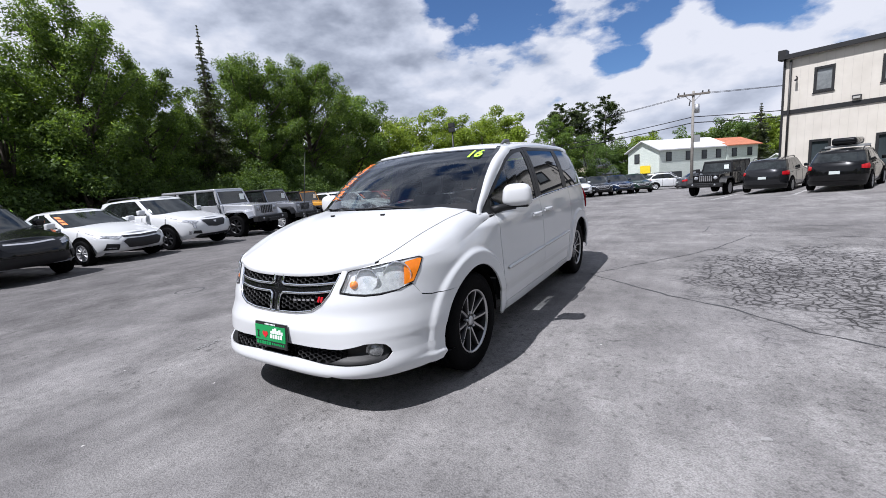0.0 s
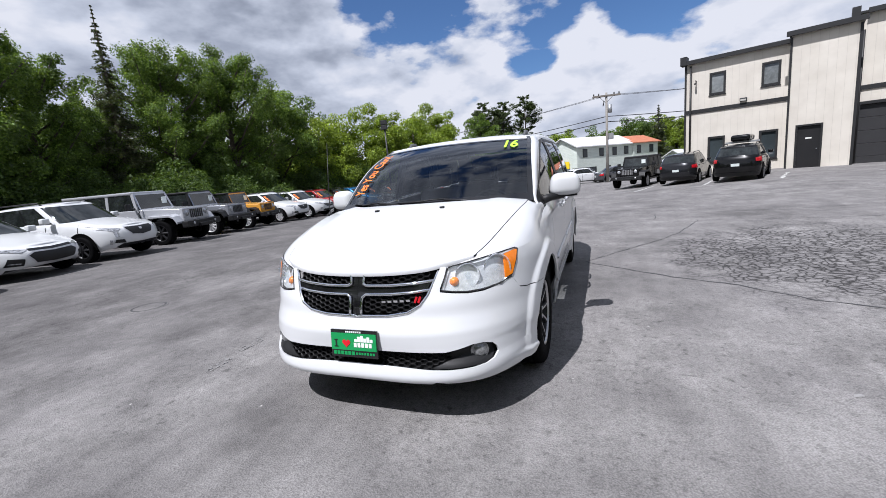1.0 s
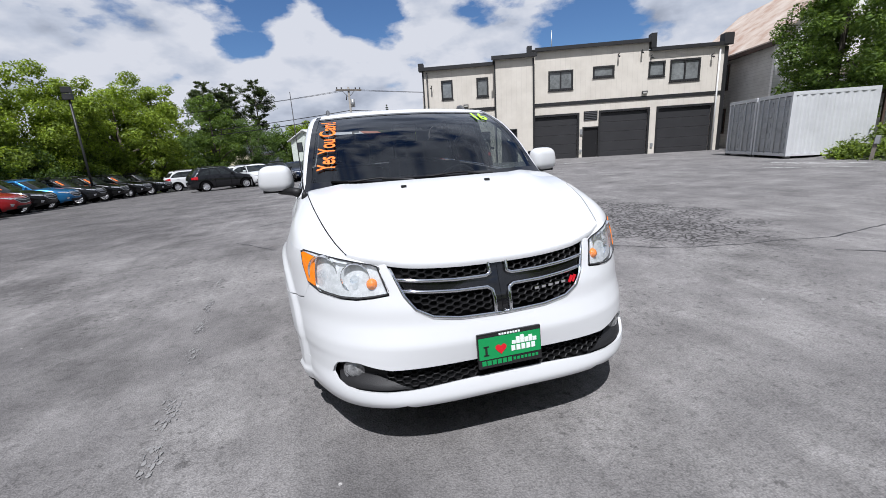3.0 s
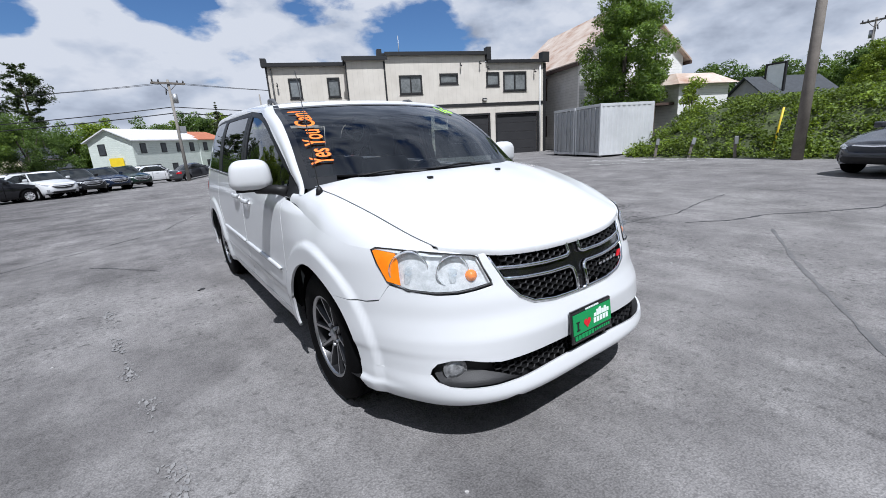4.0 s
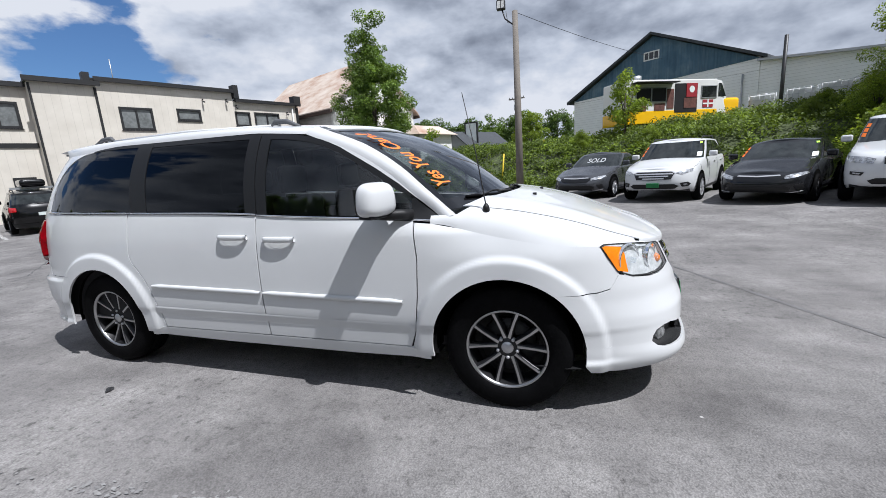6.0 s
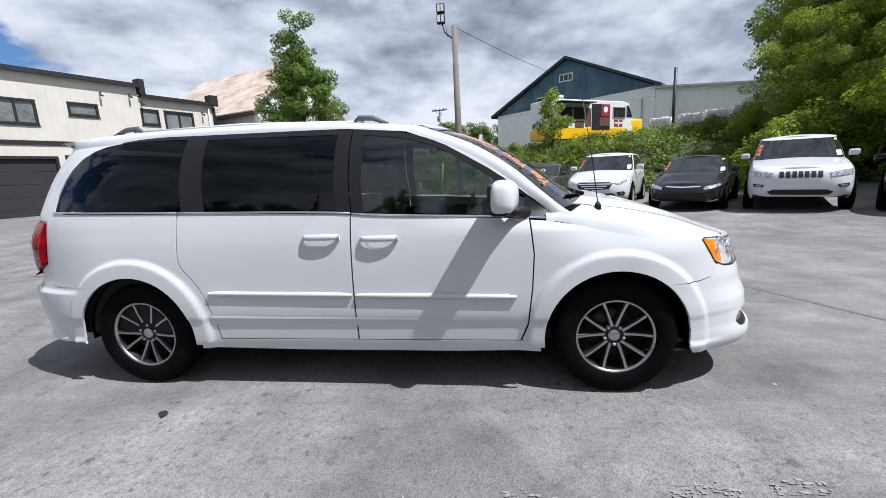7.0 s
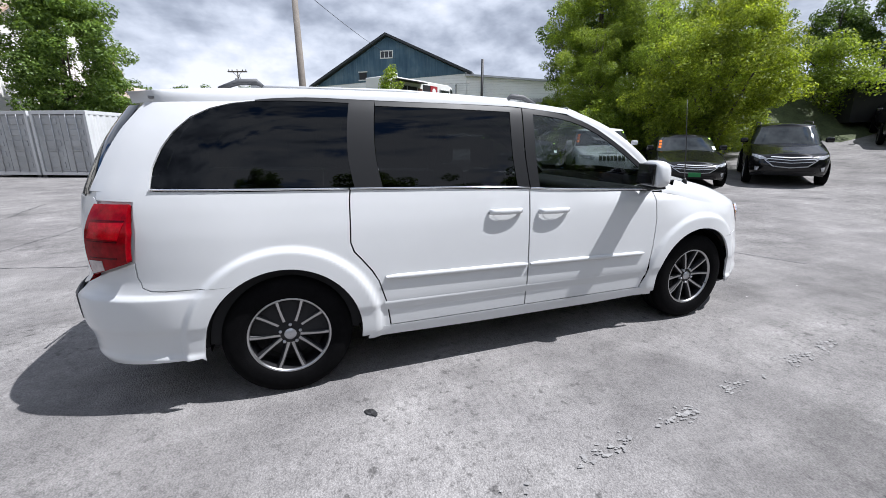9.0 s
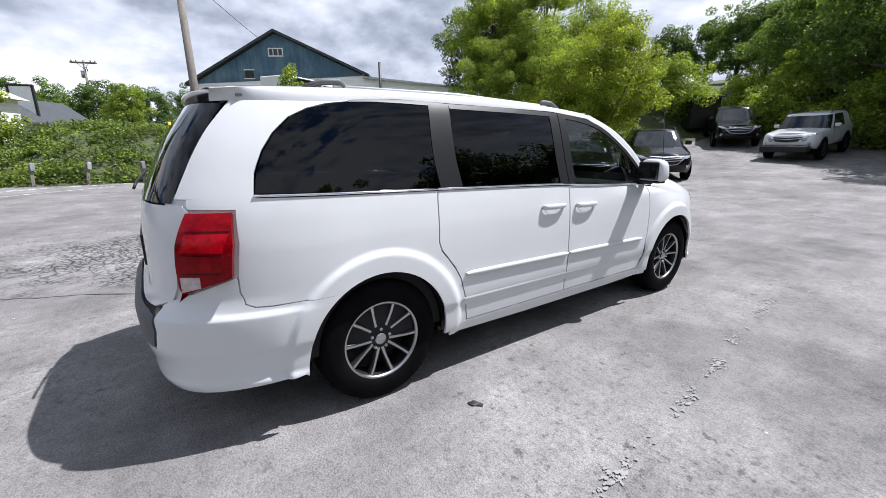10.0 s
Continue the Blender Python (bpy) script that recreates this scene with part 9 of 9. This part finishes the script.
across("tailgate", [(0, .695), (.62, .70), (.71, .74), (.735, .80), (.745, 1.0), (.765, 1.14), (.74, 1.165), (0, 1.165)], van, WHITE_PAINT, True, label="white tailgate")
across("rear_window", [(0, 1.172), (.698, 1.172), (.676, 1.35), (.648, 1.50), (.618, 1.61), (0, 1.615)], van, VAN_PRIVACY, True, -.004, cv=.05, lip=0, label="dark rear window")
def spoiler_pt(u, v, low):
    """The spoiler's skin: u across from -1 to 1, v rearwards from the roof to its lip."""
    w = .63 - .03 * v
    x = u * w
    y = 2.08 + (.185 - .10 * abs(u) ** 2.6) * v
    z = roof_pt(min(abs(x), .66), min(y, 2.2)).z - .12 * max(0, y - 2.10) - .075 * max(0.0, abs(u) - .80) ** 1.2 / .2 ** .2
    return Vector((x, y, z + .003 - low * (.020 + .022 * (1 - v)) * (1 - abs(u) ** 8)))


NU, NV = 41, 9
vs = [spoiler_pt(-1 + 2 * i / (NU - 1), j / (NV - 1), low) for low in (0, 1) for i in range(NU) for j in range(NV)]
top_f = grid_faces(NU, NV)
fs = top_f + [tuple(i + NU * NV for i in f[::-1]) for f in top_f]
for i in range(NU - 1):
    a, b = i * NV + NV - 1, (i + 1) * NV + NV - 1
    fs.append((a, b, b + NU * NV, a + NU * NV))
for i in (0, NU - 1):
    for j in range(NV - 1):
        a, b = i * NV + j, i * NV + j + 1
        fs.append((a, b, b + NU * NV, a + NU * NV))
part("roof_spoiler", mesh_of("roof_spoiler", vs, fs, WHITE_PAINT), van, "white roof spoiler over the rear window")
box("licence_recess", -.30, .30, 2.545, 2.562, .82, .98, BLACK_PLASTIC, van, "", .006)
tube("rear_wiper", [(0, 2.56, 1.19), (.05, 2.545, 1.22), (.38, 2.49, 1.27)], .008, BLACK_PLASTIC, van)

# -- trim: belt chrome, side mouldings, handles, mirrors
for sd in (-1, 1):
    for y0, y1 in ((-1.24, .006), (.016, 1.155), (1.163, 2.11)):
        pts = [van_side(sd * q_y(y, belt(y) - .003), belt(y) - .003, .003) for y in [y0 + (y1 - y0) * i / 12 for i in range(13)]]
        tube("belt_chrome", pts, .0065, CHROME, van, seg=6)
    for y0, y1 in ((-.965, .008), (.032, .985)):
        rows = []
        n = 14
        for i in range(n + 1):
            y = y0 + (y1 - y0) * i / n
            zc = .640 + .018 * y
            t = .016 if 0 < i < n else .008
            P = [van_side(sd * q_y(y, zc + d), zc + d, o) for d, o in ((t, .001), (t * .8, .013), (0, .016), (-t * .8, .013), (-t, .001))]
            rows.append(P)
        part("door_moulding", mesh_of("door_moulding", [p for r in rows for p in r], grid_faces(n + 1, 5), WHITE_PAINT), van, "white side moulding")
        rows = []
        for i in range(n + 1):
            y = y0 - .02 + (y1 - y0 + .03) * i / n
            zc = .478 + .011 * y
            P = [van_side(sd * q_y(y, zc + d), zc + d, o) for d, o in ((.016, .0008), (.006, .0030), (0, .0032), (-.040, .0006))]
            rows.append(P)
        part("door_crease", mesh_of("door_crease", [p for r in rows for p in r], grid_faces(n + 1, 4), WHITE_PAINT), van)
    for y0, y1, z in ((.085, .315, 1.003), (-.275, -.045, .988)):
        a, b = van_side(sd * q_y(y0, z), z), van_side(sd * q_y(y1, z), z)
        n = 12
        vs = []
        for i in range(n + 1):
            t = i / n
            y = y0 + (y1 - y0) * t
            lift = .010 + .020 * math.sin(math.pi * min(1, max(0, t))) ** .35
            hh = .017 + .003 * math.sin(math.pi * t)
            for k in range(8):
                an = 2 * math.pi * k / 8
                p = van_side(sd * q_y(y, z), z, lift + .011 * math.cos(an))
                p.z += hh * math.sin(an)
                vs.append(p)
        fs = [(i * 8 + k, i * 8 + (k + 1) % 8, (i + 1) * 8 + (k + 1) % 8, (i + 1) * 8 + k) for i in range(n) for k in range(8)] + [tuple(range(8)), tuple(range(n * 8, n * 8 + 8))]
        hd = part("door_handle", mesh_of("door_handle", vs, fs, WHITE_PAINT), van, "white pull handle")
        # shallow cup behind the grip
        vs, fs = [], []
        ym = (y0 + y1) / 2 + .03
        for i in range(9):
            r = i / 8
            for k in range(20):
                an = 2 * math.pi * k / 20
                yy, zz = ym + .055 * r * math.cos(an), z - .012 + .045 * r * math.sin(an)
                vs.append(van_side(sd * q_y(yy, zz), zz, .0015 - 0.0 * r))
        fs = [(i * 20 + k, i * 20 + (k + 1) % 20, (i + 1) * 20 + (k + 1) % 20, (i + 1) * 20 + k) for i in range(8) for k in range(20)]
        part("handle_cup", mesh_of("handle_cup", vs, fs, WHITE_PAINT), hd)
    # mirror: rounded white shell on a black foot
    bm_ = bmesh.new()
    bmesh.ops.create_uvsphere(bm_, u_segments=28, v_segments=16, radius=1.0)
    for v in bm_.verts:
        x, y, z = v.co
        sx = math.copysign(abs(x) ** .55, x)
        sz = math.copysign(abs(z) ** .60, z)
        sy2 = math.copysign(abs(y) ** .75, y)
        v.co = Vector((sx * .118 * (1 - .10 * sz), sy2 * (.085 if y < 0 else .05), sz * .092))
    mi = part("door_mirror", bm_mesh("door_mirror", bm_, WHITE_PAINT, True), van, "white door mirror housing")
    mi.matrix_basis = Matrix.Translation((sd * 1.045, -.885, 1.212)) @ Euler((0, 0, radians(sd * 14))).to_matrix().to_4x4()
    bm_ = bmesh.new()
    box_bm(bm_, -.098, .098, .040, .058, -.07, .07, .012, 3)
    part("mirror_glass", bm_mesh("mirror_glass", bm_, GLOSS_BLACK, True), mi, "black mirror back edge with glass")
    bm_ = bmesh.new()
    box_bm(bm_, -.09, .09, -.05, .04, -.098, -.078, .01, 2)
    part("mirror_skirt", bm_mesh("mirror_skirt", bm_, BLACK_PLASTIC, True), mi)
    foot = part("mirror_foot", mesh_of("mirror_foot", *tube_data([(sd * .885, -1.03, 1.105), (sd * .93, -.98, 1.118), (sd * 1.03, -.90, 1.126)], [.034, .03, .026], 10), BLACK_PLASTIC), van)
    # roof rail: black feet, pale rail
    x = sd * .625
    tube("roof_rail", [(x, -.02, roof_pt(x, -.02).z + .004), (x, .8, roof_pt(x, .8).z + .004), (x, 1.62, roof_pt(x, 1.62).z + .004)], .010, WHITE_PAINT, van, "slim roof rail", seg=8)
    for y0, d in ((-.02, 1), (1.62, -1)):
        tube("rail_foot", [(x, y0 - d * .16, roof_pt(x, y0 - d * .16).z - .004), (x, y0 - d * .06, roof_pt(x, y0).z + .025), (x, y0 + d * .03, roof_pt(x, y0).z + .03), (x, y0 + d * .06, roof_pt(x, y0).z + .005)], [.010, .017, .017, .012], GREY_PLASTIC, van, "black rail foot")

# antenna on the right fender, washer jets, wipers
az = 1.108
ab = tube("antenna", [(-.835, -1.44, az), (-.835, -1.44, az + .03), (-.835, -1.44, az + .045)], [.022, .016, .006], BLACK_PLASTIC, van, "black whip antenna", seg=12)
tube("mast", [(-.835, -1.44, az + .03), (-.838, -1.40, az + .30), (-.842, -1.34, az + .62)], [.0035, .003, .002], DARK_METAL, ab, seg=6)
for sd in (-1, 1):
    p = hood_pt(sd * .262, -1.64)
    jet = box("washer_jet", -.016, .016, -.012, .012, -.004, .012, BLACK_PLASTIC, van, "", .004)
    jet.location = p
WIPERS = (([(-.30, .03), (-.62, .06), (-.80, .075)], (-.12, -.03)), ([(.38, .04), (.05, .055), (-.25, .06)], (.52, -.03)))
for run, (pu, pv) in WIPERS:
    arm = [ws_pt(pu, pv, .02), ws_pt((pu + run[0][0]) / 2, .03, .035), ws_pt(run[0][0] * .6 + run[1][0] * .4, .055, .032)]
    w = tube("wiper", arm, [.013, .010, .007], BLACK_PLASTIC, van, "black wiper arm", seg=8)
    tube("blade", [ws_pt(u, v + .005, .014) for u, v in [(run[0][0] + (run[2][0] - run[0][0]) * i / 8, run[0][1] + (run[2][1] - run[0][1]) * i / 8) for i in range(9)]], .009, RUBBER, w, seg=6)
    tube("blade_top", [ws_pt(run[0][0] + (run[2][0] - run[0][0]) * (i + 1) / 8, .07 + .01 * math.sin(i), .024) for i in range(6)], .006, BLACK_PLASTIC, w, seg=6)

# windscreen lettering
def lay_text(name, body, size, mat, place, label, shear=0.0, bold=.004):
    me = text_mesh(name, body, size, mat, 0.0, shear, bold)
    bm = bmesh.new()
    bm.from_mesh(me)
    bmesh.ops.triangulate(bm, faces=bm.faces[:])
    xs, ys = [v.co.x for v in bm.verts], [v.co.y for v in bm.verts]
    x0, x1, y0, y1 = min(xs), max(xs), min(ys), max(ys)
    for v in bm.verts:
        v.co = place((v.co.x - x0) / (x1 - x0), (v.co.y - y0) / (y1 - y0))
    bm.to_mesh(me)
    bm.free()
    return part(name, me, van, label)


lay_text("windscreen_lettering", "Yes You Can!", .15, ORANGE_PAINT, lambda x, y: ws_pt(-.77 - .15 * y, .22 + .64 * x, .014), "orange hand lettering on the windscreen", .08, .0022)
lay_text("year_mark", "16", .125, LIME_PAINT, lambda x, y: ws_pt(.71 + .15 * x, .785 + .125 * y, .012), "lime green year mark on the windscreen", .05, .003)

# dealer plate: green with a heart, a skyline and bars
dp = box("dealer_plate", -.152, .152, -.010, .006, -.079, .079, GLOSS_BLACK, van, "green dealer plate with a red heart and white skyline", .006)
dp.matrix_basis = Matrix.Translation((0, -2.520, .488)) @ Euler((radians(-6), 0, 0)).to_matrix().to_4x4()
PLATE_GREEN = M("plate_green", (0.008, 0.27, 0.075), 0.3, var=0.06)
box("plate_face", -.146, .146, -.0135, -.0095, -.036, .060, PLATE_GREEN, dp)
hv = []
for i in range(28):
    t = 2 * math.pi * i / 28
    hv.append((16 * math.sin(t) ** 3 * .00165 - .045, -.0155, (13 * math.cos(t) - 5 * math.cos(2 * t) - 2 * math.cos(3 * t) - math.cos(4 * t)) * .00165 + .005))
part("heart", mesh_of("heart", hv, [tuple(range(28))[::-1]], RED_BADGE, smooth=False), dp, "red heart")
for i, h_ in enumerate((.016, .030, .036, .022, .030, .018)):
    box("skyline_tower", .008 + .02 * i, .026 + .02 * i, -.0155, -.0135, .014, .014 + h_, PAPER, dp)
boxes("plate_lettering", [(.004 + .024 * i, .022 + .024 * i, -.0155, -.0135, -.016, .008) for i in range(5)], PAPER, dp)
boxes("plate_lettering", [(-.118, -.108, -.0155, -.0135, -.018, .022), (-.125, -.101, -.0155, -.0135, .018, .024), (-.125, -.101, -.0155, -.0135, -.020, -.014)], BLACK_TRIM, dp)
boxes("plate_lettering", [(-.135 + .024 * i, -.116 + .024 * i, -.0125, -.0095, -.064, -.044) for i in range(6)] + [(.012 + .018 * i, .024 + .018 * i, -.0125, -.0095, -.060, -.048) for i in range(7)], PLATE_GREEN, dp)
boxes("plate_lettering", [(-.05 + .013 * i, -.041 + .013 * i, -.0125, -.0095, .064, .072) for i in range(8)], PAPER, dp)

# -- wheels
def van_wheel_meshes():
    R = .357
    tv, tf = lathe_data([(.222, .098), (.232, .110), (.262, .116), (.300, .117), (.330, .110), (.346, .096), (.353, .078), (.3565, .05), (.349, .047), (.349, .040), (.357, .037), (.357, .008), (.349, .005), (.349, -.005), (.357, -.008), (.357, -.037), (.349, -.040), (.349, -.047), (.3565, -.05), (.353, -.078), (.33, -.11), (.25, -.115), (.222, -.098)], 56)
    tyre = mesh_of("tyre", tv, tf, RUBBER)
    vs, fs = lathe_data([(.230, .100), (.226, .106), (.218, .104), (.212, .092), (.208, .03), (.205, -.08)], 56)
    idx = [0, 0, 0, 1, 1] * 56
    # ten tapered spokes in five pairs, machined faces over dark flanks
    for k in range(10):
        pair, half = divmod(k, 2)
        a0 = 2 * math.pi * (pair + .5) / 5 + (-.20 if half == 0 else .20)
        a1 = 2 * math.pi * (pair + .5) / 5 + (-.315 if half == 0 else .315)
        o = len(vs)
        stations = ((.050, .013, .070, a0), (.10, .0095, .078, a0 * .55 + a1 * .45), (.16, .0085, .088, a0 * .25 + a1 * .75), (.213, .0105, .094, a1))
        for r, w, x, a in stations:
            c, s = math.cos(a), math.sin(a)
            for dw, dx in ((-w - .008, -.035), (-w - .004, -.006), (-w * .72, 0), (w * .72, 0), (w + .004, -.006), (w + .008, -.035)):
                vs.append((x + dx, r * c - dw * s, r * s + dw * c))
        for i in range(3):
            for j in range(5):
                a, b = o + i * 6 + j, o + (i + 1) * 6 + j
                fs.append((a, b, b + 1, a + 1))
                idx.append(0 if j == 2 else 1)
    hv2, hf = lathe_data([(.058, .03), (.060, .066), (.054, .072), (.034, .073), (.031, .080), (.001, .081)], 30)
    o = len(vs)
    vs += hv2
    fs += [tuple(i + o for i in f) for f in hf]
    idx += [1, 1, 1, 0, 2] * 30
    rim = mesh_of("rim", vs, fs, mats=[ALLOY, ALLOY_DARK, ALLOY_BG], index=idx)
    v2, f2 = lathe_data([(.010, .05), (.010, .078), (.006, .083), (.001, .083)], 8)
    nut = mesh_of("lug_nut", v2, f2, ALLOY_BG)
    dv, df = lathe_data([(.07, .02), (.155, .02), (.155, -.005), (.07, -.005)], 40)
    disc = mesh_of("brake_disc", dv, df, DARK_METAL)
    bv, bf = lathe_data([(.205, -.02), (.001, -.03)], 30)
    back = mesh_of("wheel_back", bv, bf, BLACK_PLASTIC)
    return tyre, rim, nut, disc, back


VAN_WHEEL = van_wheel_meshes()
for sd in (-1, 1):
    for k, wy in enumerate((-WB2, WB2)):
        w = part("wheel", VAN_WHEEL[0], van, "black tyre on a dark two-tone alloy wheel")
        w.matrix_basis = Matrix.Translation((sd * .825, wy, HUB_Z)) @ Euler((radians(17 + 40 * k), 0, 0)).to_matrix().to_4x4() @ (Matrix.Identity(4) if sd > 0 else Matrix.Rotation(math.pi, 4, "Z"))
        for nm, me in zip(("rim", "lug_nut", "brake_disc", "wheel_back"), VAN_WHEEL[1:]):
            if nm == "lug_nut":
                for j in range(5):
                    part(nm, me, w).location = (0, .057 * math.cos(2 * math.pi * j / 5), .057 * math.sin(2 * math.pi * j / 5))
            else:
                part(nm, me, w)
        # arch liner
        vs = []
        n = 26
        for i in range(n + 1):
            a = math.radians(-5 + 190 * i / n)
            for x in (.92, .60):
                vs.append((sd * x, wy - .405 * math.cos(a), HUB_Z + .405 * math.sin(a)))
        part("arch_liner", mesh_of("arch_liner", vs, grid_faces(n + 1, 2), ARCH_BLACK), van)
        box("arch_wall", sd * .58 - .01, sd * .58 + .01, wy - .40, wy + .40, .2, .78, ARCH_BLACK, van)

# -- underbody, engine block and cabin so that nothing shows through
boxes("underbody", [(-.80, .80, -1.10, 1.08, .24, .30), (-.58, .58, -2.30, 2.40, .25, .30)], BLACK_PLASTIC, van)
boxes("engine_bay", [(-.56, .56, -2.0, -1.35, .30, .86), (-.60, .60, -1.32, -1.24, .30, 1.06), (-.40, .40, -2.28, -2.0, .30, .84)], CABIN, van)
boxes("cabin_floor", [(-.80, .80, -1.2, 2.05, .30, .36), (-.90, -.87, -1.0, 2.1, .36, 1.02), (.87, .90, -1.0, 2.1, .36, 1.02), (-.6, .6, 2.36, 2.40, .36, 1.1)], CABIN, van)
dash = bmesh.new()
box_bm(dash, -.80, .80, -1.22, -.72, .70, 1.085, .09, 4)
part("dashboard", bm_mesh("dashboard", dash, CABIN, True), van)
sv, sf = [], []
for i in range(28):
    a = 2 * math.pi * i / 28
    for k in range(8):
        b = 2 * math.pi * k / 8
        r = .185 + .015 * math.cos(b)
        sv.append((.38 + r * math.cos(a), -.62 + .015 * math.sin(b) - .35 * r * math.sin(a), 1.02 + r * math.sin(a) * .94))
sf = [(i * 8 + k, ((i + 1) % 28) * 8 + k, ((i + 1) % 28) * 8 + (k + 1) % 8, i * 8 + (k + 1) % 8) for i in range(28) for k in range(8)]
part("steering_wheel", mesh_of("steering_wheel", sv, sf, CABIN), van)
for sx in (-.40, .40):
    for sy_ in (-.15, .85, 1.75):
        bm_ = bmesh.new()
        box_bm(bm_, sx - .25, sx + .25, sy_ - .28, sy_ + .22, .55, .70, .06, 3)
        box_bm(bm_, sx - .24, sx + .24, sy_ + .16, sy_ + .30, .62, 1.22, .06, 3)
        box_bm(bm_, sx - .13, sx + .13, sy_ + .22, sy_ + .31, 1.24, 1.44, .045, 3)
        part("seat", bm_mesh("seat", bm_, SEAT, True), van, "dark grey cloth seat")
bm_ = bmesh.new()
box_bm(bm_, -.11, .11, -.40, -.36, 1.50, 1.57, .015, 2)
part("rear_view_mirror", bm_mesh("rear_view_mirror", bm_, CABIN, True), van)
boxes("headliner", [(-.66, .66, -.30, 2.1, 1.640, 1.652)], GREY_PLASTIC, van)
